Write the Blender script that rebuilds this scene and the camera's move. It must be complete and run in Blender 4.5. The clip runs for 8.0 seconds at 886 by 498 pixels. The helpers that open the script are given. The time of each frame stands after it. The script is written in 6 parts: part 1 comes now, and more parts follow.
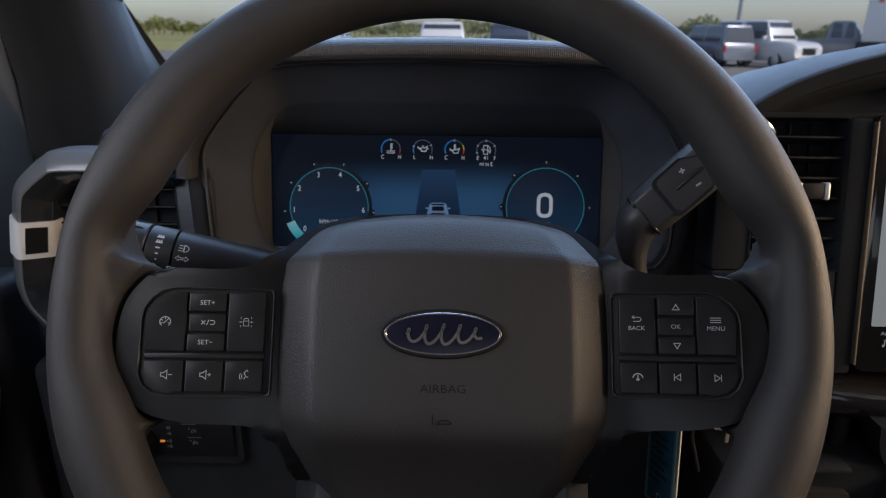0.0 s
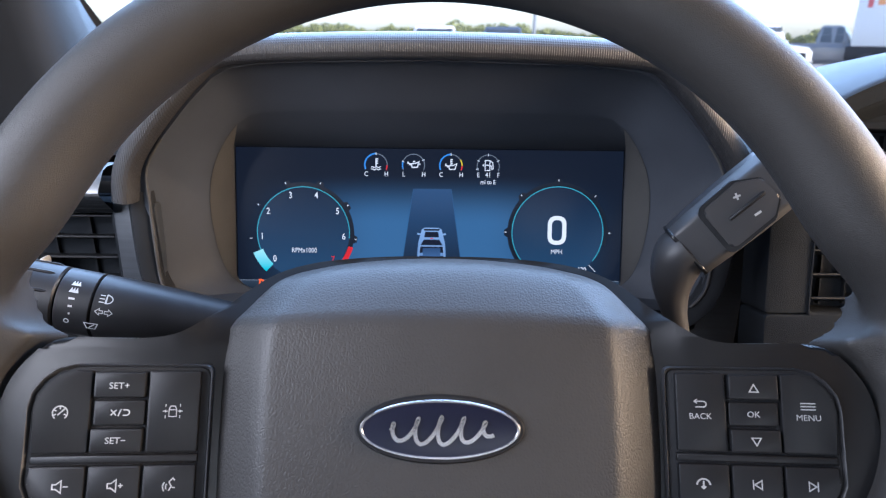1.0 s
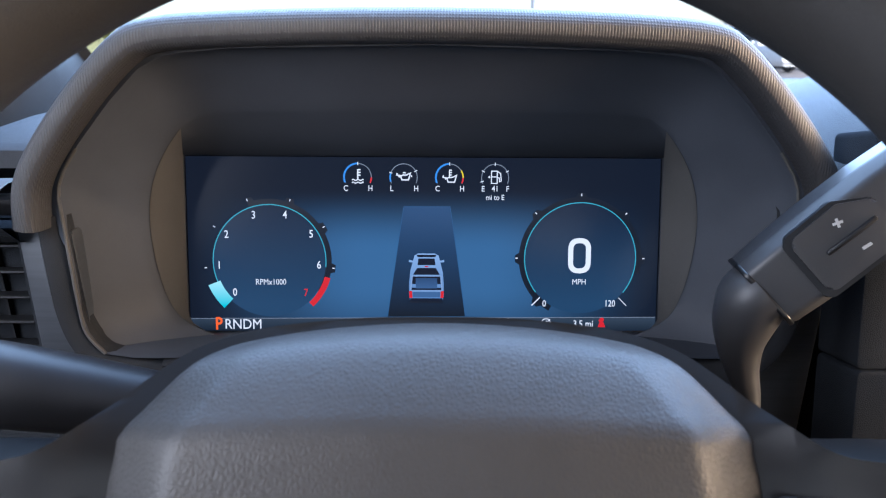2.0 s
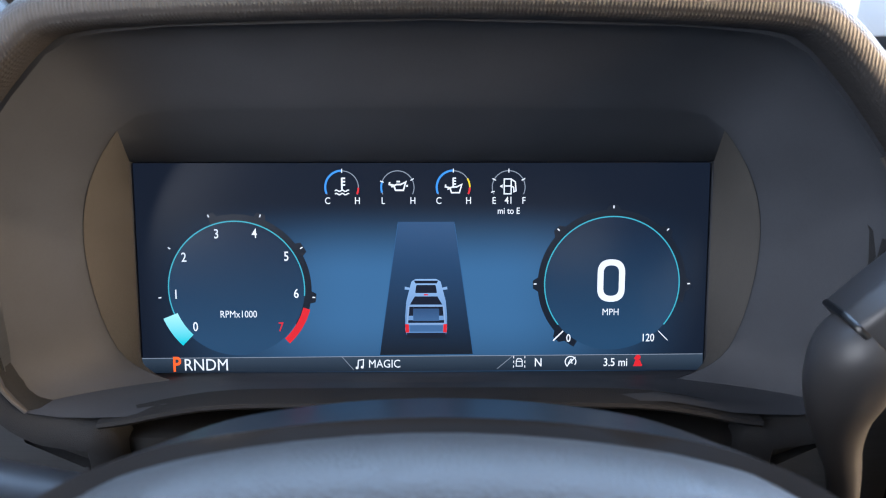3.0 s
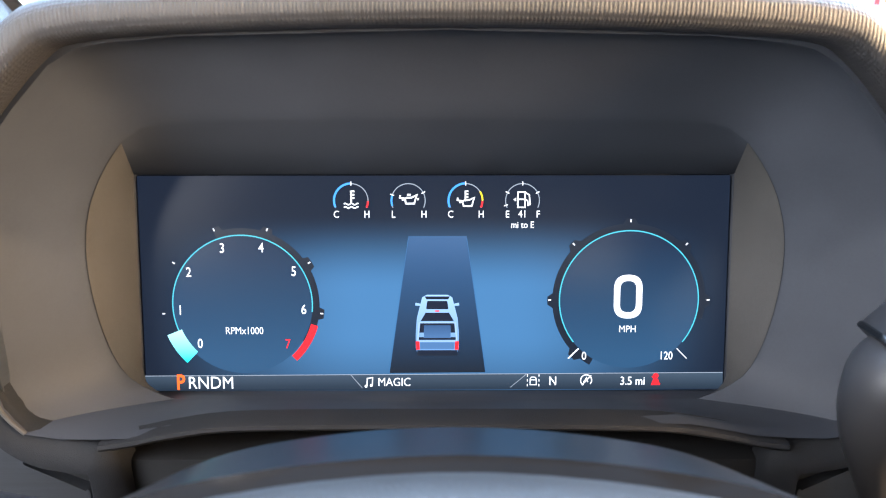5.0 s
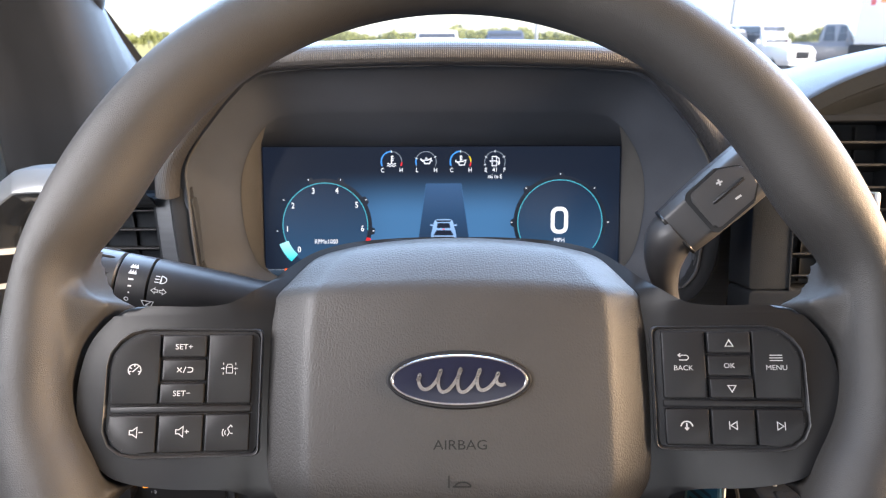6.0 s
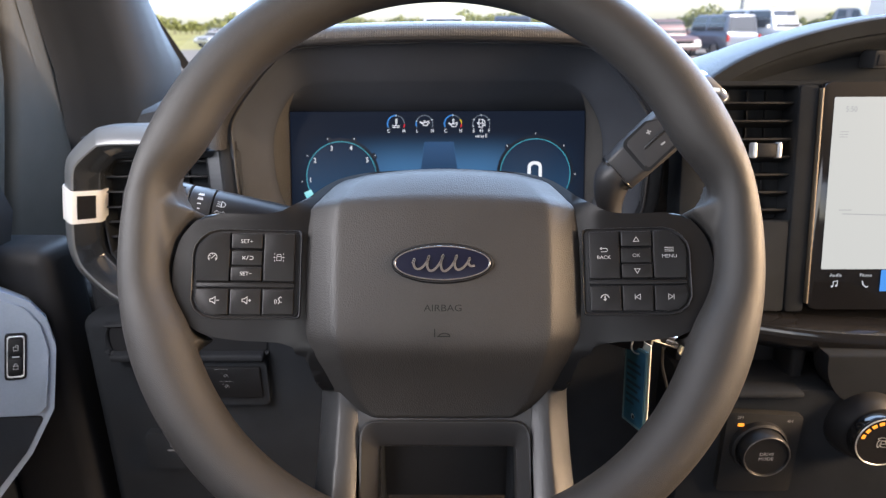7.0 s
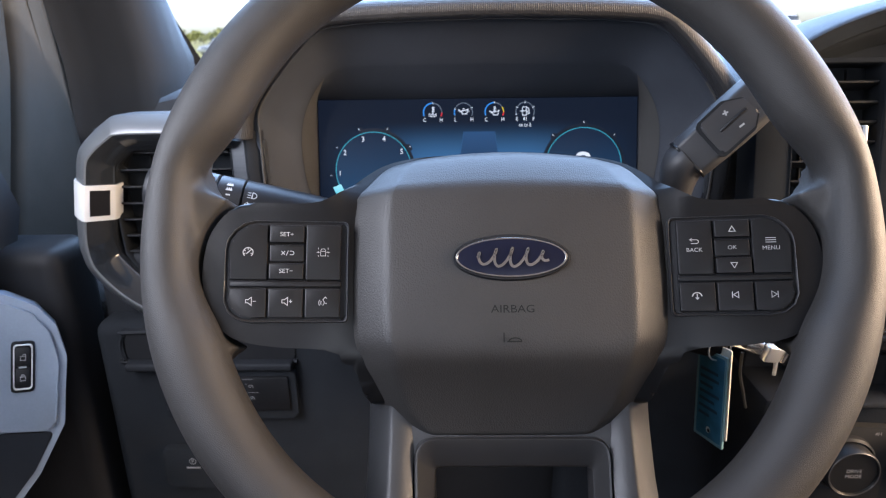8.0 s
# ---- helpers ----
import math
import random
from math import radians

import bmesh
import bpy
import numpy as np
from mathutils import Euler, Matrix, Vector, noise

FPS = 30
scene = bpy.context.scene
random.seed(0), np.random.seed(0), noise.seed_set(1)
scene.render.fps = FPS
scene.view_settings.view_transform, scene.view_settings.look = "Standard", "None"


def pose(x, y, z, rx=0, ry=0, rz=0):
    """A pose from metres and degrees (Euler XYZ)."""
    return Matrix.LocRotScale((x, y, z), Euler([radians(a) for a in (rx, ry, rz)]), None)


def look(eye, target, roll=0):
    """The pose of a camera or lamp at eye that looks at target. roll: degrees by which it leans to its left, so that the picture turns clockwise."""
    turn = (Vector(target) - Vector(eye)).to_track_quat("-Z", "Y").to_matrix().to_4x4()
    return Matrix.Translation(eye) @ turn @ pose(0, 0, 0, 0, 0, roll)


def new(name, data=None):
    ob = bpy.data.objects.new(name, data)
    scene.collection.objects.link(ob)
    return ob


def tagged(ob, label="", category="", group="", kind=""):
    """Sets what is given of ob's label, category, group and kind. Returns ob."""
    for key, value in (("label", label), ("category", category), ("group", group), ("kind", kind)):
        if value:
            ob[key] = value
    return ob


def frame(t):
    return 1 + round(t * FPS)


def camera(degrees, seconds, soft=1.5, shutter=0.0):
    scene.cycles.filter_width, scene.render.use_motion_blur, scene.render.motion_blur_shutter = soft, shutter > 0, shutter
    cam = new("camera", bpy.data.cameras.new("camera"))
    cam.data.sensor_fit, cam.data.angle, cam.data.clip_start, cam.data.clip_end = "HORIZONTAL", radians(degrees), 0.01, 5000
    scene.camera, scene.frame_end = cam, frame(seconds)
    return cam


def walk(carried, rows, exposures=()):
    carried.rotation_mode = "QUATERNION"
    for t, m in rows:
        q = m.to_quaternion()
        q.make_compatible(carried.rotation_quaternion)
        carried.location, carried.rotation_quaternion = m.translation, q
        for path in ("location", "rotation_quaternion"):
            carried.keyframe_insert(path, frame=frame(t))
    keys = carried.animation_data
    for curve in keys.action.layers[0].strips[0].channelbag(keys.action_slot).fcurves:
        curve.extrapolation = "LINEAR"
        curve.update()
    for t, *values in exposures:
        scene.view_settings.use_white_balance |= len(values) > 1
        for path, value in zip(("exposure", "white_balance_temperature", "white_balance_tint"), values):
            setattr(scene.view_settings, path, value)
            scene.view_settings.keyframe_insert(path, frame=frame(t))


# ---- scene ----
cam = camera(70.0, 8.0, soft=1.1)

PATH = [
    (0.0, (0.0004, 0.0000, 1.4500), (-0.0025, 0.9462, 1.1264), 0.72),
    (0.5, (0.0006, 0.0384, 1.4472), (-0.0009, 0.9849, 1.1246), 0.75),
    (1.0, (-0.0015, 0.0838, 1.4438), (0.0069, 1.0319, 1.1262), 0.76),
    (1.5, (-0.0011, 0.1251, 1.4381), (0.0132, 1.0748, 1.1251), 0.66),
    (1.7, (-0.0010, 0.1431, 1.4358), (0.0131, 1.0926, 1.1223), 0.61),
    (2.8, (0.0021, 0.2247, 1.4284), (0.0031, 1.1716, 1.1067), 0.03),
    (3.0, (0.0008, 0.2357, 1.4269), (0.0060, 1.1818, 1.1031), -0.01),
    (3.5, (-0.0025, 0.2550, 1.4245), (0.0060, 1.2035, 1.1077), 0.02),
    (4.0, (-0.0062, 0.2636, 1.4215), (0.0049, 1.2132, 1.1083), -0.05),
    (4.2, (-0.0064, 0.2634, 1.4230), (0.0043, 1.2138, 1.1120), -0.04),
    (5.3, (-0.0025, 0.2157, 1.4325), (-0.0085, 1.1654, 1.1195), -0.30),
    (5.5, (-0.0025, 0.1689, 1.4397), (-0.0111, 1.1184, 1.1259), -0.49),
    (5.7, (-0.0070, 0.1158, 1.4401), (-0.0058, 1.0656, 1.1274), -0.11),
    (6.0, (-0.0066, 0.0441, 1.4451), (-0.0064, 0.9944, 1.1337), -0.15),
    (6.5, (-0.0009, -0.0356, 1.4435), (-0.0104, 0.9106, 1.1201), -0.30),
    (7.0, (0.0046, -0.0697, 1.4421), (-0.0067, 0.8740, 1.1116), -0.33),
    (7.5, (0.0052, -0.0728, 1.4402), (-0.0069, 0.8715, 1.1112), -0.44),
    (7.7, (0.0016, -0.0695, 1.4381), (-0.0106, 0.8756, 1.1115), -0.55),
    (8.0, (-0.0294, -0.0285, 1.4200), (-0.0458, 0.9187, 1.0999), -0.78),
]
BASE = 1.5
EXPOSURES = [(t, BASE + e, 5950 if t < 0.3 else 5800 if t < 0.7 else 5560 if t < 2 else 5900 if t < 3.2 else 5620 if t < 4.3 else 6350 if t < 7.3 else 6100 if t < 7.8 else 5750, 15 if t < 2 or t > 6.0 else 12) for t, e in ((0.0, -1.6), (0.2, -1.3), (0.4, -0.5), (0.6, -0.04), (0.8, 0.05), (1.7, 0.02), (3.0, 0.26), (3.5, 0.56), (4.0, 0.88), (5.3, 1.12), (5.6, 0.95), (6.2, 0.63), (6.7, 0.40), (7.2, 0.06), (7.5, 0.04), (8.0, 0.05))]
GLOW = 0.36
cam.data.dof.use_dof = True          # a phone lens at close range, focused between wheel and cluster
cam.data.dof.focus_distance, cam.data.dof.aperture_fstop = 0.31, 17.0
walk(cam, [(t, look(eye, target, roll)) for t, eye, target, roll in PATH], EXPOSURES)

# ---- world, sun, window light ----
SUN_ELEVATION, SUN_AZIMUTH = 42.0, 125.0      # azimuth clockwise from straight ahead
world = bpy.data.worlds.new("world")
scene.world = world
world.use_nodes = True
wn = world.node_tree.nodes
sky = wn.new("ShaderNodeTexSky")
sky.sky_type = "NISHITA"
sky.sun_disc = False
sky.sun_elevation = radians(SUN_ELEVATION)
sky.sun_rotation = radians(SUN_AZIMUTH)
sky.dust_density = 1.5
wn["Background"].inputs["Strength"].default_value = 0.15
world.node_tree.links.new(sky.outputs[0], wn["Background"].inputs["Color"])

sun = new("sun", bpy.data.lights.new("sun", "SUN"))
sun.data.energy, sun.data.angle, sun.data.color = 3.5, radians(0.6), (1.0, 0.93, 0.82)
az, el = radians(SUN_AZIMUTH), radians(SUN_ELEVATION)
sun_from = Vector((math.sin(az) * math.cos(el), math.cos(az) * math.cos(el), math.sin(el)))
sun.matrix_world = look(sun_from * 50, (0, 0, 0))


def window_light(name, at, towards, width, height, power, colour):
    lamp = new(name, bpy.data.lights.new(name, "AREA"))
    lamp.data.shape, lamp.data.size, lamp.data.size_y = "RECTANGLE", width, height
    lamp.data.energy, lamp.data.color = power, colour
    lamp.matrix_world = look(at, towards)
    return lamp


window_light("window_light_passenger", (1.24, 0.20, 1.58), (0.0, 0.28, 1.28), 0.80, 0.32, 24.5, (1.0, 0.69, 0.38))
window_light("window_light_driver", (-0.452, 0.08, 1.57), (0.0, 0.30, 1.28), 0.50, 0.30, 2.7, (1.0, 0.97, 0.93))
window_light("window_light_rear", (0.40, -1.74, 1.60), (0.10, 0.40, 1.28), 1.20, 0.36, 1.5, (1.0, 0.87, 0.72))
window_light("windscreen_light", (0.34, 0.75, 1.61), (0.34, 0.28, 1.02), 1.5, 0.62, 14.5, (0.50, 0.72, 1.0))


# ---- materials ----
def material(name):
    m = bpy.data.materials.new(name)
    m.use_nodes = True
    return m, m.node_tree.nodes, m.node_tree.links, m.node_tree.nodes["Principled BSDF"]


def coords(nodes, links, scale=(1, 1, 1)):
    tc, mp = nodes.new("ShaderNodeTexCoord"), nodes.new("ShaderNodeMapping")
    mp.inputs["Scale"].default_value = scale
    links.new(tc.outputs["Object"], mp.inputs["Vector"])
    return mp.outputs["Vector"]


def blotches(nodes, links, bsdf, vec, colour, spread, scale, rough, rough_spread):
    """Base colour and roughness with soft uneven patches and a finer speckle."""
    big, fine, mixer = nodes.new("ShaderNodeTexNoise"), nodes.new("ShaderNodeTexNoise"), nodes.new("ShaderNodeMath")
    big.inputs["Scale"].default_value, fine.inputs["Scale"].default_value = scale, scale * 23
    big.inputs["Detail"].default_value, fine.inputs["Detail"].default_value = 3, 2
    links.new(vec, big.inputs["Vector"]), links.new(vec, fine.inputs["Vector"])
    mixer.operation = "MULTIPLY_ADD"
    mixer.inputs[1].default_value = 0.35
    links.new(fine.outputs[0], mixer.inputs[0]), links.new(big.outputs[0], mixer.inputs[2])
    ramp = nodes.new("ShaderNodeValToRGB")
    ramp.color_ramp.elements[0].position, ramp.color_ramp.elements[1].position = 0.42, 0.95
    ramp.color_ramp.elements[0].color = (*[c * (1 - spread) for c in colour], 1)
    ramp.color_ramp.elements[1].color = (*[min(1, c * (1 + spread)) for c in colour], 1)
    links.new(mixer.outputs[0], ramp.inputs[0]), links.new(ramp.outputs[0], bsdf.inputs["Base Color"])
    rr = nodes.new("ShaderNodeMapRange")
    rr.inputs["To Min"].default_value, rr.inputs["To Max"].default_value = rough - rough_spread, rough + rough_spread
    links.new(big.outputs[0], rr.inputs[0]), links.new(rr.outputs[0], bsdf.inputs["Roughness"])


def grained(name, colour, rough=0.5, grain=900.0, depth=0.00025, strength=0.5, spread=0.12, stretch=(1, 1, 1), specular=0.4):
    """Moulded plastic or rubber with a leather-like grain of about 1/grain metres."""
    m, nodes, links, bsdf = material(name)
    vec = coords(nodes, links, stretch)
    blotches(nodes, links, bsdf, vec, colour, spread, 28, rough, 0.05)
    bsdf.inputs["Specular IOR Level"].default_value = specular
    warp, add, cells = nodes.new("ShaderNodeTexNoise"), nodes.new("ShaderNodeMixRGB"), nodes.new("ShaderNodeTexVoronoi")
    warp.inputs["Scale"].default_value = grain * 0.35
    add.blend_type, add.inputs[0].default_value = "ADD", 0.0016
    links.new(vec, warp.inputs["Vector"]), links.new(vec, add.inputs[1]), links.new(warp.outputs["Color"], add.inputs[2])
    cells.feature = "DISTANCE_TO_EDGE"
    cells.inputs["Scale"].default_value = grain
    links.new(add.outputs[0], cells.inputs["Vector"])
    soft = nodes.new("ShaderNodeMapRange")
    soft.inputs["From Max"].default_value = 0.28
    links.new(cells.outputs["Distance"], soft.inputs[0])
    bump = nodes.new("ShaderNodeBump")
    bump.inputs["Strength"].default_value, bump.inputs["Distance"].default_value = strength, depth
    links.new(soft.outputs[0], bump.inputs["Height"]), links.new(bump.outputs[0], bsdf.inputs["Normal"])
    return m


def plain(name, colour, rough=0.4, metallic=0.0, spread=0.08, scale=60, coat=0.0, bump=0.0, stretch=(1, 1, 1), specular=0.5):
    m, nodes, links, bsdf = material(name)
    vec = coords(nodes, links, stretch)
    blotches(nodes, links, bsdf, vec, colour, spread, scale, rough, rough * 0.15)
    bsdf.inputs["Metallic"].default_value = metallic
    bsdf.inputs["Specular IOR Level"].default_value = specular
    bsdf.inputs["Coat Weight"].default_value = coat
    if bump:
        fine, b = nodes.new("ShaderNodeTexNoise"), nodes.new("ShaderNodeBump")
        fine.inputs["Scale"].default_value = scale * 25
        b.inputs["Distance"].default_value, b.inputs["Strength"].default_value = bump, 0.5
        links.new(vec, fine.inputs["Vector"]), links.new(fine.outputs[0], b.inputs["Height"])
        links.new(b.outputs[0], bsdf.inputs["Normal"])
    return m


def woven(name, colour):
    """Soft-touch dash skin with a regular pattern of small raised dashes."""
    m, nodes, links, bsdf = material(name)
    vec = coords(nodes, links)
    blotches(nodes, links, bsdf, vec, colour, 0.1, 25, 0.55, 0.05)
    waves = []
    for axis, pitch in (("X", 0.0013), ("Y", 0.0012)):
        w = nodes.new("ShaderNodeTexWave")
        w.bands_direction = axis
        w.inputs["Scale"].default_value = 0.314 / pitch
        w.inputs["Distortion"].default_value = 0.6
        w.inputs["Detail Scale"].default_value = 200
        links.new(vec, w.inputs["Vector"])
        waves.append(w)
    mul = nodes.new("ShaderNodeMath")
    mul.operation = "MULTIPLY"
    links.new(waves[0].outputs["Fac"], mul.inputs[0]), links.new(waves[1].outputs["Fac"], mul.inputs[1])
    bump = nodes.new("ShaderNodeBump")
    bump.inputs["Distance"].default_value, bump.inputs["Strength"].default_value = 0.00030, 0.8
    links.new(mul.outputs[0], bump.inputs["Height"]), links.new(bump.outputs[0], bsdf.inputs["Normal"])
    return m


def glowing(name, colour, strength=1.0):
    m, nodes, links, bsdf = material(name)
    bsdf.inputs["Base Color"].default_value = (0.005, 0.005, 0.006, 1)
    bsdf.inputs["Roughness"].default_value = 0.35
    bsdf.inputs["Specular IOR Level"].default_value = 0.1
    bsdf.inputs["Emission Color"].default_value = (*colour, 1)
    bsdf.inputs["Emission Strength"].default_value = strength * GLOW
    return m


def display_back(name):
    """The lit panel of the cluster: navy, with a blue glow that fades to the top and the sides, as the picture on it does."""
    m, nodes, links, bsdf = material(name)
    bsdf.inputs["Base Color"].default_value = (0.005, 0.006, 0.008, 1)
    bsdf.inputs["Roughness"].default_value = 0.22
    bsdf.inputs["Specular IOR Level"].default_value = 0.03
    tc, sep = nodes.new("ShaderNodeTexCoord"), nodes.new("ShaderNodeSeparateXYZ")
    links.new(tc.outputs["Object"], sep.inputs[0])

    def ramp(source, a, b, lo=0.0, hi=1.0):
        r = nodes.new("ShaderNodeMapRange")
        r.interpolation_type = "SMOOTHSTEP"
        for key, value in (("From Min", a), ("From Max", b), ("To Min", lo), ("To Max", hi)):
            r.inputs[key].default_value = value
        links.new(source, r.inputs[0])
        return r.outputs[0]

    def op(kind, a, b):
        n = nodes.new("ShaderNodeMath")
        n.operation = kind
        for k, s in enumerate((a, b)):
            if isinstance(s, (int, float)):
                n.inputs[k].default_value = s
            else:
                links.new(s, n.inputs[k])
        return n.outputs[0]
    side = op("ABSOLUTE", op("SUBTRACT", sep.outputs[0], 0.002), 0.0)
    up = ramp(sep.outputs[1], 0.034, -0.004)
    low = ramp(sep.outputs[1], -0.060, -0.024, 0.45, 1.0)
    out = ramp(side, 0.150, 0.035)
    fac = op("MULTIPLY", op("MULTIPLY", up, low), op("POWER", out, 1.3))
    mixer = nodes.new("ShaderNodeMixRGB")
    mixer.inputs[1].default_value, mixer.inputs[2].default_value = (0.006, 0.010, 0.020, 1), (0.045, 0.136, 0.272, 1)
    links.new(fac, mixer.inputs[0]), links.new(mixer.outputs[0], bsdf.inputs["Emission Color"])
    bsdf.inputs["Emission Strength"].default_value = GLOW
    return m


def fading(name, low, high, y0, y1):
    """Display colour that runs from low to high along the panel's height."""
    m, nodes, links, bsdf = material(name)
    bsdf.inputs["Base Color"].default_value = (0.005, 0.006, 0.008, 1)
    bsdf.inputs["Roughness"].default_value = 0.25
    bsdf.inputs["Specular IOR Level"].default_value = 0.1
    tc, sep, r, mixer = nodes.new("ShaderNodeTexCoord"), nodes.new("ShaderNodeSeparateXYZ"), nodes.new("ShaderNodeMapRange"), nodes.new("ShaderNodeMixRGB")
    r.inputs["From Min"].default_value, r.inputs["From Max"].default_value = y0, y1
    mixer.inputs[1].default_value, mixer.inputs[2].default_value = (*low, 1), (*high, 1)
    links.new(tc.outputs["Object"], sep.inputs[0]), links.new(sep.outputs[1], r.inputs[0])
    links.new(r.outputs[0], mixer.inputs[0]), links.new(mixer.outputs[0], bsdf.inputs["Emission Color"])
    bsdf.inputs["Emission Strength"].default_value = GLOW
    return m


def glass(name, tint=(1, 1, 1)):
    m, nodes, links, bsdf = material(name)
    nodes.remove(bsdf)
    clear, gloss, mixer, fres, mul = (nodes.new("ShaderNodeBsdfTransparent"), nodes.new("ShaderNodeBsdfGlossy"), nodes.new("ShaderNodeMixShader"),
                                      nodes.new("ShaderNodeFresnel"), nodes.new("ShaderNodeMath"))
    clear.inputs[0].default_value = (*tint, 1)
    gloss.inputs["Roughness"].default_value = 0.02
    mul.operation, mul.inputs[1].default_value = "MULTIPLY", 0.25
    links.new(fres.outputs[0], mul.inputs[0]), links.new(mul.outputs[0], mixer.inputs[0])
    links.new(clear.outputs[0], mixer.inputs[1]), links.new(gloss.outputs[0], mixer.inputs[2])
    links.new(mixer.outputs[0], nodes["Material Output"].inputs["Surface"])
    return m


RUBBER = grained("rim_rubber", (0.0225, 0.0215, 0.0210), 0.52, 1400, 0.00020, 0.34, specular=0.28)
COVER = grained("airbag_skin", (0.0230, 0.0221, 0.0217), 0.48, 760, 0.00024, 0.32, stretch=(1, 0.75, 1), specular=0.34)
SPOKE = grained("spoke_plastic", (0.0042, 0.0045, 0.0054), 0.33, 2200, 0.00005, 0.2, specular=0.36)
GRIP = plain("grip_plastic", (0.026, 0.026, 0.028), 0.45, bump=0.00003, specular=0.35)
KNOB_METAL = plain("dark_knob_metal", (0.055, 0.055, 0.056), 0.42, 0.5, 0.05)
BUTTON = plain("button_plastic", (0.0078, 0.0080, 0.0090), 0.42, bump=0.00002, specular=0.25)
PRINT = plain("white_print", (0.30, 0.305, 0.31), 0.5)
EMBOSS = plain("embossed_print", (0.006, 0.006, 0.006), 0.4, specular=0.2)
TRIM_GOLD = plain("warm_edge_trim", (0.085, 0.068, 0.048), 0.55, 0.0, 0.05, specular=0.2)
CHROME = plain("chrome", (0.70, 0.70, 0.71), 0.20, 1.0, 0.03)
CLIP_METAL = plain("clip_metal", (0.62, 0.62, 0.61), 0.45, 0.2, 0.05)
SATIN = plain("satin_metal", (0.62, 0.61, 0.59), 0.34, 0.75, 0.06)
EMBLEM_BLUE = plain("emblem_blue", (0.0036, 0.0046, 0.0150), 0.32, 0.0, 0.05, specular=0.3)
DASH = grained("dash_plastic", (0.0165, 0.0178, 0.0205), 0.62, 1500, 0.00015, 0.5, specular=0.12)
DASH_TOP = grained("dash_top_plastic", (0.023, 0.025, 0.029), 0.70, 1300, 0.0002, 0.5, specular=0.22)
HOOD = woven("hood_skin", (0.025, 0.0242, 0.0255))
LEG = grained("lower_spoke_plastic", (0.024, 0.025, 0.027), 0.40, 1600, 0.0001, 0.4, specular=0.5)
# Bowl plastic again, paler: light on strips and edges put into the colour.
BOWL_LIT = grained("bowl_plastic_lit", (0.060, 0.058, 0.056), 0.55, 1800, 0.0001, 0.4, specular=0.25)
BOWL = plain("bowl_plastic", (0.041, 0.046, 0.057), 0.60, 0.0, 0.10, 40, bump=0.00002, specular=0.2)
BRUSHED = plain("brushed_trim", (0.042, 0.046, 0.053), 0.45, 0.3, 0.18, 90, stretch=(0.25, 1, 9))
VENT_GLOSS = plain("vent_ring_gloss", (0.016, 0.018, 0.021), 0.14, 0.0, 0.02, 20, coat=0.5, specular=0.5)
STALK = plain("stalk_plastic", (0.013, 0.013, 0.0145), 0.42, bump=0.00002, specular=0.25)
VENT_PAINT = plain("vent_ring_paint", (0.105, 0.110, 0.115), 0.32, 0.2, 0.02, 20, coat=0.3, specular=0.5)
BEZEL_SATIN = plain("bezel_satin", (0.022, 0.022, 0.023), 0.30, 0.0, 0.08, 60, bump=0.00002, specular=0.5)
BLACK = plain("black_plastic", (0.015, 0.0155, 0.017), 0.48, specular=0.12)
DARK = grained("dark_lower_plastic", (0.019, 0.021, 0.024), 0.7, 1200, 0.0002, 0.5, specular=0.0)
GLOSS = plain("gloss_black_trim", (0.009, 0.009, 0.010), 0.10, 0.0, 0.05, coat=0.2, specular=0.35)
# Frame and pillar share one plastic; light and shade are put into colour.
FRAME_LIT = grained("frame_plastic_lit", (0.029, 0.0265, 0.0225), 0.75, 1300, 0.0001, 0.3, specular=0.1)
PILLAR_SHADED = grained("pillar_plastic_shaded", (0.0065, 0.0067, 0.0074), 0.70, 1100, 0.0002, 0.35, specular=0.12)
DOOR = grained("door_plastic", (0.20, 0.24, 0.30), 0.5, 1300, 0.0002, 0.4)
DOOR_LOW = grained("door_lower_plastic", (0.018, 0.021, 0.026), 0.7, 1100, 0.0002, 0.5, specular=0.05)
SHROUD = grained("shroud_plastic", (0.013, 0.0135, 0.0145), 0.8, 1500, 0.0001, 0.4, specular=0.15)
CARPET = grained("footwell_carpet", (0.030, 0.027, 0.025), 0.9, 400, 0.001, 0.8)
CLOTH = plain("headliner_cloth", (0.26, 0.255, 0.25), 0.9, bump=0.0002)
AMBER = glowing("amber_light", (1.0, 0.32, 0.03), 1.6)
LCD_WHITE = glowing("display_white", (0.86, 0.90, 0.95), 0.95)
LCD_GREY = glowing("display_grey", (0.30, 0.35, 0.42), 0.8)
LCD_CYAN = glowing("display_cyan", (0.07, 0.48, 0.60), 0.8)
LCD_BLUE = glowing("display_blue", (0.06, 0.32, 0.85), 0.9)
LCD_RED = glowing("display_red", (0.75, 0.02, 0.03), 0.9)
LCD_ORANGE = glowing("display_orange", (1.0, 0.13, 0.02), 1.0)
LCD_YELLOW = glowing("display_yellow", (0.9, 0.7, 0.02), 0.9)
LCD_DARK = glowing("display_dark", (0.007, 0.012, 0.022), 1.0)
LCD_BAR = fading("display_bar", (0.010, 0.018, 0.030), (0.035, 0.055, 0.080), -0.052, -0.044)
LCD_TRUCK = fading("display_truck", (0.09, 0.20, 0.40), (0.26, 0.42, 0.66), -0.035, -0.005)
LCD_OUTLINE = glowing("display_outline", (0.30, 0.46, 0.72), 0.8)
LCD_EDGE = glowing("display_edge", (0.03, 0.10, 0.22), 1.0)
LCD_TRUCK_DARK = glowing("display_truck_dark", (0.006, 0.011, 0.025), 1.0)
LCD_BED = fading("display_bed", (0.055, 0.13, 0.27), (0.022, 0.055, 0.13), -0.028, -0.018)
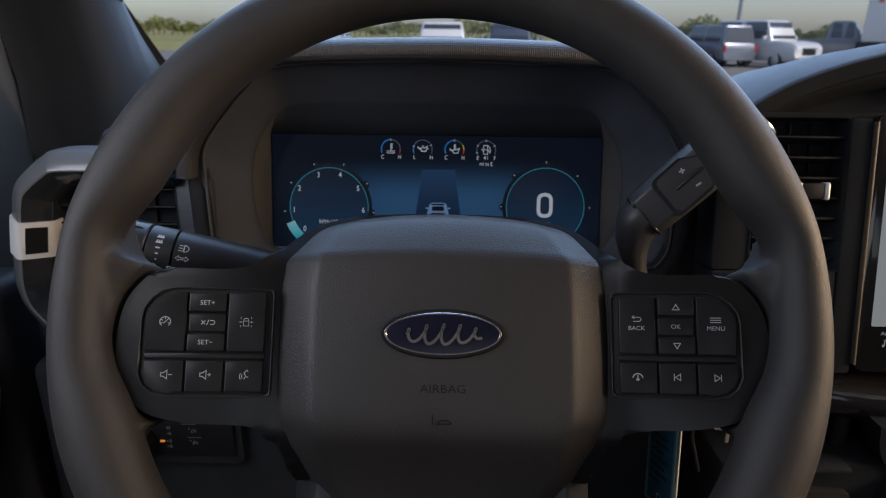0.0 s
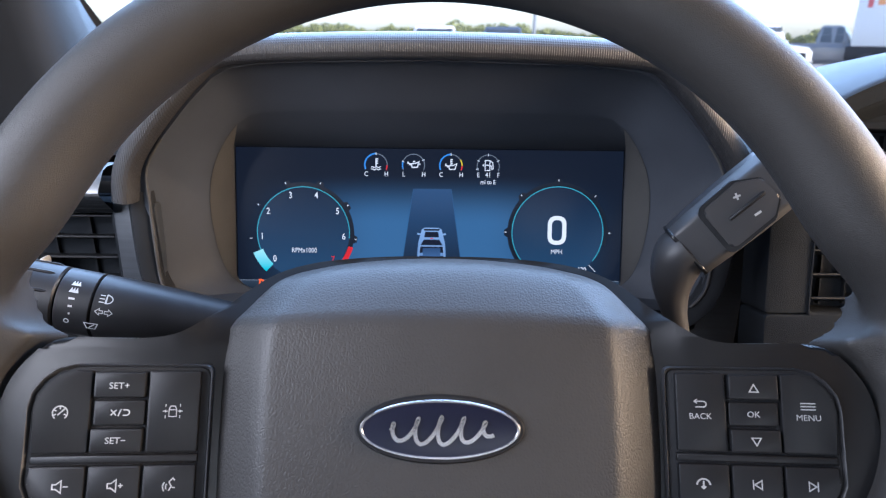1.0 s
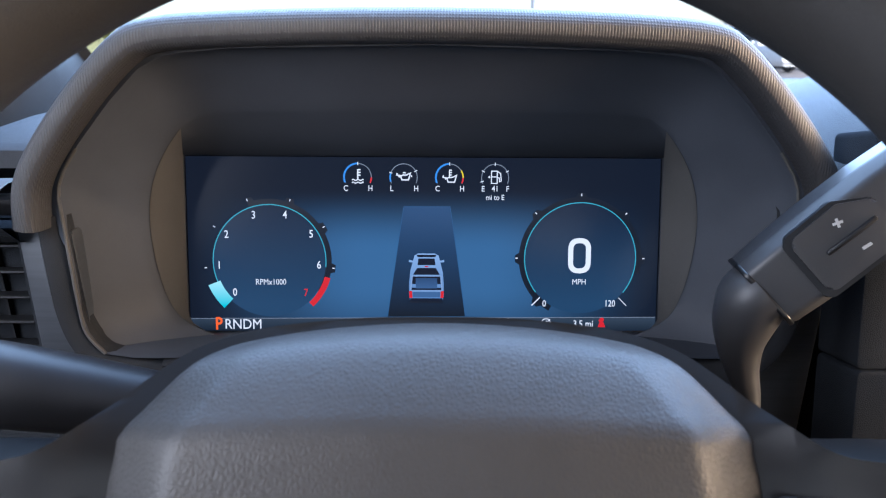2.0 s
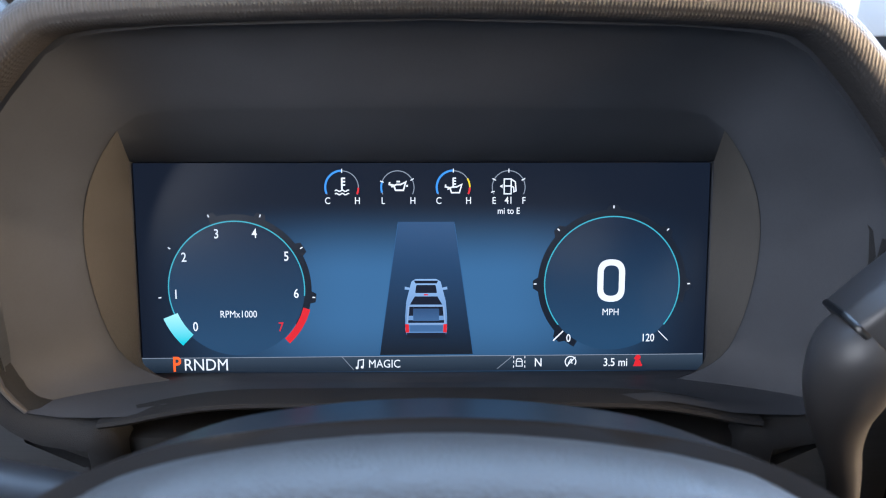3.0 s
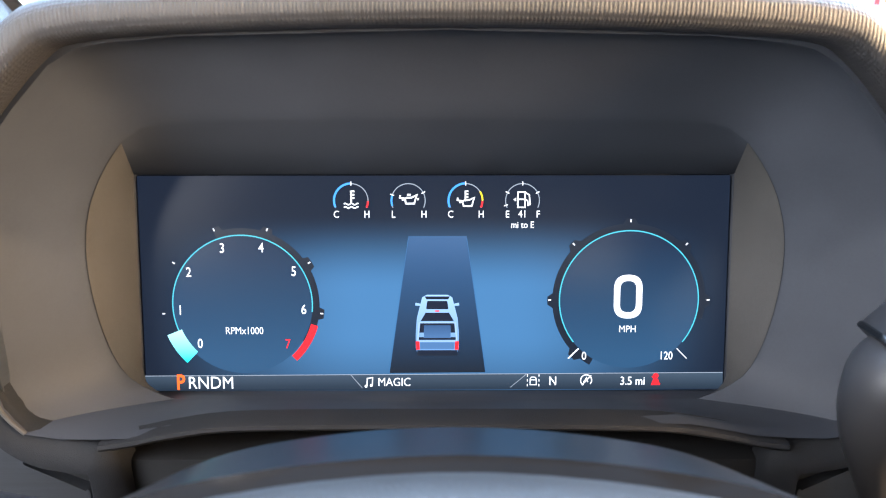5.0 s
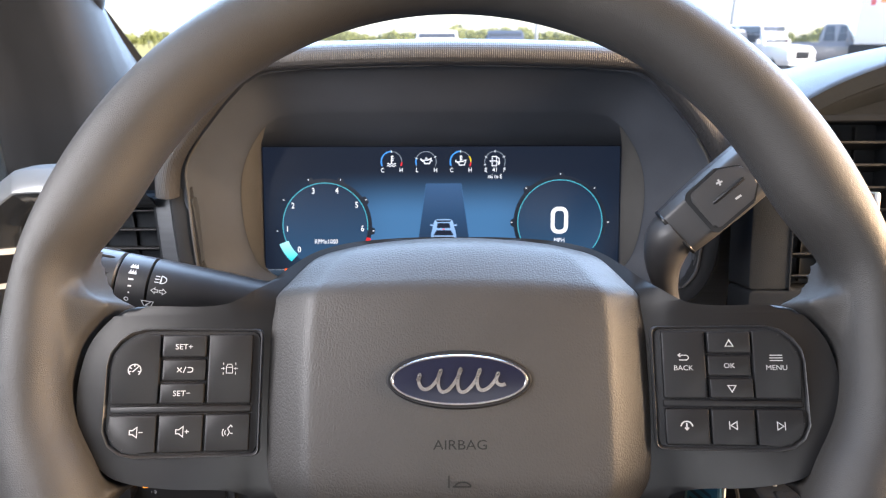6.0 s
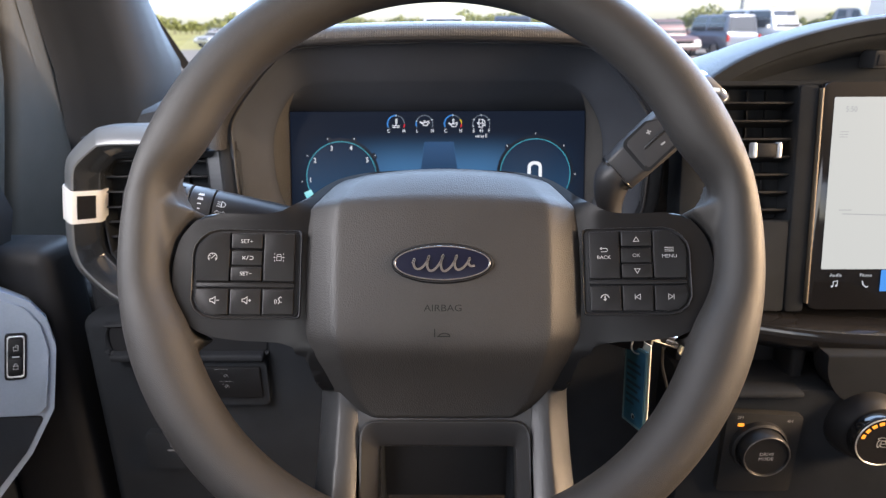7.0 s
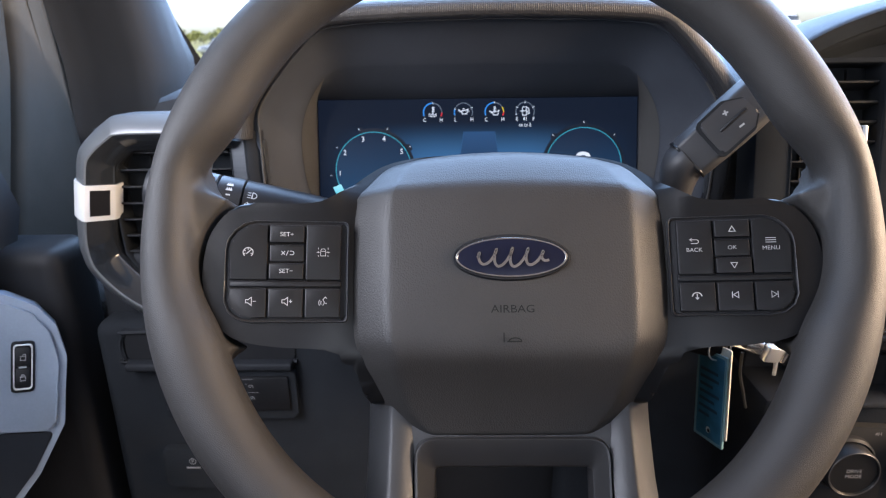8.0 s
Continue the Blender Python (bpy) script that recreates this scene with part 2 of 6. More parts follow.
LCD_LANE = fading("display_lane", (0.006, 0.010, 0.017), (0.025, 0.075, 0.170), -0.044, 0.024)
LCD_NEEDLE = fading("display_needle", (0.02, 0.55, 0.62), (0.45, 0.85, 0.88), -0.037, -0.020)
LCD_DIAL = fading("display_dial", (0.018, 0.058, 0.120), (0.008, 0.018, 0.040), -0.035, 0.020)
MAP_GREY = glowing("map_screen", (0.55, 0.57, 0.53), 1.0)
MAP_DARK = glowing("map_print", (0.33, 0.35, 0.35), 1.0)
GLASS = glass("clear_glass")


# ---- building helpers ----
def thing(name, label, category, m=None, group="", kind=""):
    ob = new(name)
    ob.empty_display_size = 0.02
    ob.matrix_world = m if m is not None else Matrix()
    return tagged(ob, label, category, group, kind)


def world_of(ob):
    m = ob.matrix_basis.copy()
    while ob.parent:
        ob = ob.parent
        m = ob.matrix_basis @ m
    return m


def part(name, bm, mat, parent=None, label="", smooth=True, world=False):
    """Links a bmesh as one mesh object under a thing or a part. world: its corners are given in the world's metres."""
    if world and parent:
        bm.transform(world_of(parent).inverted())
    bmesh.ops.recalc_face_normals(bm, faces=bm.faces)
    me = bpy.data.meshes.new(name)
    for f in bm.faces:
        f.smooth = smooth
    bm.to_mesh(me)
    bm.free()
    me.materials.append(mat)
    if smooth:
        me.set_sharp_from_angle(angle=radians(38))
    ob = new(name, me)
    if parent:
        ob.parent = parent
    if label:
        ob["label"] = label
    return ob


def solo(name, bm, mat, label, category, group="", kind="", smooth=True):
    return tagged(part(name, bm, mat, None, "", smooth), label, category, group, kind)


def loft(rows, closed=True, caps=True):
    bm = bmesh.new()
    vs = [[bm.verts.new(p) for p in r] for r in rows]
    n = len(rows[0])
    for a, b in zip(vs, vs[1:]):
        for k in range(n if closed else n - 1):
            bm.faces.new((a[k], a[(k + 1) % n], b[(k + 1) % n], b[k]))
    if closed and caps:
        bm.faces.new(vs[0]), bm.faces.new(vs[-1])
    return bm


def ring_loft(rows):
    """Rows that close on themselves too, like a tyre."""
    bm = bmesh.new()
    vs = [[bm.verts.new(p) for p in r] for r in rows]
    n = len(rows[0])
    for i in range(len(vs)):
        a, b = vs[i], vs[(i + 1) % len(vs)]
        for k in range(n):
            bm.faces.new((a[k], a[(k + 1) % n], b[(k + 1) % n], b[k]))
    return bm


def rounded(pts, r, steps=5):
    """A flat outline with its corners rounded. r: one radius or one for each corner."""
    out, n = [], len(pts)
    for i, p in enumerate(pts):
        rad = r[i] if isinstance(r, (list, tuple)) else r
        p, a, b = Vector(p), Vector(pts[i - 1]), Vector(pts[(i + 1) % n])
        u, v = (a - p), (b - p)
        cut = min(rad / max(math.tan(u.angle(v) / 2), 1e-4), u.length * 0.49, v.length * 0.49)
        s, e = p + u.normalized() * cut, p + v.normalized() * cut
        for k in range(steps + 1):
            t = k / steps
            out.append(tuple((1 - t) ** 2 * s + 2 * t * (1 - t) * p + t * t * e))
    return out


def prism(pts, z0, z1, bevel=0.0, seg=2, both=False):
    bm = bmesh.new()
    lo = [bm.verts.new((x, y, z0)) for x, y in pts]
    hi = [bm.verts.new((x, y, z1)) for x, y in pts]
    n = len(pts)
    bm.faces.new(lo[::-1])
    top = bm.faces.new(hi)
    for k in range(n):
        bm.faces.new((lo[k], lo[(k + 1) % n], hi[(k + 1) % n], hi[k]))
    if bevel:
        edges = list(top.edges) + ([e for f in bm.faces if all(v in lo for v in f.verts) for e in f.edges] if both else [])
        bmesh.ops.bevel(bm, geom=list(set(edges)), offset=bevel, segments=seg, profile=0.5, affect="EDGES", clamp_overlap=True)
    return bm


def box(x0, x1, y0, y1, z0, z1, bevel=0.0, seg=2):
    bm = bmesh.new()
    bmesh.ops.create_cube(bm, size=1, matrix=Matrix.Translation(((x0 + x1) / 2, (y0 + y1) / 2, (z0 + z1) / 2)) @ Matrix.Diagonal((x1 - x0, y1 - y0, z1 - z0, 1)))
    if bevel:
        bmesh.ops.bevel(bm, geom=list(bm.edges), offset=bevel, segments=seg, profile=0.5, affect="EDGES", clamp_overlap=True)
    return bm


def disc(cx, cy, r, z, n=64, ry=None):
    bm = bmesh.new()
    bm.faces.new([bm.verts.new((cx + r * math.cos(2 * math.pi * k / n), cy + (ry or r) * math.sin(2 * math.pi * k / n), z)) for k in range(n)])
    return bm


def band(cx, cy, r0, r1, a0, a1, z, n=48, depth=0.0):
    """A flat arc between two radii; angles in degrees clockwise from the top. depth: thickness behind z."""
    rows = []
    for k in range(n + 1):
        a = radians(a0 + (a1 - a0) * k / n)
        s, c = math.sin(a), math.cos(a)
        p = [(cx + r0 * s, cy + r0 * c, z), (cx + r1 * s, cy + r1 * c, z)]
        if depth:
            p += [(cx + r1 * s, cy + r1 * c, z - depth), (cx + r0 * s, cy + r0 * c, z - depth)]
        rows.append(p)
    return loft(rows, closed=bool(depth), caps=bool(depth))


def poly(pts, z):
    bm = bmesh.new()
    bm.faces.new([bm.verts.new((x, y, z)) for x, y in pts])
    return bm


def join(*bms):
    out = bms[0]
    for b in bms[1:]:
        tmp = bpy.data.meshes.new("tmp")
        b.to_mesh(tmp)
        b.free()
        out.from_mesh(tmp)
        bpy.data.meshes.remove(tmp)
    return out


def moved(bm, m):
    bm.transform(m)
    return bm


def strokes(lines, width, z):
    """Flat printed lines. Each line: a list of points; a line whose last point is its first is closed."""
    bm = bmesh.new()
    for pts in lines:
        pts = [Vector(p) for p in pts]
        shut = (pts[0] - pts[-1]).length < 1e-6 and len(pts) > 2
        if shut:
            pts = pts[:-1]
        n, a, b = len(pts), [], []
        for i, p in enumerate(pts):
            before = pts[i - 1] if (i or shut) else p - (pts[1] - p)
            after = pts[(i + 1) % n] if (i < n - 1 or shut) else p + (p - pts[i - 1])
            d1, d2 = (p - before).normalized(), (after - p).normalized()
            t = (d1 + d2)
            t = t.normalized() if t.length > 1e-6 else d1
            nrm = Vector((-t.y, t.x))
            k = width / 2 / max(0.5, abs(nrm.dot(Vector((-d1.y, d1.x)))))
            a.append(bm.verts.new((*(p + nrm * k), z))), b.append(bm.verts.new((*(p - nrm * k), z)))
        for i in range(n if shut else n - 1):
            j = (i + 1) % n
            bm.faces.new((a[i], b[i], b[j], a[j]))
    return bm


def arc(cx, cy, r, a0, a1, n=12):
    """Points of an arc; degrees clockwise from the top."""
    return [(cx + r * math.sin(radians(a0 + (a1 - a0) * k / n)), cy + r * math.cos(radians(a0 + (a1 - a0) * k / n))) for k in range(n + 1)]


def lettering(text, size, x, y, z, align="CENTER", depth=0.0, squeeze=1.0, bold=0.0):
    """Built-in font; size: height of the capitals in metres."""
    cu = bpy.data.curves.new("lettering", "FONT")
    cu.body, cu.size, cu.align_x, cu.align_y, cu.extrude, cu.offset = text, size / 0.72, align, "CENTER", depth, bold * size
    cu.resolution_u = 3 if size < 0.01 else 8
    ob = bpy.data.objects.new("lettering", cu)
    me = bpy.data.meshes.new_from_object(ob)
    bm = bmesh.new()
    bm.from_mesh(me)
    bpy.data.objects.remove(ob), bpy.data.meshes.remove(me), bpy.data.curves.remove(cu)
    bm.transform(Matrix.Translation((x, y, z)) @ Matrix.Diagonal((squeeze, 1, 1, 1)))
    return bm


def tube(points, radii, n=20, squash=1.0):
    """A round bar along points, each with its radius."""
    rows, pts = [], [Vector(p) for p in points]
    side = None
    for i, p in enumerate(pts):
        d = (pts[min(i + 1, len(pts) - 1)] - pts[max(i - 1, 0)]).normalized()
        if side is None:
            side = d.orthogonal().normalized()
        side = (side - d * side.dot(d)).normalized()
        other = d.cross(side)
        r = radii[i] if isinstance(radii, (list, tuple)) else radii
        rows.append([p + r * (side * math.cos(2 * math.pi * k / n) + squash * other * math.sin(2 * math.pi * k / n)) for k in range(n)])
    return loft(rows)


def smooth_line(pts, steps=6):
    """Catmull-Rom curve through points."""
    pts = [Vector(p) for p in pts]
    out = []
    for i in range(len(pts) - 1):
        p0, p1, p2, p3 = pts[max(i - 1, 0)], pts[i], pts[i + 1], pts[min(i + 2, len(pts) - 1)]
        for k in range(steps):
            t = k / steps
            out.append(0.5 * ((2 * p1) + (p2 - p0) * t + (2 * p0 - 5 * p1 + 4 * p2 - p3) * t * t + (3 * p1 - p0 - 3 * p2 + p3) * t ** 3))
    return out + [pts[-1]]


def mirror(pts):
    return [(-x, y) for x, y in reversed(pts)]


def sliced(bm, cuts):
    """Extra edges where a flat-topped piece is to be bent. cuts: (axis, value)."""
    for axis, value in cuts:
        co, no = Vector((0, 0, 0)), Vector((0, 0, 0))
        co[axis], no[axis] = value, 1
        bmesh.ops.bisect_plane(bm, geom=list(bm.verts) + list(bm.edges) + list(bm.faces), plane_co=co, plane_no=no)
    return bm


# ---- steering wheel ----
WHEEL_LEAN, HUB = 27.0, Vector((0.0, 0.288, 1.312))
sl, cl = math.sin(radians(WHEEL_LEAN)), math.cos(radians(WHEEL_LEAN))
WHEEL = Matrix(((1, 0, 0, HUB.x), (0, sl, -cl, HUB.y), (0, cl, sl, HUB.z), (0, 0, 0, 1)))   # x right, y up the wheel, z to the driver
RIM_X, RIM_Y, RIM_R, RIM_Z = -0.0015, 0.005, 0.1705, 0.012


def steering_wheel():
    wheel = thing("steering_wheel", "dark grey leather-grained steering wheel with black switch packs and oval emblem", "steering wheel", WHEEL)
    rows, n, m = [], 144, 28

    def section(a):
        """Half width, half depth and middle radius of the rim at angle a."""
        bulge = sum(math.exp(-((math.degrees(a) - c + 180) % 360 - 180) ** 2 / (2 * 11.0 ** 2)) for c in (22, 158, 202, 338))
        flat = sum(math.exp(-(((math.degrees(a) - c + 180) % 360 - 180) / 14.0) ** 4) for c in (0, 180))
        waist = sum(math.exp(-((math.degrees(a) - c + 180) % 360 - 180) ** 2 / (2 * 5.0 ** 2)) for c in (14, 166))
        hw, hd = 0.0165 + 0.0012 * bulge - 0.0035 * flat - 0.0034 * waist, 0.0180 - 0.002 * flat
        return hw, hd, RIM_R - 0.0006 * bulge + 0.0032 * flat + 0.0034 * waist

    for i in range(n):
        a = 2 * math.pi * i / n
        hw, hd, mid = section(a)
        row = []
        for k in range(m):
            b = 2 * math.pi * k / m
            r, z = mid + hw * math.cos(b), RIM_Z + hd * math.sin(b)
            row.append((RIM_X + r * math.cos(a), RIM_Y + r * math.sin(a), z))
        rows.append(row)
    solid = ring_loft(rows)

    # webs where the rim flows into the spokes
    web = [(-0.1665, 0.068), (-0.1655, 0.057), (-0.1638, 0.047), (-0.1610, 0.0385), (-0.1575, 0.0325), (-0.1525, 0.0290), (-0.1470, 0.0272), (-0.1494, 0.0232),
           (-0.1530, 0.0190), (-0.1592, 0.0080), (-0.1618, -0.0110), (-0.1590, -0.0280), (-0.1512, -0.0420), (-0.1452, -0.0468), (-0.1405, -0.0500),
           (-0.1455, -0.0538), (-0.1500, -0.0590), (-0.1540, -0.0670), (-0.1580, -0.0810)]
    hub = Vector((RIM_X, RIM_Y))
    for s in (1, -1):
        grid = []
        for p in smooth_line(web, 4):
            p = Vector((p.x * s, p.y))
            far = hub + (p - hub).normalized() * 0.1745
            low = 0.0060 + 0.13 * (abs(p.x) - 0.117)
            top = [(p.lerp(far, k / 10), low + (0.0225 - low) * min(1.0, k / 9.0) ** 0.9) for k in range(11)]
            grid.append([(q.x, q.y, z) for q, z in top] + [(far.x, far.y, 0.0), (p.x, p.y, -0.016)])
        solid = join(solid, loft(grid))
    rim = part("rim", solid, RUBBER, wheel, "thick grained rubber rim")
    fuse = rim.modifiers.new("fuse", "REMESH")
    fuse.mode, fuse.voxel_size, fuse.use_smooth_shade = "VOXEL", 0.0015, True
    soften = rim.modifiers.new("soften", "SMOOTH")
    soften.factor, soften.iterations = 0.5, 14

    # the frames that carry the switch packs and run up behind the cover, and the hub
    pod = [(-0.0400, 0.0605), (-0.0400, 0.0604), (-0.0550, 0.0578), (-0.0680, 0.0530), (-0.0780, 0.0455), (-0.0870, 0.0365), (-0.0940, 0.0303), (-0.1020, 0.0268), (-0.1140, 0.0256), (-0.1390, 0.0255), (-0.1485, 0.0195), (-0.1562, 0.0075),
           (-0.1590, -0.0110), (-0.1562, -0.0270), (-0.1485, -0.0405), (-0.1385, -0.0468), (-0.1200, -0.0500), (-0.1000, -0.0512), (-0.0870, -0.0555), (-0.0815, -0.0640), (-0.0792, -0.0705), (-0.0775, -0.0765), (-0.0735, -0.0810), (-0.0400, -0.0810)]
    arch = [(-0.020, 0.0622), (0.0, 0.0626), (0.020, 0.0622)]
    outline = list(reversed(pod[1:-1])) + arch + mirror(list(reversed(pod[1:-1])))
    bm = prism([tuple(p) for p in smooth_line(outline, 4)], -0.040, 0.0030, 0.0052, 4)
    sliced(bm, [(1, v) for v in (-0.068, -0.062, -0.056, -0.050, 0.022, 0.028, 0.034, 0.040, 0.046, 0.052, 0.057, 0.061)] + [(0, u * 0.01) for u in range(-10, 11)])
    for vert in bm.verts:
        x, y = abs(vert.co.x), vert.co.y
        near = min(1.0, max(0.0, (0.115 - x) / 0.02))
        vert.co.z -= 0.0060 * min(1.0, max(0.0, (0.091 - x) / 0.007)) * min(1.0, max(0.0, (y + 0.056) / 0.012))
        vert.co.z += 0.13 * (x - 0.117) - 0.55 * max(0.0, y - 0.030) * near - 0.50 * max(0.0, -0.048 - y) * near
    part("spoke_frame", bm, SPOKE, wheel, "matt black spoke frame")

    # airbag cover: rows from the top of its back to its lower edge
    spine = [(0.0590, -0.0400, 0.0530), (0.0602, -0.0300, 0.0545), (0.0601, -0.0225, 0.0565), (0.0580, -0.0150, 0.0612), (0.0540, -0.0085, 0.0672), (0.0460, -0.0015, 0.0743),
             (0.0395, 0.0035, 0.0793), (0.0355, 0.0062, 0.0815), (0.0300, 0.0080, 0.0834), (0.0150, 0.0095, 0.0848), (0.0, 0.0102, 0.0848), (-0.0200, 0.0108, 0.0847),
             (-0.0400, 0.0108, 0.0840), (-0.0490, 0.0100, 0.0827), (-0.0555, 0.0078, 0.0800), (-0.0610, 0.0040, 0.0795), (-0.0680, -0.0015, 0.0772),
             (-0.0770, -0.0080, 0.0742), (-0.0860, -0.0135, 0.0690), (-0.0930, -0.0172, 0.0618), (-0.0972, -0.0200, 0.0545), (-0.0982, -0.0300, 0.0535)]
    half_cols = [0.1, 0.3, 0.5, 0.62, 0.67, 0.70, 0.725, 0.75, 0.78, 0.82, 0.88, 0.94, 0.975, 0.992, 1.0, 1.0]
    cols = [-c for c in reversed(half_cols)] + half_cols
    rows = []
    for v, z, w in [tuple(p) for p in smooth_line(spine, 3)]:
        row = []
        for k, c in enumerate(cols):
            e = abs(c)
            over = max(0.0, e - 0.735)
            back = min(1.0, max(0.0, (v - 0.028) / 0.025))
            drop = w * 0.78 * over * over / (over + 0.035) * (1 - 0.6 * back)
            if e > 0.99:
                drop += 0.0008 if e < 1 else 0.0030
            if k in (0, len(cols) - 1):
                drop += 0.012
            row.append((c * w, v - 0.0055 * e * e * min(1.0, max(0.0, (v - 0.020) / 0.022)), z - drop - 0.0012 * e * e))
        rows.append(row)
    cover = part("airbag_cover", loft(rows, closed=False), COVER, wheel, "grained grey airbag cover")
    part("airbag_lettering", lettering("AIRBAG", 0.0040, 0.0004, -0.0315, 0.0106, depth=0.0003, squeeze=1.15), EMBOSS, cover)
    horn = [[(-0.0055, -0.0425), (-0.0055, -0.0485)], [(-0.0035, -0.0480), (0.001, -0.0480), (0.0055, -0.0480)], [(0.0015 + 0.0040 * math.cos(radians(a)), -0.0480 + 0.0022 * math.sin(radians(a))) for a in range(0, 181, 15)]]
    horn = [[(u * 0.8, (v + 0.046) * 0.8 - 0.046) for u, v in line] for line in horn]
    part("horn_symbol", strokes(horn, 0.0006, 0.0112), EMBOSS, cover)

    # oval emblem, its script drawn as a plain ribbon
    def oval(a, b, z, n=72):
        return [(a * math.cos(2 * math.pi * k / n), -0.0053 + b * math.sin(2 * math.pi * k / n), z) for k in range(n)]
    emblem = part("emblem", loft([oval(0.0300, 0.0120, 0.004), oval(0.0300, 0.0120, 0.0108), oval(0.0292, 0.0112, 0.0122), oval(0.0285, 0.0105, 0.0120)]), BLACK, wheel, "oval badge")
    part("emblem_face", loft([oval(0.0281, 0.0101, 0.0115), oval(0.0279, 0.0099, 0.0125), oval(0.02, 0.007, 0.0130), oval(0.003, 0.001, 0.0132)]), EMBLEM_BLUE, emblem, "dark blue oval face")
    rim_rows = []
    for k in range(72):
        a = 2 * math.pi * k / 72
        rim_rows.append([((0.0277 + 0.0006 * math.cos(b)) * math.cos(a), -0.0053 + (0.0097 + 0.0006 * math.cos(b)) * math.sin(a), 0.0125 + 0.0004 * math.sin(b)) for b in (0, 1.05, 2.09, 3.14, 4.19, 5.24)])
    part("emblem_border", ring_loft(rim_rows), CHROME, emblem, "thin chrome border")
    wave = []
    for k in range(181):
        f = k / 180
        swell = 0.0012 + 0.0034 * math.sin(math.pi * f) ** 0.6
        h = math.sin(f * 30.0)
        wave.append((-0.0190 + 0.0380 * f + 0.0016 * math.cos(f * 30.0) + 0.35 * swell * h, -0.0056 + swell * h))
    part("emblem_ribbon", strokes([wave], 0.0014, 0.0139), CHROME, emblem)

    # switch packs
    for s in (1, -1):
        def flip(pts):
            return pts if s == 1 else mirror(pts)
        seat = Matrix.Translation((0.0005, -0.0004, 0)) @ Matrix.Diagonal((1, 0.955, 1, 1)) if s == 1 else Matrix.Translation((0, 0.0008, 0)) @ Matrix.Diagonal((0.982, 0.93, 1, 1))
        tilt = Matrix.Translation((-0.117 * s, 0, 0)) @ pose(0, 0, 0, 0, 8.0 * s, 0) @ Matrix.Translation((0.117 * s, 0, 0)) @ seat
        well = [(-0.1478, 0.0005), (-0.1468, 0.0060), (-0.1436, 0.0108), (-0.1392, 0.0144), (-0.1335, 0.0160), (-0.0870, 0.0160), (-0.0870, -0.0374), (-0.1350, -0.0374), (-0.1410, -0.0360), (-0.1455, -0.0322), (-0.1478, -0.0265)]
        pack = part("switch_pack", moved(prism(rounded(flip(well), 0.003, 4), -0.006, 0.0032, 0.0008, 2), tilt), BLACK, wheel, "black switch pack")
        ring_in = rounded(flip(well), 0.003, 4)
        mid = Vector((-0.1174 * s, -0.0107))
        part("pack_border", moved(loft([[(mid.x + (x - mid.x) * k, mid.y + (y - mid.y) * (1 + (k - 1) * 1.15), z) for x, y in ring_in] for k, z in ((1.046, 0.0015), (1.042, 0.0038), (1.032, 0.0046), (1.020, 0.0043), (1.002, 0.0028), (0.995, 0.0010))], caps=False), tilt), GRIP, pack)
        strip = [(-0.1462, -0.0164), (-0.0895, -0.0164), (-0.0895, -0.0194), (-0.1462, -0.0194)]
        part("divider", moved(prism(flip(strip), 0.0, 0.0050, 0.0006, 2), tilt), BUTTON, pack)
        keys = [("outer_button", [(-0.1462, 0.0010), (-0.1452, 0.0056), (-0.1424, 0.0098), (-0.1384, 0.0132), (-0.1332, 0.0148), (-0.1274, 0.0148), (-0.1274, -0.0156), (-0.1462, -0.0156)], 0.0056),
                ("upper_button", [(-0.1264, 0.0144), (-0.1088, 0.0144), (-0.1088, 0.0048), (-0.1264, 0.0048)], 0.0066),
                ("middle_button", [(-0.1264, 0.0038), (-0.1088, 0.0038), (-0.1088, -0.0056), (-0.1264, -0.0056)], 0.0050),
                ("lower_button", [(-0.1264, -0.0066), (-0.1088, -0.0066), (-0.1088, -0.0154), (-0.1264, -0.0154)], 0.0066),
                ("inner_button", [(-0.1078, 0.0148), (-0.0898, 0.0148), (-0.0898, -0.0156), (-0.1078, -0.0156)], 0.0056),
                ("corner_button", [(-0.1462, -0.0202), (-0.1274, -0.0202), (-0.1274, -0.0362), (-0.1350, -0.0362), (-0.1404, -0.0348), (-0.1443, -0.0312), (-0.1462, -0.0262)], 0.0056),
                ("low_middle_button", [(-0.1264, -0.0202), (-0.1088, -0.0202), (-0.1088, -0.0362), (-0.1264, -0.0362)], 0.0056),
                ("low_inner_button", [(-0.1078, -0.0202), (-0.0898, -0.0202), (-0.0898, -0.0362), (-0.1078, -0.0362)], 0.0056)]
        made = {}
        for key, pts, top in keys:
            made[key] = part(key, moved(prism(rounded(flip(pts), 0.0008, 2), 0.0005, top, 0.0007, 2), tilt), BUTTON, pack)

        def print_on(key, name, bm):
            if "lettering" not in name:
                box_x, box_y = [v.co.x for v in bm.verts], [v.co.y for v in bm.verts]
                mx, my = (min(box_x) + max(box_x)) / 2, (min(box_y) + max(box_y)) / 2
                for v in bm.verts:
                    v.co.x, v.co.y = mx + (v.co.x - mx) * (0.68 if "lane" in name else 0.84), my + (v.co.y - my) * (0.75 if "lane" in name else 0.84)
            part(name, moved(bm, tilt), PRINT, pack, smooth=False)
        Z, ZU, ZM = 0.00575, 0.00675, 0.00515
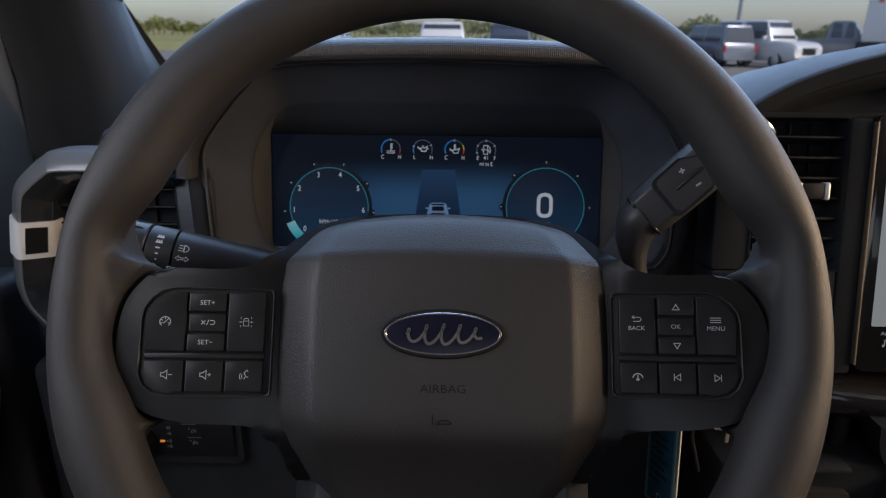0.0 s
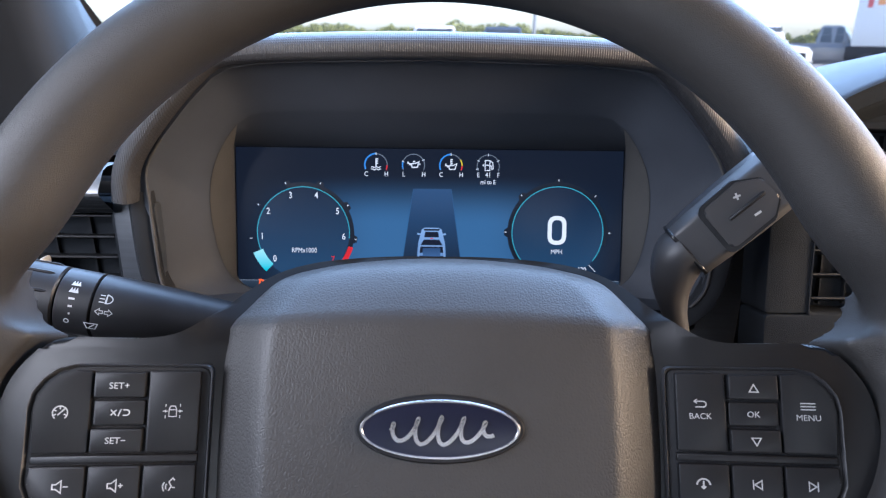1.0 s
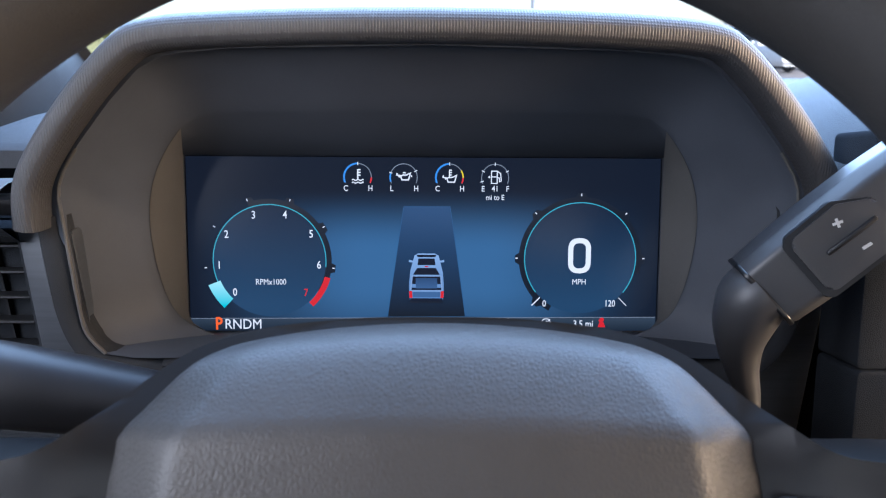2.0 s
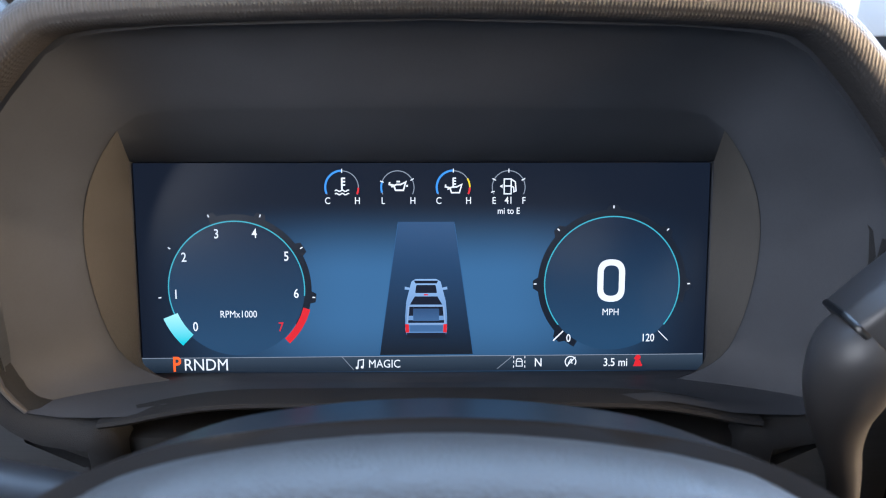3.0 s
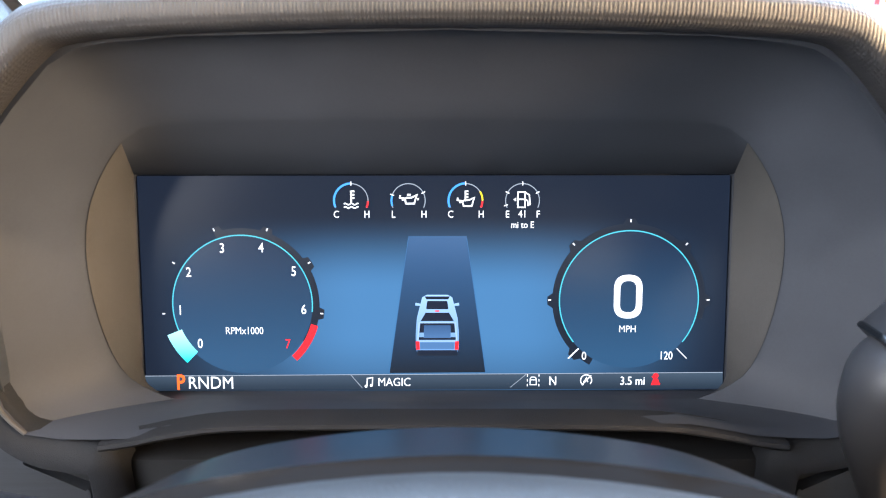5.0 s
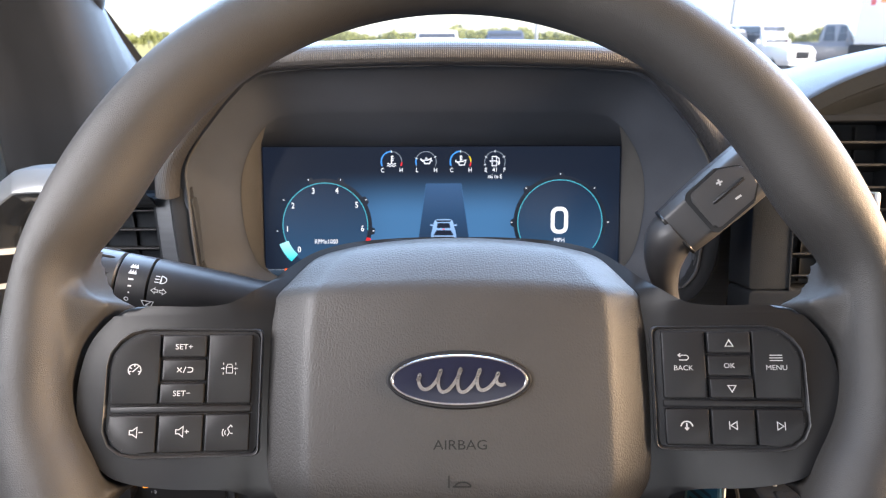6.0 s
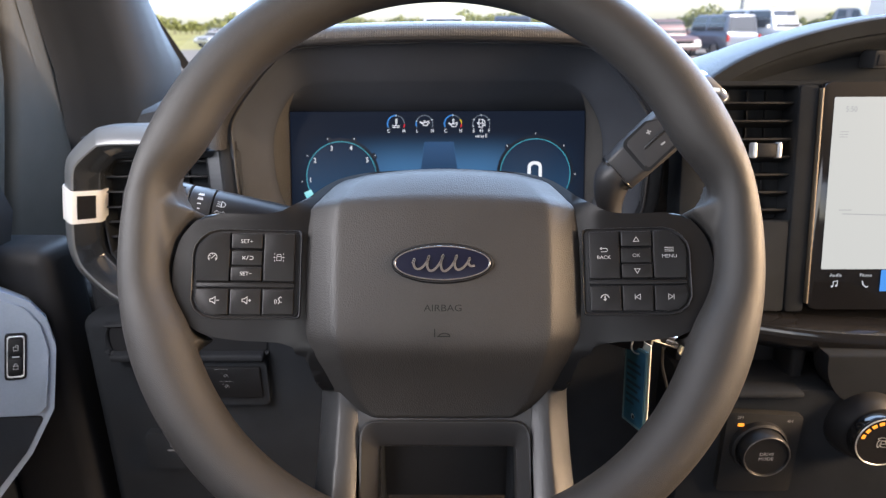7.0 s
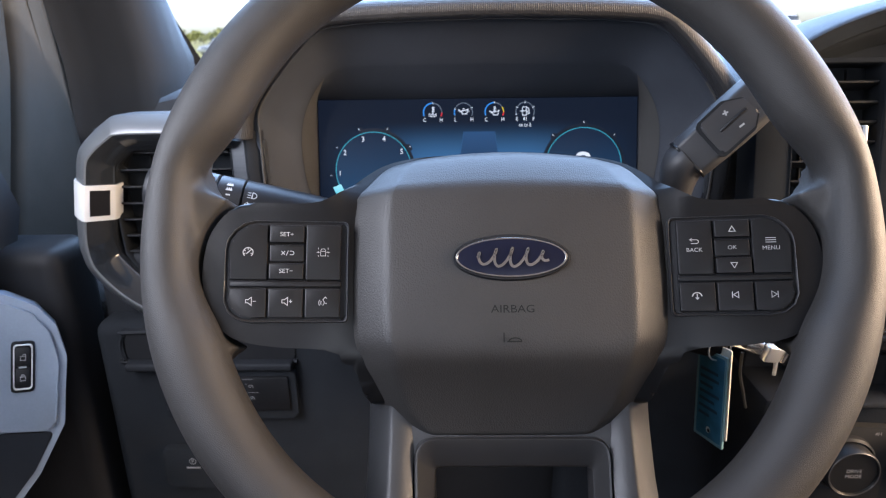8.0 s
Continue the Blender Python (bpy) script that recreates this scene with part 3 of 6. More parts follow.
        if s == 1:
            gauge = [arc(-0.1372, -0.0008, 0.0030, -140, 140, 16), [(-0.1382, -0.0018), (-0.1352, 0.0012)]] + [[(-0.1372 + 0.0016 * math.sin(radians(a)), -0.0008 + 0.0016 * math.cos(radians(a))), (-0.1372 + 0.0028 * math.sin(radians(a)), -0.0008 + 0.0028 * math.cos(radians(a)))] for a in (-110, -60, 0, 110)]
            print_on("outer_button", "cruise_symbol", strokes(gauge, 0.0005, Z))
            print_on("upper_button", "set_plus_lettering", lettering("SET+", 0.0024, -0.1176, 0.0092, ZU))
            print_on("lower_button", "set_minus_lettering", lettering("SET−", 0.0024, -0.1176, -0.0110, ZU))
            cancel = [[(-0.1222, 0.0018), (-0.1200, -0.0006)], [(-0.1222, -0.0006), (-0.1200, 0.0018)], [(-0.1192, -0.0010), (-0.1180, 0.0022)], arc(-0.1158, 0.0006, 0.0012, 0, 180, 8) + [(-0.1172, -0.0006)], [(-0.1158, 0.0018), (-0.1172, 0.0018)]]
            print_on("middle_button", "cancel_symbol", moved(strokes(cancel, 0.0005, ZM), Matrix.Translation((0.0012, -0.0014, 0))))
            lane = [[(-0.1008, -0.0030), (-0.1008, 0.0008), (-0.1000, 0.0022), (-0.0978, 0.0022), (-0.0970, 0.0008), (-0.0970, -0.0030), (-0.1008, -0.0030)], [(-0.1006, 0.0004), (-0.0972, 0.0004)]]
            lane += [[(x, y), (x, y + 0.0014)] for x in (-0.1026, -0.0952) for y in (-0.0038, -0.0010, 0.0018)] + [[(-0.1040, -0.0003), (-0.1014, -0.0003)], [(-0.0964, -0.0003), (-0.0938, -0.0003)]]
            print_on("inner_button", "lane_symbol", strokes(lane, 0.0004, Z))
            for key, cx, sign in (("corner_button", -0.1352, "-"), ("low_middle_button", -0.1170, "+")):
                y = -0.0273
                horn_lines = [[(cx - 0.0028, y + 0.0010), (cx - 0.0014, y + 0.0010), (cx + 0.0006, y + 0.0026), (cx + 0.0006, y - 0.0026), (cx - 0.0014, y - 0.0010), (cx - 0.0028, y - 0.0010), (cx - 0.0028, y + 0.0010)], [(cx + 0.0014, y), (cx + 0.0034, y)]]
                if sign == "+":
                    horn_lines.append([(cx + 0.0024, y - 0.0010), (cx + 0.0024, y + 0.0010)])
                print_on(key, "volume_symbol", strokes(horn_lines, 0.0005, Z))
            voice = [[(-0.0985, -0.0300), (-0.0975, -0.0280), (-0.0985, -0.0262), (-0.0970, -0.0245), (-0.0962, -0.0255)], [(-0.0972, -0.0285), (-0.0960, -0.0287)], arc(-0.0978, -0.0282, 0.0020, 235, 305, 6), arc(-0.0978, -0.0282, 0.0032, 235, 305, 6)]
            print_on("low_inner_button", "voice_symbol", strokes(voice, 0.0005, Z))
        else:
            print_on("inner_button", "back_lettering", lettering("BACK", 0.0023, 0.0984, -0.0020, Z))
            print_on("inner_button", "back_symbol", strokes([[(0.0965, 0.0014), (0.0998, 0.0014)] + arc(0.0998, 0.0027, 0.0013, 180, 0, 8) + [(0.0960, 0.0040)], [(0.0972, 0.0050), (0.0960, 0.0040), (0.0972, 0.0030)]], 0.0005, Z))
            print_on("upper_button", "up_symbol", strokes([[(0.1157, 0.0076), (0.1195, 0.0076), (0.1176, 0.0110), (0.1157, 0.0076)]], 0.0005, ZU))
            print_on("middle_button", "ok_lettering", lettering("OK", 0.0023, 0.1176, -0.0010, ZM))
            print_on("lower_button", "down_symbol", strokes([[(0.1157, -0.0094), (0.1195, -0.0094), (0.1176, -0.0128), (0.1157, -0.0094)]], 0.0005, ZU))
            print_on("outer_button", "menu_lettering", lettering("MENU", 0.0023, 0.1366, -0.0018, Z))
            print_on("outer_button", "menu_symbol", strokes([[(0.1335, y), (0.1397, y)] for y in (0.0012, 0.0026, 0.0040)], 0.0005, Z))
            print_on("low_inner_button", "phone_symbol", strokes([[(0.0955, -0.0280)] + arc(0.0984, -0.0282, 0.0028, -60, 60, 8) + [(0.1013, -0.0280)], [(0.0984, -0.0262), (0.0984, -0.0295)], [(0.0974, -0.0287), (0.0984, -0.0297), (0.0994, -0.0287)]], 0.0007, Z))
            for key, cx, d in (("low_middle_button", 0.1176, -1), ("corner_button", 0.1364, 1)):
                y = -0.0273
                print_on(key, "skip_symbol", strokes([[(cx - 0.0016 * d, y + 0.0020), (cx + 0.0014 * d, y), (cx - 0.0016 * d, y - 0.0020), (cx - 0.0016 * d, y + 0.0020)], [(cx + 0.0020 * d, y + 0.0021), (cx + 0.0020 * d, y - 0.0021)]], 0.0005, Z))

    # lower spoke: two legs and the bezel between them
    for s in (1, -1):
        leg, wide = [], 0.0 if s == 1 else 0.0022
        for v, z, out, inn in ((-0.062, -0.0130, 0.0832, 0.046), (-0.072, -0.0160, 0.0787, 0.0485), (-0.082, -0.0190, 0.0770, 0.0500), (-0.095, -0.0180, 0.0770, 0.0512), (-0.120, -0.0145, 0.0776, 0.0520), (-0.145, -0.008, 0.0788, 0.0520), (-0.168, 0.004, 0.0835, 0.0505)):
            out, inn = out + wide * 0.5, inn + wide
            leg.append([(-s * out, v, z - 0.026), (-s * (out - 0.0003), v, z - 0.0120), (-s * (out - 0.0012), v, z - 0.0092), (-s * (out - 0.0118), v, z - 0.0012), (-s * (out - 0.0130), v, z - 0.0001),
                        (-s * (out - 0.0148), v, z + 0.0004), (-s * (inn + 0.0025), v, z - 0.0022), (-s * inn, v, z - 0.0045), (-s * inn, v, z - 0.026)])
        part("lower_spoke", loft(leg), LEG, wheel)
    part("lower_crosspiece", prism([(-0.060, -0.070), (0.060, -0.070), (0.057, -0.1100), (0.0508, -0.1100), (0.0490, -0.0990), (-0.0470, -0.0990), (-0.0488, -0.1100), (-0.056, -0.1100)], -0.040, -0.0212, 0.0015, 3), LEG, wheel)
    u_rows = []
    outer = rounded([(-0.0512, -0.175), (-0.0512, -0.0985), (0.0535, -0.0985), (0.0540, -0.175)], [0.001, 0.011, 0.011, 0.001], 6)
    inner = rounded([(-0.0395, -0.175), (-0.0402, -0.1155), (0.0450, -0.1155), (0.0456, -0.175)], [0.001, 0.0035, 0.0035, 0.001], 6)
    for (ox, oy), (ix, iy) in zip(outer, inner):
        u_rows.append([(ox, oy, -0.030), (ox, oy, -0.0190), (ox * 0.985, oy - 0.0007, -0.0176), (ox * 0.965, oy - 0.0016, -0.0178), (ix * 1.035, iy + 0.0016, -0.0275), (ix * 1.01, iy + 0.0006, -0.0283), (ix, iy, -0.0300), (ix, iy, -0.042)])
    part("lower_bezel", loft(u_rows, closed=False), BEZEL_SATIN, wheel, "semi-gloss dark bezel")
    back = [(0.060 * math.cos(2 * math.pi * k / 40), -0.01 + 0.060 * math.sin(2 * math.pi * k / 40)) for k in range(40)]
    part("hub_back", prism(back, -0.075, -0.030, 0.006, 3), BLACK, wheel)
    return wheel


steering_wheel()


# ---- instrument cluster ----
SCREEN_TILT, SCREEN_AT = 12.83, Vector((-0.0076, 0.5279, 1.3168))
ss, cs = math.sin(radians(SCREEN_TILT)), math.cos(radians(SCREEN_TILT))
SCREEN = Matrix(((1, 0, 0, SCREEN_AT.x), (0, ss, -cs, SCREEN_AT.y), (0, cs, ss, SCREEN_AT.z), (0, 0, 0, 1)))


def cluster():
    unit = thing("instrument_cluster", "wide blue-lit digital instrument cluster with two round gauges", "instrument cluster", SCREEN)
    panel = part("display", prism([(-0.1400, -0.0525), (0.1405, -0.0520), (0.1400, 0.0516), (-0.1400, 0.0516)], -0.004, 0.0), display_back("display_panel"), unit, "lit display panel", smooth=False)

    def show(name, bm, mat, label=""):
        return part(name, bm, mat, panel, label, smooth=False)
    show("lane", poly([(-0.0217, -0.0436), (0.0250, -0.0432), (0.0157, 0.0230), (-0.0121, 0.0230)], 0.0003), LCD_LANE)
    show("lane_line", strokes([[(-0.0217, -0.0436), (-0.0121, 0.0220)]], 0.0003, 0.0004), LCD_EDGE)
    show("lane_line", strokes([[(0.0250, -0.0432), (0.0157, 0.0220)]], 0.0003, 0.0004), LCD_EDGE)

    # speed gauge and rev counter
    def notched(cx, cy, r0, r1, stops, a0, a1, z):
        out, inn, k = [], [], 90
        for i in range(k + 1):
            a = a0 + (a1 - a0) * i / k
            near = min(abs(a - s) for s in stops)
            r = r1 + (0.0024 if near < 4.2 else 0.0)
            out.append((cx + r * math.sin(radians(a)), cy + r * math.cos(radians(a))))
            inn.append((cx + r0 * math.sin(radians(a)), cy + r0 * math.cos(radians(a))))
        return loft([[(*p, z), (*q, z)] for p, q in zip(out, inn)], closed=False)
    for cx, cy, r, count, fro, to in ((-0.0918, -0.0100, 0.0335, 8, -20, 122), (0.0935, -0.0078, 0.0333, 7, -150, 105)):
        stops = [-135 + 270 * k / (count - 1) for k in range(count)]
        show("dial_face", disc(cx, cy, r, 0.0003), LCD_DIAL)
        show("dial_surround", notched(cx, cy, r, r + 0.0034, stops, fro, to, 0.0004), LCD_DARK)
        show("dial_ring", band(cx, cy, r - 0.0003, r + 0.0003, -128, 128 if count == 7 else 96, 0.0006, 72), LCD_CYAN)
        for a in stops[1:-1]:
            p = (cx + (r + 0.0040) * math.sin(radians(a)), cy + (r + 0.0040) * math.cos(radians(a)))
            q = (cx + (r + 0.0054) * math.sin(radians(a)), cy + (r + 0.0054) * math.cos(radians(a)))
            show("tick", strokes([[p, q]], 0.0006, 0.0006), LCD_WHITE)
    cx, cy = -0.0918, -0.0100
    for text, x, y in (("1", -0.1218, -0.0128), ("2", -0.1171, 0.0056), ("3", -0.1008, 0.0171), ("4", -0.0822, 0.0173), ("5", -0.0669, 0.0060), ("6", -0.0625, -0.0125), ("0", -0.1128, -0.0291)):
        show("rev_numeral", lettering(text, 0.0047, x, y, 0.0006, squeeze=0.82, bold=0.012), LCD_WHITE)
    show("rev_numeral", lettering("7", 0.0047, -0.0705, -0.0293, 0.0006, squeeze=0.82, bold=0.012), LCD_RED)
    show("rev_lettering", lettering("RPMx1000", 0.0036, -0.0913, -0.0228, 0.0006, squeeze=0.84), LCD_WHITE)
    show("red_band", band(cx, cy, 0.0340, 0.0375, 106, 137, 0.0007, 14), LCD_RED)
    show("needle", band(cx, cy, 0.0318, 0.0395, -136, -112, 0.0008, 14), LCD_NEEDLE)
    def nought(cx, cy, w, h, stroke, z):
        corner = [(-w, -h), (-w, h), (w, h), (w, -h)]
        out, inn = rounded(corner, w * 0.98, 9), rounded([(x * (w - stroke) / w, y * (h - stroke) / h) for x, y in corner], (w - stroke) * 0.98, 9)
        return loft([[(cx + p[0], cy + p[1], z), (cx + q[0], cy + q[1], z)] for p, q in zip(out + out[:1], inn + inn[:1])], closed=False)
    show("speed_numeral", nought(0.0931, -0.0062, 0.0068, 0.0106, 0.0030, 0.0006), LCD_WHITE)
    show("speed_lettering", lettering("MPH", 0.0034, 0.0932, -0.0221, 0.0006, squeeze=0.90), LCD_WHITE)
    show("speed_zero", lettering("0", 0.0040, 0.0725, -0.0353, 0.0006, squeeze=0.85, bold=0.01), LCD_WHITE)
    show("speed_limit", lettering("120", 0.0040, 0.1121, -0.0352, 0.0006, squeeze=0.80, bold=0.01), LCD_WHITE)
    for a, w in ((-135, 0.0007), (135, 0.0004)):
        c, d = (0.0935, -0.0078), radians(a)
        show("end_tick", strokes([[(c[0] + 0.0335 * math.sin(d), c[1] + 0.0335 * math.cos(d)), (c[0] + 0.0405 * math.sin(d), c[1] + 0.0405 * math.cos(d))]], w, 0.0006), LCD_WHITE)

    # four small gauges
    for k, x in enumerate((-0.0390, -0.0120, 0.0151, 0.0420)):
        y, r = 0.0398, 0.0080
        show("small_ring", band(x, y, r - 0.00022, r + 0.00022, -115, 115, 0.0005, 28), LCD_GREY)
        if k in (0, 2):
            show("cold_band", band(x, y, r - 0.0004, r + 0.0006, -112, 0, 0.0006, 18), LCD_BLUE)
        if k == 1:
            show("cold_band", band(x, y, r - 0.0005, r + 0.0004, -108, -72, 0.0006, 8), LCD_BLUE)
        if k == 2:
            show("warm_band", band(x, y, r - 0.0004, r + 0.0004, 58, 90, 0.0006, 8), LCD_YELLOW)
        if k in (0, 2):
            show("hot_band", band(x, y, r - 0.0005, r + 0.0004, 91, 114, 0.0006, 8), LCD_RED)
        for a in {0: (0,), 1: (-70, 62), 2: (0,), 3: (-62, 0, 62, -106)}[k]:
            d = radians(a)
            show("small_tick", strokes([[(x + (r - 0.0009) * math.sin(d), y + (r - 0.0009) * math.cos(d)), (x + (r + 0.0010) * math.sin(d), y + (r + 0.0010) * math.cos(d))]], 0.0005, 0.0007), LCD_WHITE)
        for text, dx in zip(("CH", "LH", "CH", "EF")[k], (-0.0071, 0.0074)):
            show("small_lettering", lettering(text, 0.0034, x + dx, 0.0332, 0.0006, squeeze=0.85, bold=0.01), LCD_WHITE)
    thermo = [[(-0.0390, 0.0385), (-0.0390, 0.0445)]] + [[(-0.0388, y), (-0.0374, y)] for y in (0.0442, 0.0426, 0.0410)]
    show("coolant_symbol", strokes(thermo, 0.0008, 0.0006), LCD_WHITE)
    for y in (0.0382, 0.0366):
        show("coolant_wave", strokes([[(-0.0425 + 0.0007 * k, y + 0.0004 * math.sin(k * 1.5)) for k in range(11)]], 0.0006, 0.0006), LCD_WHITE)
    can = [[(-0.0150, 0.0400), (-0.0125, 0.0412), (-0.0105, 0.0412), (-0.0080, 0.0424), (-0.0092, 0.0384), (-0.0130, 0.0384), (-0.0138, 0.0408), (-0.0160, 0.0412), (-0.0158, 0.0424)], [(-0.0125, 0.0426), (-0.0108, 0.0426)], [(-0.0074, 0.0410), (-0.0074, 0.0400)]]
    show("oil_symbol", strokes(can, 0.0008, 0.0006), LCD_WHITE)
    show("gearbox_symbol", strokes([[(x + 0.0272, y - 0.0012) for x, y in can[0]], [(0.0150, 0.0395), (0.0150, 0.0445)]] + [[(0.0152, y), (0.0164, y)] for y in (0.0442, 0.0428, 0.0414)], 0.0007, 0.0006), LCD_WHITE)
    pump = [[(0.0398, 0.0366), (0.0398, 0.0438), (0.0432, 0.0438), (0.0432, 0.0366), (0.0398, 0.0366)], [(0.0398, 0.0404), (0.0432, 0.0404)], [(0.0434, 0.0436), (0.0452, 0.0424), (0.0456, 0.0380), (0.0446, 0.0376), (0.0444, 0.0398), (0.0434, 0.0402)]]
    show("fuel_symbol", join(strokes(pump, 0.0006, 0.0006), poly([(0.0376, 0.0403), (0.0390, 0.0412), (0.0390, 0.0394)], 0.0006)), LCD_WHITE)
    show("range_numeral", lettering("41", 0.0035, 0.0421, 0.0333, 0.0006, squeeze=0.85, bold=0.01), LCD_WHITE)
    show("range_lettering", lettering("mi to E", 0.0032, 0.0421, 0.0282, 0.0006, squeeze=0.85, bold=0.01), LCD_WHITE)

    # the pick-up seen from above and behind
    def shift(pts):
        return [(x + 0.0016, y) for x, y in pts]

    def even(half):
        return shift(half + [(-x, y) for x, y in reversed(half)])
    show("truck_shadow", poly(even([(-0.0100, -0.0300), (-0.0098, -0.0350)]), 0.00045), LCD_DARK)
    show("truck_body", poly(rounded(even([(-0.0050, -0.0052), (-0.0072, -0.0064), (-0.0080, -0.0095), (-0.0098, -0.0165), (-0.0104, -0.0240), (-0.0104, -0.0310), (-0.0098, -0.0334)]), 0.0010, 3), 0.0005), LCD_TRUCK)
    show("truck_windscreen", poly(even([(-0.0060, -0.0060), (-0.0052, -0.0074)]), 0.0006), LCD_TRUCK_DARK)
    show("truck_roof_glass", poly(rounded(even([(-0.0048, -0.0082), (-0.0054, -0.0122)]), 0.0005, 2), 0.0006), LCD_TRUCK_DARK)
    show("truck_rear_glass", poly(even([(-0.0056, -0.0139), (-0.0080, -0.0180)]), 0.0006), LCD_TRUCK_DARK)
    show("truck_bed", poly(even([(-0.0084, -0.0190), (-0.0090, -0.0272)]), 0.0006), LCD_TRUCK_DARK)
    show("truck_bed_floor", poly(even([(-0.0064, -0.0200), (-0.0066, -0.0262)]), 0.0007), LCD_BED)
    for d in (-1, 1):
        show("truck_wheel_arch", poly(shift([(d * 0.0086, -0.0236), (d * 0.0064, -0.0236), (d * 0.0064, -0.0258), (d * 0.0088, -0.0258)]), 0.0008), LCD_TRUCK)
        show("truck_side_rail", strokes([shift([(d * 0.0086, -0.0186), (d * 0.0094, -0.0276)])], 0.0008, 0.0009), LCD_OUTLINE)
        show("truck_tail_light", poly(shift([(d * 0.0104, -0.0278), (d * 0.0086, -0.0278), (d * 0.0084, -0.0320), (d * 0.0102, -0.0320)]), 0.0009), LCD_RED)
        show("truck_mirror", poly(shift([(d * 0.0078, -0.0096), (d * 0.0104, -0.0090), (d * 0.0106, -0.0104), (d * 0.0082, -0.0106)]), 0.0006), LCD_TRUCK)
    show("truck_tailgate_edge", strokes([shift([(-0.0094, -0.0277), (0.0094, -0.0277)]), shift([(-0.0086, -0.0187), (0.0086, -0.0187)])], 0.0006, 0.0009), LCD_OUTLINE)
    show("truck_tailgate", poly(even([(-0.0084, -0.0284), (-0.0082, -0.0316)]), 0.0007), LCD_BED)
    show("truck_bumper", poly(even([(-0.0098, -0.0322), (-0.0094, -0.0338)]), 0.0009), LCD_TRUCK_DARK)
    show("truck_brake_light", poly(shift([(-0.0010, -0.0127), (0.0010, -0.0127), (0.0010, -0.0134), (-0.0010, -0.0134)]), 0.0007), LCD_RED)

    # bottom bar
    show("status_bar", poly([(-0.1411, -0.0525), (0.1405, -0.0515), (0.1400, -0.0434), (-0.1405, -0.0450)], 0.0002), LCD_BAR)
    show("bar_line", strokes([[(-0.1405, -0.0450), (-0.0405, -0.0444), (-0.0348, -0.0511)], [(0.0370, -0.0508), (0.0450, -0.0440), (0.1400, -0.0434)], [(-0.0405, -0.0444), (0.0450, -0.0440)]], 0.0003, 0.0004), LCD_GREY)
    show("music_tab", poly([(-0.0400, -0.0446), (0.0445, -0.0441), (0.0372, -0.0507), (-0.0346, -0.0510)], 0.0003), LCD_BAR)
    show("gear_letter", lettering("P", 0.0076, -0.1230, -0.0484, 0.0006, squeeze=0.80, bold=0.03), LCD_ORANGE)
    show("gear_lettering", lettering("RNDM", 0.0062, -0.1196, -0.0486, 0.0006, align="LEFT", squeeze=0.90), LCD_WHITE)
    show("music_lettering", lettering("MAGIC", 0.0042, -0.0274, -0.0482, 0.0006, align="LEFT", squeeze=0.88), LCD_WHITE)
    show("music_symbol", join(strokes([[(-0.0326, -0.0500), (-0.0324, -0.0462), (-0.0298, -0.0458), (-0.0300, -0.0495)]], 0.0005, 0.0006), disc(-0.0331, -0.0501, 0.0007, 0.0006, 12), disc(-0.0305, -0.0497, 0.0007, 0.0006, 12)), LCD_WHITE)
    show("compass_lettering", lettering("N", 0.0044, 0.0576, -0.0477, 0.0006, squeeze=0.85, bold=0.01), LCD_WHITE)
    show("distance_lettering", lettering("3.5 mi", 0.0042, 0.0963, -0.0477, 0.0006, squeeze=0.85, bold=0.01), LCD_WHITE)
    lane = [[(0.0466, -0.0494), (0.0466, -0.0466), (0.0472, -0.0456), (0.0490, -0.0456), (0.0496, -0.0466), (0.0496, -0.0494), (0.0466, -0.0494)], [(0.0467, -0.0470), (0.0495, -0.0470)]] + [[(x, y), (x, y + 0.0012)] for x in (0.0453, 0.0509) for y in (-0.0502, -0.0478, -0.0454)]
    show("lane_symbol", strokes(lane, 0.0004, 0.0006), LCD_WHITE)
    show("stop_start_symbol", strokes([arc(0.0738, -0.0472, 0.0027, -150, 130, 16), [(0.0718, -0.0496), (0.0762, -0.0448)], [(0.0726, -0.0482), (0.0740, -0.0458), (0.0746, -0.0482)]], 0.0005, 0.0006), LCD_WHITE)
    show("belt_warning_symbol", join(poly([(0.1052, -0.0496), (0.1098, -0.0496), (0.1086, -0.0464), (0.1064, -0.0464)], 0.0006), disc(0.1075, -0.0450, 0.0014, 0.0006, 14), strokes([[(0.1056, -0.0452), (0.1096, -0.0490)]], 0.0006, 0.0008)), LCD_RED)
    return unit


cluster()


# ---- dashboard round the cluster ----
MID = -0.003
LIP_HALF = [(-0.184, 1.347), (-0.1805, 1.366), (-0.169, 1.384), (-0.150, 1.406), (-0.133, 1.4220), (-0.121, 1.4275), (-0.090, 1.4300), (-0.045, 1.4315)]
LIP = LIP_HALF + [(MID, 1.4320)] + [(2 * MID - x, z) for x, z in reversed(LIP_HALF)]
DASHBOARD = thing("dashboard", "charcoal moulded dashboard with padded cluster hood and centre stack", "dashboard", Matrix.Translation((0.3, 0.47, 1.0)))


def along(path, profile, y_first=True):
    """A profile of (outward, y) carried along a path in the x-z plane; outward is to the left of the way."""
    rows = []
    for i, p in enumerate(path):
        d = (path[min(i + 1, len(path) - 1)] - path[max(i - 1, 0)]).normalized()
        nrm = Vector((-d.y, d.x))
        rows.append([(p.x + nrm.x * o, y, p.y + nrm.y * o) for o, y in profile])
    return rows


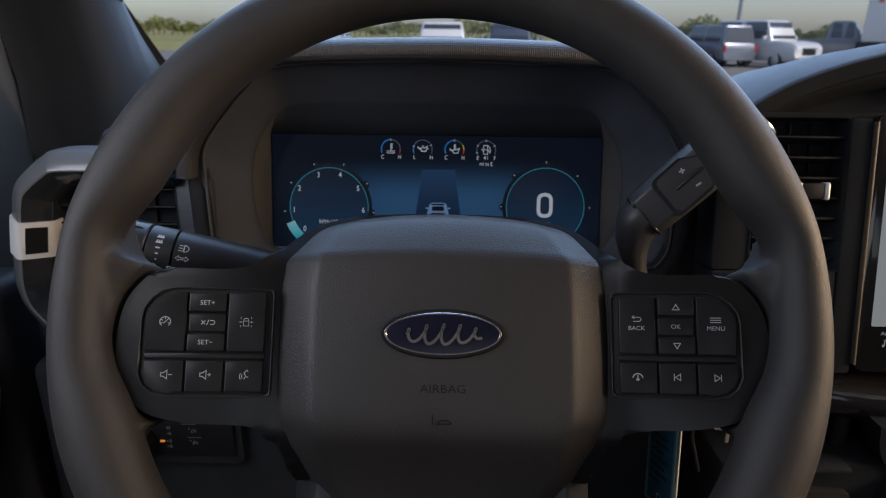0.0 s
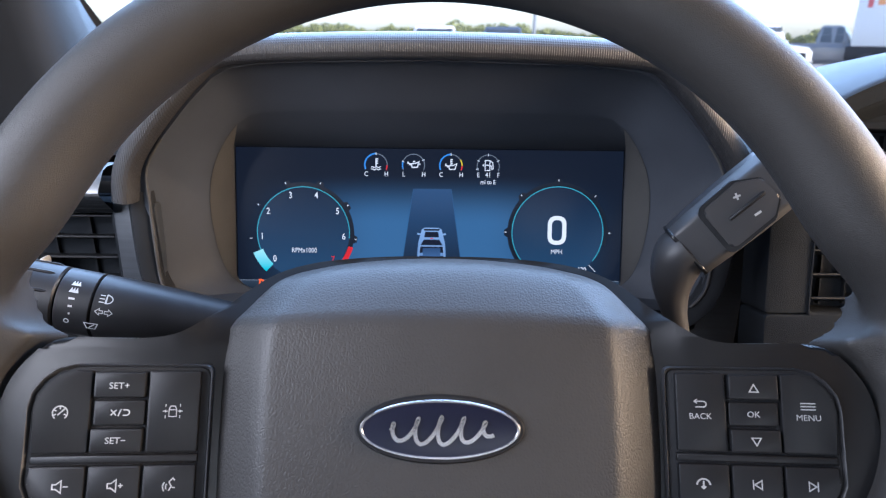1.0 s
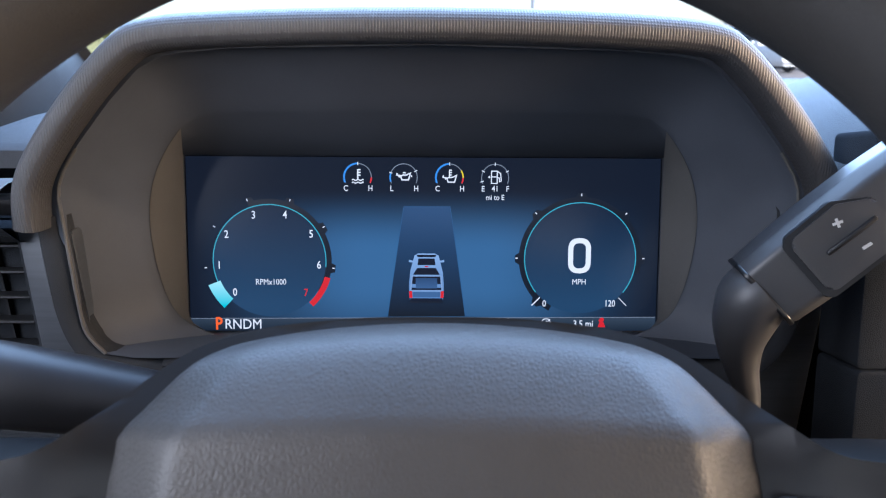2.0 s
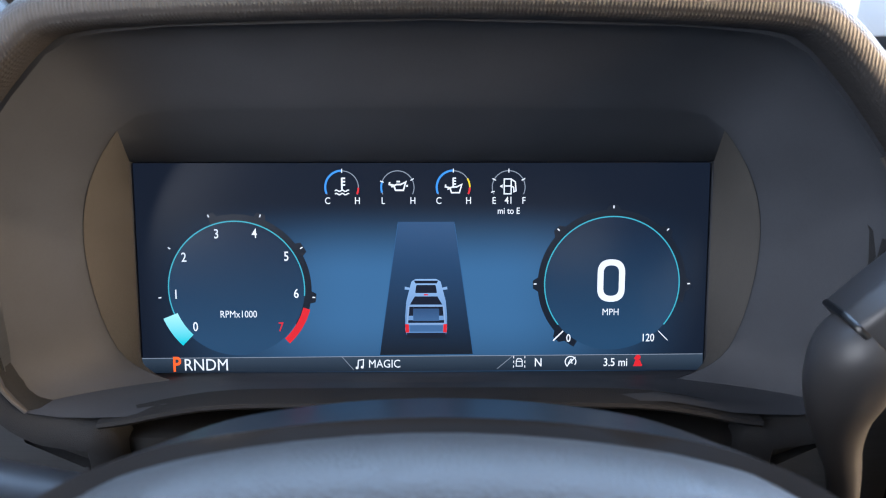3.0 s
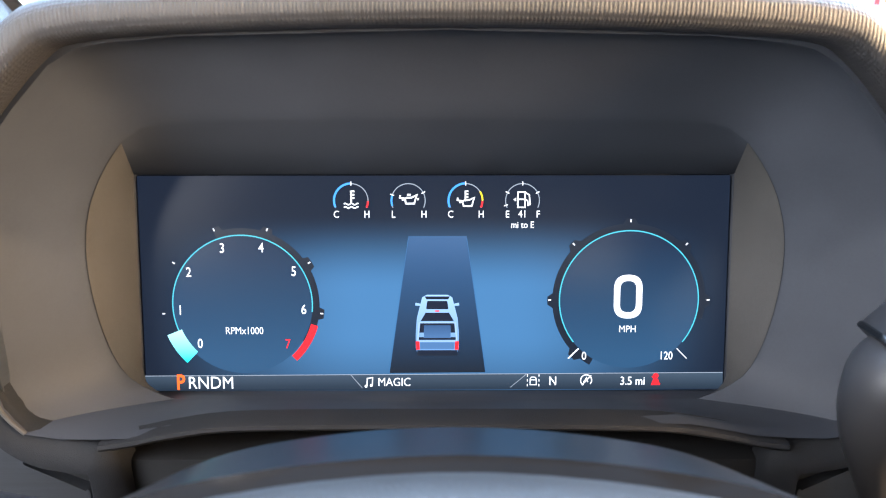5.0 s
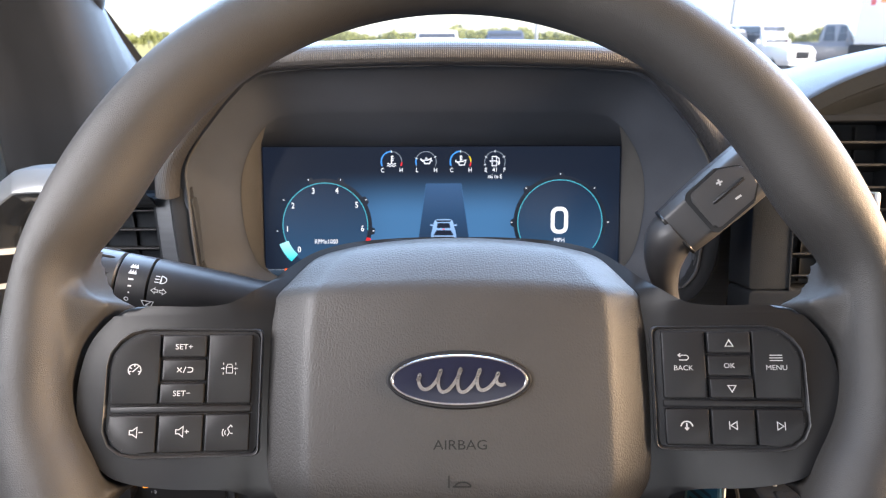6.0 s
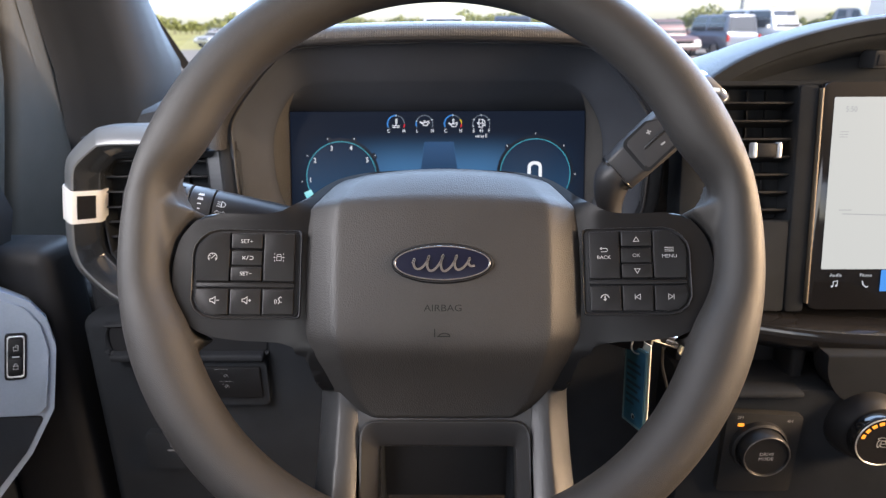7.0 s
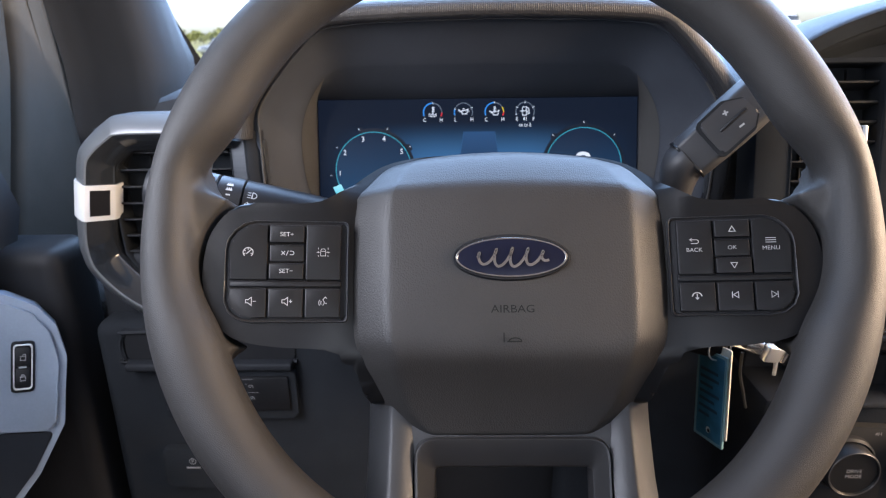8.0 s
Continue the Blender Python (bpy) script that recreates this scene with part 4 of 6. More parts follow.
lip_line = smooth_line(LIP, 5)
hood_profile = [(-0.001, 0.490), (-0.0005, 0.4560), (0.0, 0.4525), (0.0018, 0.4490), (0.0050, 0.4475), (0.0090, 0.4480), (0.0122, 0.4510), (0.0140, 0.4560), (0.0148, 0.4640), (0.0145, 0.475),
                (0.0125, 0.500), (0.006, 0.54), (-0.006, 0.60), (-0.030, 0.68)]
part("cluster_hood", loft(along(lip_line, hood_profile)), HOOD, DASHBOARD, "padded hood with a fine woven grain", world=True)


def side(points, n):
    pts = [Vector(p) for p in points]
    lengths = [0.0]
    for a, b in zip(pts, pts[1:]):
        lengths.append(lengths[-1] + (b - a).length)
    out = []
    for k in range(n):
        s = lengths[-1] * k / n
        i = max(j for j in range(len(lengths) - 1) if lengths[j] <= s + 1e-9)
        out.append(pts[i].lerp(pts[i + 1], (s - lengths[i]) / (lengths[i + 1] - lengths[i])))
    return out


cav_left = [(-0.1690, 1.2795), (-0.1755, 1.2880), (-0.1780, 1.3000), (-0.1782, 1.345), (-0.1770, 1.367), (-0.1660, 1.3845), (-0.1480, 1.4050), (-0.1325, 1.4198)]
cav_top = [(-0.1325, 1.4198), (-0.1205, 1.4262), (-0.0900, 1.4288), (MID, 1.4308)]
cav_top += [(2 * MID - x, z) for x, z in reversed(cav_top[:-1])]
cav_right = [(2 * MID - x, z) for x, z in reversed(cav_left)]
cav_bottom = [(2 * MID + 0.1690, 1.2795), (0.147, 1.2770), (0.122, 1.2785), (0.110, 1.2812), (0.092, 1.2845), (-0.092, 1.2842), (-0.114, 1.2805), (-0.127, 1.2776), (-0.152, 1.2768), (-0.1690, 1.2795)]
N = 24
mouth = side(cav_left, N) + side(cav_top, N) + side(cav_right, N) + side(cav_bottom, N)


def screen_point(u, v, w):
    return SCREEN @ Vector((u, v, w))


def rect(u0, u1, v0, v1, w):
    c = [(u0, v0), (u0, v1), (u1, v1), (u1, v0)]
    return [screen_point(*p, w) for k in range(4) for p in side([c[k], c[(k + 1) % 4]], N)]


target = rect(-0.1412, 0.1416, -0.0535, 0.0525, 0.0015)
# a dark bowl runs from the mouth to a rounded inner edge, then a frame, coloured paler to hold its light, runs steeply
# to the display
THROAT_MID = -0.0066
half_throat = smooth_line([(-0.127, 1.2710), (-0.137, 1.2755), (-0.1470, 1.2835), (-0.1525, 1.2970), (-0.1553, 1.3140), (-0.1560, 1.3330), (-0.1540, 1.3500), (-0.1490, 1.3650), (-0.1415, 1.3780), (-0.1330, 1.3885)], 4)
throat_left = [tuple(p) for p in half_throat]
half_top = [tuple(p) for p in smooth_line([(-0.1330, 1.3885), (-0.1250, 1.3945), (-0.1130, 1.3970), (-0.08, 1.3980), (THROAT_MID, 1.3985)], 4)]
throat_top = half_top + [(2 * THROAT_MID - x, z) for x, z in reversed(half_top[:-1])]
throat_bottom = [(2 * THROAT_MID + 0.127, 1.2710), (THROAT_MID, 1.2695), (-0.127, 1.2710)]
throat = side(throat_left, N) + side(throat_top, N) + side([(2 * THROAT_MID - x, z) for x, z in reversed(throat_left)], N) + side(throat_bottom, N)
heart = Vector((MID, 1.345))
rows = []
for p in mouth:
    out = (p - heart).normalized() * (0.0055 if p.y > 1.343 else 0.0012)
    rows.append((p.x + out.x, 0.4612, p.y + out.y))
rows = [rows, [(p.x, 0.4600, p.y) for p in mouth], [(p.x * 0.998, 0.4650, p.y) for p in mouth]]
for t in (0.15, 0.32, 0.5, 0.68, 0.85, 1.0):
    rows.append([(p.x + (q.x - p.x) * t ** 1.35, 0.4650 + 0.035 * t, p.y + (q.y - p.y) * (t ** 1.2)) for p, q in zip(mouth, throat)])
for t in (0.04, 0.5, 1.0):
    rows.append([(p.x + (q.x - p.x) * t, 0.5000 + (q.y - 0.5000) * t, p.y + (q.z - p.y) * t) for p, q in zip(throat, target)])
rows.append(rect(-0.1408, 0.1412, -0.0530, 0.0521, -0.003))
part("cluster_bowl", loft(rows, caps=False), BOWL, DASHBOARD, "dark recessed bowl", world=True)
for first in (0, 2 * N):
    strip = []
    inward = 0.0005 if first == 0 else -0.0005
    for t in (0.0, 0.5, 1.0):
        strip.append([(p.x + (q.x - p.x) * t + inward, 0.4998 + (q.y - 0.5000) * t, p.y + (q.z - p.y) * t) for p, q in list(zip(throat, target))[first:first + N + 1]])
    part("cluster_bezel", loft(strip, closed=False), BOWL_LIT, DASHBOARD, "inner bezel strip, paler grey for the light on it", world=True)

# The edge's lit line comes from the paler plastic.
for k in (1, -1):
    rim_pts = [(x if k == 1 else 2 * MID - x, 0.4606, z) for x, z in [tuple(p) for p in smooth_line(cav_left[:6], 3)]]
    part("bowl_edge", tube(rim_pts, 0.0009, 8), BOWL_LIT, DASHBOARD, "thin bowl edge, paler for the light it catches", world=True)
half_frame = smooth_line([(-0.1810, 1.352), (-0.1812, 1.320), (-0.1800, 1.298), (-0.1745, 1.2825), (-0.1640, 1.2735), (-0.1500, 1.2705), (-0.1425, 1.2690), (-0.1385, 1.2640), (-0.1375, 1.2560), (-0.1375, 1.2400)], 5)
frame_profile = [(0.004, 0.474), (0.0040, 0.4645), (0.0028, 0.4622), (-0.0050, 0.4582), (-0.0080, 0.4582), (-0.0108, 0.4620), (-0.0110, 0.474)]
for half in (0, 1):
    piece = along(half_frame, frame_profile)
    if half:
        piece = [[(2 * MID - x, y, z) for x, y, z in row] for row in piece]
    part("cluster_surround", loft(piece), DASH, DASHBOARD, "smooth dark surround", world=True)
lip_path = smooth_line([(-0.1400, 1.2745), (-0.1270, 1.2765), (-0.1140, 1.2795), (-0.0920, 1.2830), (-0.06, 1.2840), (MID, 1.2842), (2 * MID + 0.06, 1.2840), (2 * MID + 0.0920, 1.2830), (2 * MID + 0.1140, 1.2795), (2 * MID + 0.1270, 1.2765), (2 * MID + 0.1400, 1.2745)], 4)
part("cluster_lip", loft(along(lip_path, [(0.0006, 0.470), (0.0012, 0.4602), (0.0006, 0.4584), (-0.0008, 0.4578), (-0.0022, 0.4588), (-0.0026, 0.470)])), DASH, DASHBOARD, "thin rounded lip under the display", world=True)
for s in (1, -1):
    pts = [(-0.2030, 1.3445), (-0.176, 1.3445), (-0.176, 1.262), (-0.150, 1.250), (-0.150, 1.225), (-0.2030, 1.225)]
    if s == -1:
        pts = [(2 * MID - x, z) for x, z in reversed(pts)]
    bm = prism(rounded(pts, 0.002, 2), -0.476, -0.4635, 0.001, 2)
    part("side_panel", moved(bm, Matrix(((1, 0, 0, 0), (0, 0, -1, 0), (0, 1, 0, 0), (0, 0, 0, 1)))), BRUSHED, DASHBOARD, "horizontally brushed trim panel", world=True)
# dash face under the cluster and behind the wheel
part("lower_face", box(-0.205, 0.20, 0.468, 0.50, 0.98, 1.2620, 0.004), SHROUD, DASHBOARD, world=True)
part("upper_face", box(0.172, 0.300, 0.480, 0.51, 1.20, 1.352, 0.004), DARK, DASHBOARD, world=True)

# top of the dashboard, running to the windscreen
def top_sheet(xs, ys):
    rows = []
    for y, z in ys:
        rows.append([(x, y, z - max(0.0, -0.262 - x) ** 1.5 * 9.0) for x in xs])
    return loft(rows, closed=False)


part("dash_top", top_sheet((-0.37, -0.335, -0.315, -0.30, -0.285, -0.27, -0.24, -0.20, -0.1, 0.0, 0.1, 0.17, 0.2, 0.3, 0.5, 0.8, 1.1, 1.27), ((0.60, 1.389), (0.66, 1.3915), (0.75, 1.394), (0.95, 1.392), (1.06, 1.380), (1.10, 1.35))), DASH_TOP, DASHBOARD, "soft grained dash top", world=True)
part("dash_top_end", top_sheet((-0.305, -0.298, -0.29, -0.28, -0.27, -0.24, -0.215, -0.203), ((0.496, 1.368), (0.497, 1.377), (0.502, 1.380), (0.55, 1.385), (0.602, 1.3893))), DASH_TOP, DASHBOARD, world=True)

part("dash_top_infill", top_sheet((0.168, 0.19, 0.22, 0.26, 0.32), ((0.466, 1.340), (0.470, 1.354), (0.478, 1.362), (0.50, 1.372), (0.55, 1.382), (0.602, 1.3893))), DASH_TOP, DASHBOARD, world=True)

# brow over the centre stack
brow_line = smooth_line([(0.182, 1.352), (0.190, 1.374), (0.203, 1.392), (0.220, 1.4065), (0.246, 1.4205), (0.286, 1.4340), (0.340, 1.4445), (0.420, 1.4485), (0.520, 1.4470), (0.600, 1.4380), (0.66, 1.410), (0.69, 1.36)], 5)
brow_profile = [(-0.0100, 0.475), (-0.0098, 0.452), (-0.0080, 0.4490), (-0.0010, 0.4470), (0.0026, 0.4460), (0.0038, 0.4470), (0.0045, 0.450), (0.0048, 0.470), (0.0035, 0.50), (-0.003, 0.55), (-0.016, 0.63), (-0.05, 0.72)]
part("centre_brow", loft(along(brow_line, brow_profile[4:]), closed=False), DASH_TOP, DASHBOARD, "arched brow over the touchscreen", world=True)
# Same brow moulding: shade on its front and step put into darker plastic.
part("brow_shaded_front", loft(along(brow_line, brow_profile[:5]), closed=False), DARK, DASHBOARD, world=True)
inner_line = smooth_line([(0.207, 1.378), (0.219, 1.3915), (0.243, 1.4065), (0.288, 1.4210), (0.345, 1.4315), (0.420, 1.435), (0.520, 1.433), (0.60, 1.424), (0.66, 1.395)], 5)
part("brow_shaded_step", loft(along(inner_line, [(0.012, 0.452), (0.004, 0.4515), (0.001, 0.453), (-0.002, 0.458), (-0.012, 0.470)], ), closed=False), DARK, DASHBOARD, world=True)

# centre stack: x right, y up its face, z to the driver
cu = Vector((0, 0.1952, 0.9808))
STACK = Matrix(((1, 0, 0, 0.298), (0, cu.y, -cu.z, 0.438), (0, cu.z, cu.y, 1.396), (0, 0, 0, 1)))
INV = DASHBOARD.matrix_basis.inverted() @ STACK


def stack_piece(name, x0, x1, v0, v1, z0, z1, mat, r=0.003, label=""):
    return part(name, moved(prism(rounded([(x0, v0), (x0, v1), (x1, v1), (x1, v0)], r, 3), z0, z1, 0.0012, 2), INV), mat, DASHBOARD, label)


part("stack_panel", moved(prism([(-0.110, -0.010), (-0.100, 0.0), (-0.078, 0.008), (-0.052, 0.021), (-0.012, 0.034), (0.042, 0.0445), (0.34, 0.047), (0.34, -0.010)], -0.045, -0.030), INV), DARK, DASHBOARD)
stack_piece("stack_sill", -0.095, 0.34, 0.002, 0.0065, -0.05, -0.006, DARK, 0.001)
stack_piece("stack_panel", -0.0215, -0.0065, -0.1775, 0.0025, -0.03, 0.001, DARK)
stack_piece("stack_panel", -0.110, -0.0220, -0.1775, -0.104, -0.03, 0.0, DARK)
stack_piece("stack_panel", -0.110, -0.084, -0.1035, 0.0025, -0.03, -0.001, DARK)


def air_vent(name, label, m, x0, x1, tops, v0, v1, knob=None, corners=None):
    vent = thing(name, label, "air vent", m, "dashboard air vents")
    shape = corners or [(x0, v0), (x0, v1), (x1, v1), (x1, v0)]
    part("back", prism(shape, -0.026, -0.0215), DARK, vent)
    cx, cy = (x0 + x1) / 2, (v0 + v1) / 2
    rim = rounded(shape, 0.003, 3)
    rows = [[(x, y, z) for x, y in rim] for z in (-0.030, -0.004, -0.001, 0.0)]
    for k, s in ((1, 1.0), (2, 1.006), (3, 1.02)):
        rows[k] = [(cx + (x - cx) * s, cy + (y - cy) * s, z) for x, y, z in rows[k]]
    rows.append([(cx + (x - cx) * 1.045, cy + (y - cy) * 1.035, 0.0) for x, y in rim])
    rows.append([(cx + (x - cx) * 1.05, cy + (y - cy) * 1.04, -0.006) for x, y in rim])
    part("vent_frame", loft(rows, caps=False), DARK, vent)
    for v in tops:
        part("slat", moved(box(x0 + 0.001, x1 - 0.001, -0.0009, 0.0009, -0.016, 0.0, 0.0005, 1), Matrix.Translation((0, v, -0.003)) @ pose(0, 0, 0, -14, 0, 0)), BLACK, vent)
    for k in (1, 2, 3):
        x = x0 + (x1 - x0) * k / 4
        part("guide_vane", box(x - 0.0006, x + 0.0006, v0 + 0.002, v1 - 0.002, -0.0212, -0.0180), BLACK, vent)
    if knob:
        kx, kv = knob
        grip = part("vent_knob", box(kx - 0.0080, kx + 0.0080, kv - 0.0055, kv + 0.0055, -0.006, 0.0045, 0.0015), BLACK, vent, "black sliding knob with bright ends")
        for s in (-1, 1):
            part("knob_end", box(kx + s * 0.0096 - 0.0017, kx + s * 0.0096 + 0.0017, kv - 0.0062, kv + 0.0062, -0.004, 0.0055, 0.0018, 3), CLIP_METAL, grip)
    return vent


air_vent("centre_air_vent", "tall black air vent with horizontal slats and a bright-ended knob", STACK, -0.0835, -0.0225, [-0.0105 - 0.0140 * k for k in range(7)], -0.1030, 0.0015, knob=(-0.0455, -0.0475))


def touchscreen():
    unit = thing("touchscreen", "large touchscreen showing a pale map in a black bezel", "touchscreen", STACK @ Matrix.Translation((0, 0, 0)))
    part("bezel", prism(rounded([(-0.0045, -0.1750), (-0.0045, 0.0045), (0.300, 0.0045), (0.300, -0.1750)], 0.006, 5), -0.010, 0.0030, 0.0015, 3), GLOSS, unit)
    rows = []
    for v in (-0.170, -0.12, -0.06, 0.000):
        rows.append([(x - 0.0050, v, z) for x, z in ((-0.0012, -0.004), (-0.0012, 0.0034), (-0.0006, 0.0040), (0.0006, 0.0036), (0.0008, -0.004))])
    part("edge_trim", loft(rows), TRIM_GOLD, unit, "bright edge strip")
    panel = part("map_display", prism(rounded([(0.0042, -0.1420), (0.0042, -0.0070), (0.292, -0.0070), (0.292, -0.1420)], 0.001, 2), 0.001, 0.0034), MAP_GREY, unit, "pale lit map display", smooth=False)
    part("clock_lettering", lettering("5:50", 0.0042, 0.0175, -0.0165, 0.0037, squeeze=0.9), MAP_DARK, panel, smooth=False)
    part("menu_symbol", strokes([[(0.0100, v), (0.0165, v)] for v in (-0.0335, -0.0355, -0.0375)], 0.0004, 0.0037), MAP_DARK, panel, smooth=False)
    part("map_road", strokes([[(0.017, -0.0975), (0.05, -0.0985), (0.12, -0.097)], [(0.014, -0.0945), (0.024, -0.0945)]], 0.0006, 0.0037), MAP_DARK, panel, smooth=False)
    for k, (text, x) in enumerate((("Audio", 0.0160), ("Phone", 0.0400))):
        part("tab_lettering", lettering(text, 0.0028, x, -0.1470, 0.0037), PRINT_LIT, panel, smooth=False)
        if k == 0:
            sym = join(strokes([[(x - 0.0015, -0.1560), (x - 0.0015, -0.1520), (x + 0.0018, -0.1514), (x + 0.0018, -0.1554)]], 0.0006, 0.0037), disc(x - 0.0023, -0.1560, 0.0009, 0.0037, 12), disc(x + 0.0010, -0.1554, 0.0009, 0.0037, 12))
        else:
            sym = strokes([[(x - 0.0024, -0.1516), (x - 0.0016, -0.1546), (x + 0.0008, -0.1566), (x + 0.0026, -0.1560)]], 0.0010, 0.0037)
        part("tab_symbol", sym, PRINT_LIT, panel, smooth=False)
    part("active_tab", poly([(0.052, -0.160), (0.052, -0.1425), (0.072, -0.1425), (0.072, -0.160)], 0.0036), LCD_BLUE, panel, smooth=False)
    return unit


PRINT_LIT = glowing("screen_print", (0.55, 0.58, 0.60), 1.0)
touchscreen()

# glossy ledge below the touchscreen
ledge = []
for x, y, z in [tuple(p) for p in smooth_line([(0.165, 0.432, 1.222), (0.21, 0.400, 1.214), (0.26, 0.386, 1.207), (0.33, 0.380, 1.202), (0.45, 0.378, 1.200), (0.70, 0.378, 1.200)], 5)]:
    ledge.append([(x, y + 0.045, z + 0.015), (x, y + 0.012, z + 0.0125), (x, y + 0.003, z + 0.009), (x, y, z + 0.003), (x, y + 0.001, z - 0.004), (x, y + 0.006, z - 0.0105), (x, y + 0.014, z - 0.0135), (x, y + 0.045, z - 0.014)])
part("stack_ledge", loft(ledge), GLOSS, DASHBOARD, "glossy black ledge", world=True)

# lower stack
FACE = Matrix(((1, 0, 0, 0), (0, 0, -1, 0), (0, 1, 0, 0), (0, 0, 0, 1)))      # x right, y up, z to the driver


def at_face(x, y, z, lean=0.0):
    return Matrix.Translation((x, y, z)) @ pose(0, 0, 0, -lean, 0, 0) @ FACE


part("stack_base", box(0.195, 0.75, 0.372, 0.50, 0.90, 1.168, 0.006), DARK, DASHBOARD, world=True)
part("slot_back", box(0.20, 0.75, 0.420, 0.46, 1.160, 1.200, 0.002), BLACK, DASHBOARD, world=True)
part("slot_sill", box(0.205, 0.2845, 0.3655, 0.385, 1.1630, 1.1685, 0.0024, 3), DARK, DASHBOARD, world=True)
part("slot_post", box(0.2840, 0.296, 0.392, 0.430, 1.160, 1.200, 0.004, 3), BLACK, DASHBOARD, world=True)


def mode_panel():
    unit = thing("drive_mode_switch", "black panel with a round drive mode knob and amber indicator", "control knob", at_face(0.2540, 0.3700, 1.1205))
    part("panel", prism(rounded([(-0.0275, -0.046), (-0.0275, 0.031), (0.0330, 0.027), (0.0330, -0.046)], 0.004, 4), -0.004, 0.0045, 0.0008, 2), SHROUD, unit)

    def circle(r, z, n=48):
        return [(r * math.cos(2 * math.pi * k / n), r * math.sin(2 * math.pi * k / n), z) for k in range(n)]
    part("knob_collar", loft([circle(0.0225, 0.004), circle(0.0222, 0.009), circle(0.0205, 0.0105), circle(0.0195, 0.009)]), BLACK, unit)
    knob = part("knob", loft([circle(0.0192, 0.006), circle(0.0190, 0.0190), circle(0.0182, 0.0205), circle(0.0170, 0.0205), circle(0.0165, 0.0195), circle(0.001, 0.0195)]), BUTTON, unit, "round black knob")
    part("knob_rim", ring_loft([[((0.0178 + 0.0005 * math.cos(b)) * math.cos(a), (0.0178 + 0.0005 * math.cos(b)) * math.sin(a), 0.0206 + 0.0004 * math.sin(b)) for b in (0, 1.05, 2.09, 3.14, 4.19, 5.24)] for a in [2 * math.pi * k / 48 for k in range(48)]]), KNOB_METAL, knob)
    part("knob_lettering", lettering("DRIVE", 0.0030, 0, 0.0022, 0.0198), PRINT_DIM, knob, smooth=False)
    part("knob_lettering", lettering("MODE", 0.0030, 0, -0.0022, 0.0198), PRINT_DIM, knob, smooth=False)
    part("high_lettering", lettering("2H", 0.0030, -0.0175, 0.0260, 0.0047), PRINT_DIM, unit, smooth=False)
    part("four_high_lettering", lettering("4H", 0.0030, 0.0225, 0.0225, 0.0047), PRINT_DIM, unit, smooth=False)
    part("four_low_lettering", lettering("4L", 0.0030, 0.0190, -0.0260, 0.0047), PRINT_DIM, unit, smooth=False)
    part("indicator", box(-0.0186, -0.0138, 0.0180, 0.0206, 0.0040, 0.0054, 0.0004), AMBER, unit)


PRINT_DIM = plain("grey_print", (0.20, 0.205, 0.21), 0.5)
mode_panel()


def climate_knob():
    unit = thing("climate_knob", "round black fan knob with a ring of amber lights", "control knob", at_face(0.3380, 0.368, 1.1385))

    def circle(r, z, n=56):
        return [(r * math.cos(2 * math.pi * k / n), r * math.sin(2 * math.pi * k / n), z) for k in range(n)]
    part("knob_skirt", loft([circle(0.030, -0.004), circle(0.0285, 0.006), circle(0.0255, 0.012), circle(0.0235, 0.014)]), BLACK, unit)
    knob = part("knob", loft([circle(0.0225, 0.006), circle(0.0222, 0.022), circle(0.0212, 0.0235), circle(0.0195, 0.0235), circle(0.001, 0.0232)]), GLOSS, unit)
    part("knob_rim", ring_loft([[((0.0208 + 0.0006 * math.cos(b)) * math.cos(a), (0.0208 + 0.0006 * math.cos(b)) * math.sin(a), 0.0236 + 0.0005 * math.sin(b)) for b in (0, 1.05, 2.09, 3.14, 4.19, 5.24)] for a in [2 * math.pi * k / 56 for k in range(56)]]), SATIN, knob)
    for k in range(7):
        part("indicator", band(0, 0, 0.0158, 0.0182, -78 + 19 * k, -66 + 19 * k, 0.0241, 4, 0.0006), AMBER, unit)
    blades = [[(0.0035 * math.cos(a + 0.6 * math.cos(b)) * (1.1 + 0.0) + 0.0022 * math.cos(b + a), 0.0035 * math.sin(a + 0.6 * math.cos(b)) + 0.0022 * math.sin(b + a)) for b in [2 * math.pi * j / 10 for j in range(11)]] for a in (0.4, 1.97, 3.54, 5.11)]
    part("fan_symbol", strokes([b[:-1] + [b[0]] for b in blades], 0.0006, 0.0238), PRINT, knob, smooth=False)


climate_knob()

# curved lip of the climate panel, and the small sensor under the brow
lip = smooth_line([(0.2985, 1.2000), (0.3010, 1.1830), (0.3085, 1.1690), (0.3190, 1.1600), (0.3320, 1.1560), (0.40, 1.1550), (0.70, 1.1550)], 5)
lip_shape = [tuple(p) for p in lip] + [(0.70, 1.2000)]
part("climate_lip", moved(prism(lip_shape, -0.390, -0.3690, 0.0022, 3), FACE), DARK, DASHBOARD, world=True)
sensor = part("brow_sensor", box(0.3370, 0.3600, 0.4500, 0.470, 1.4095, 1.4235, 0.0015), DASH, DASHBOARD, "small square sensor window", world=True)
part("sensor_face", box(0.3395, 0.3600, 0.4488, 0.452, 1.4120, 1.4205, 0.0008), BLACK, sensor, world=True)



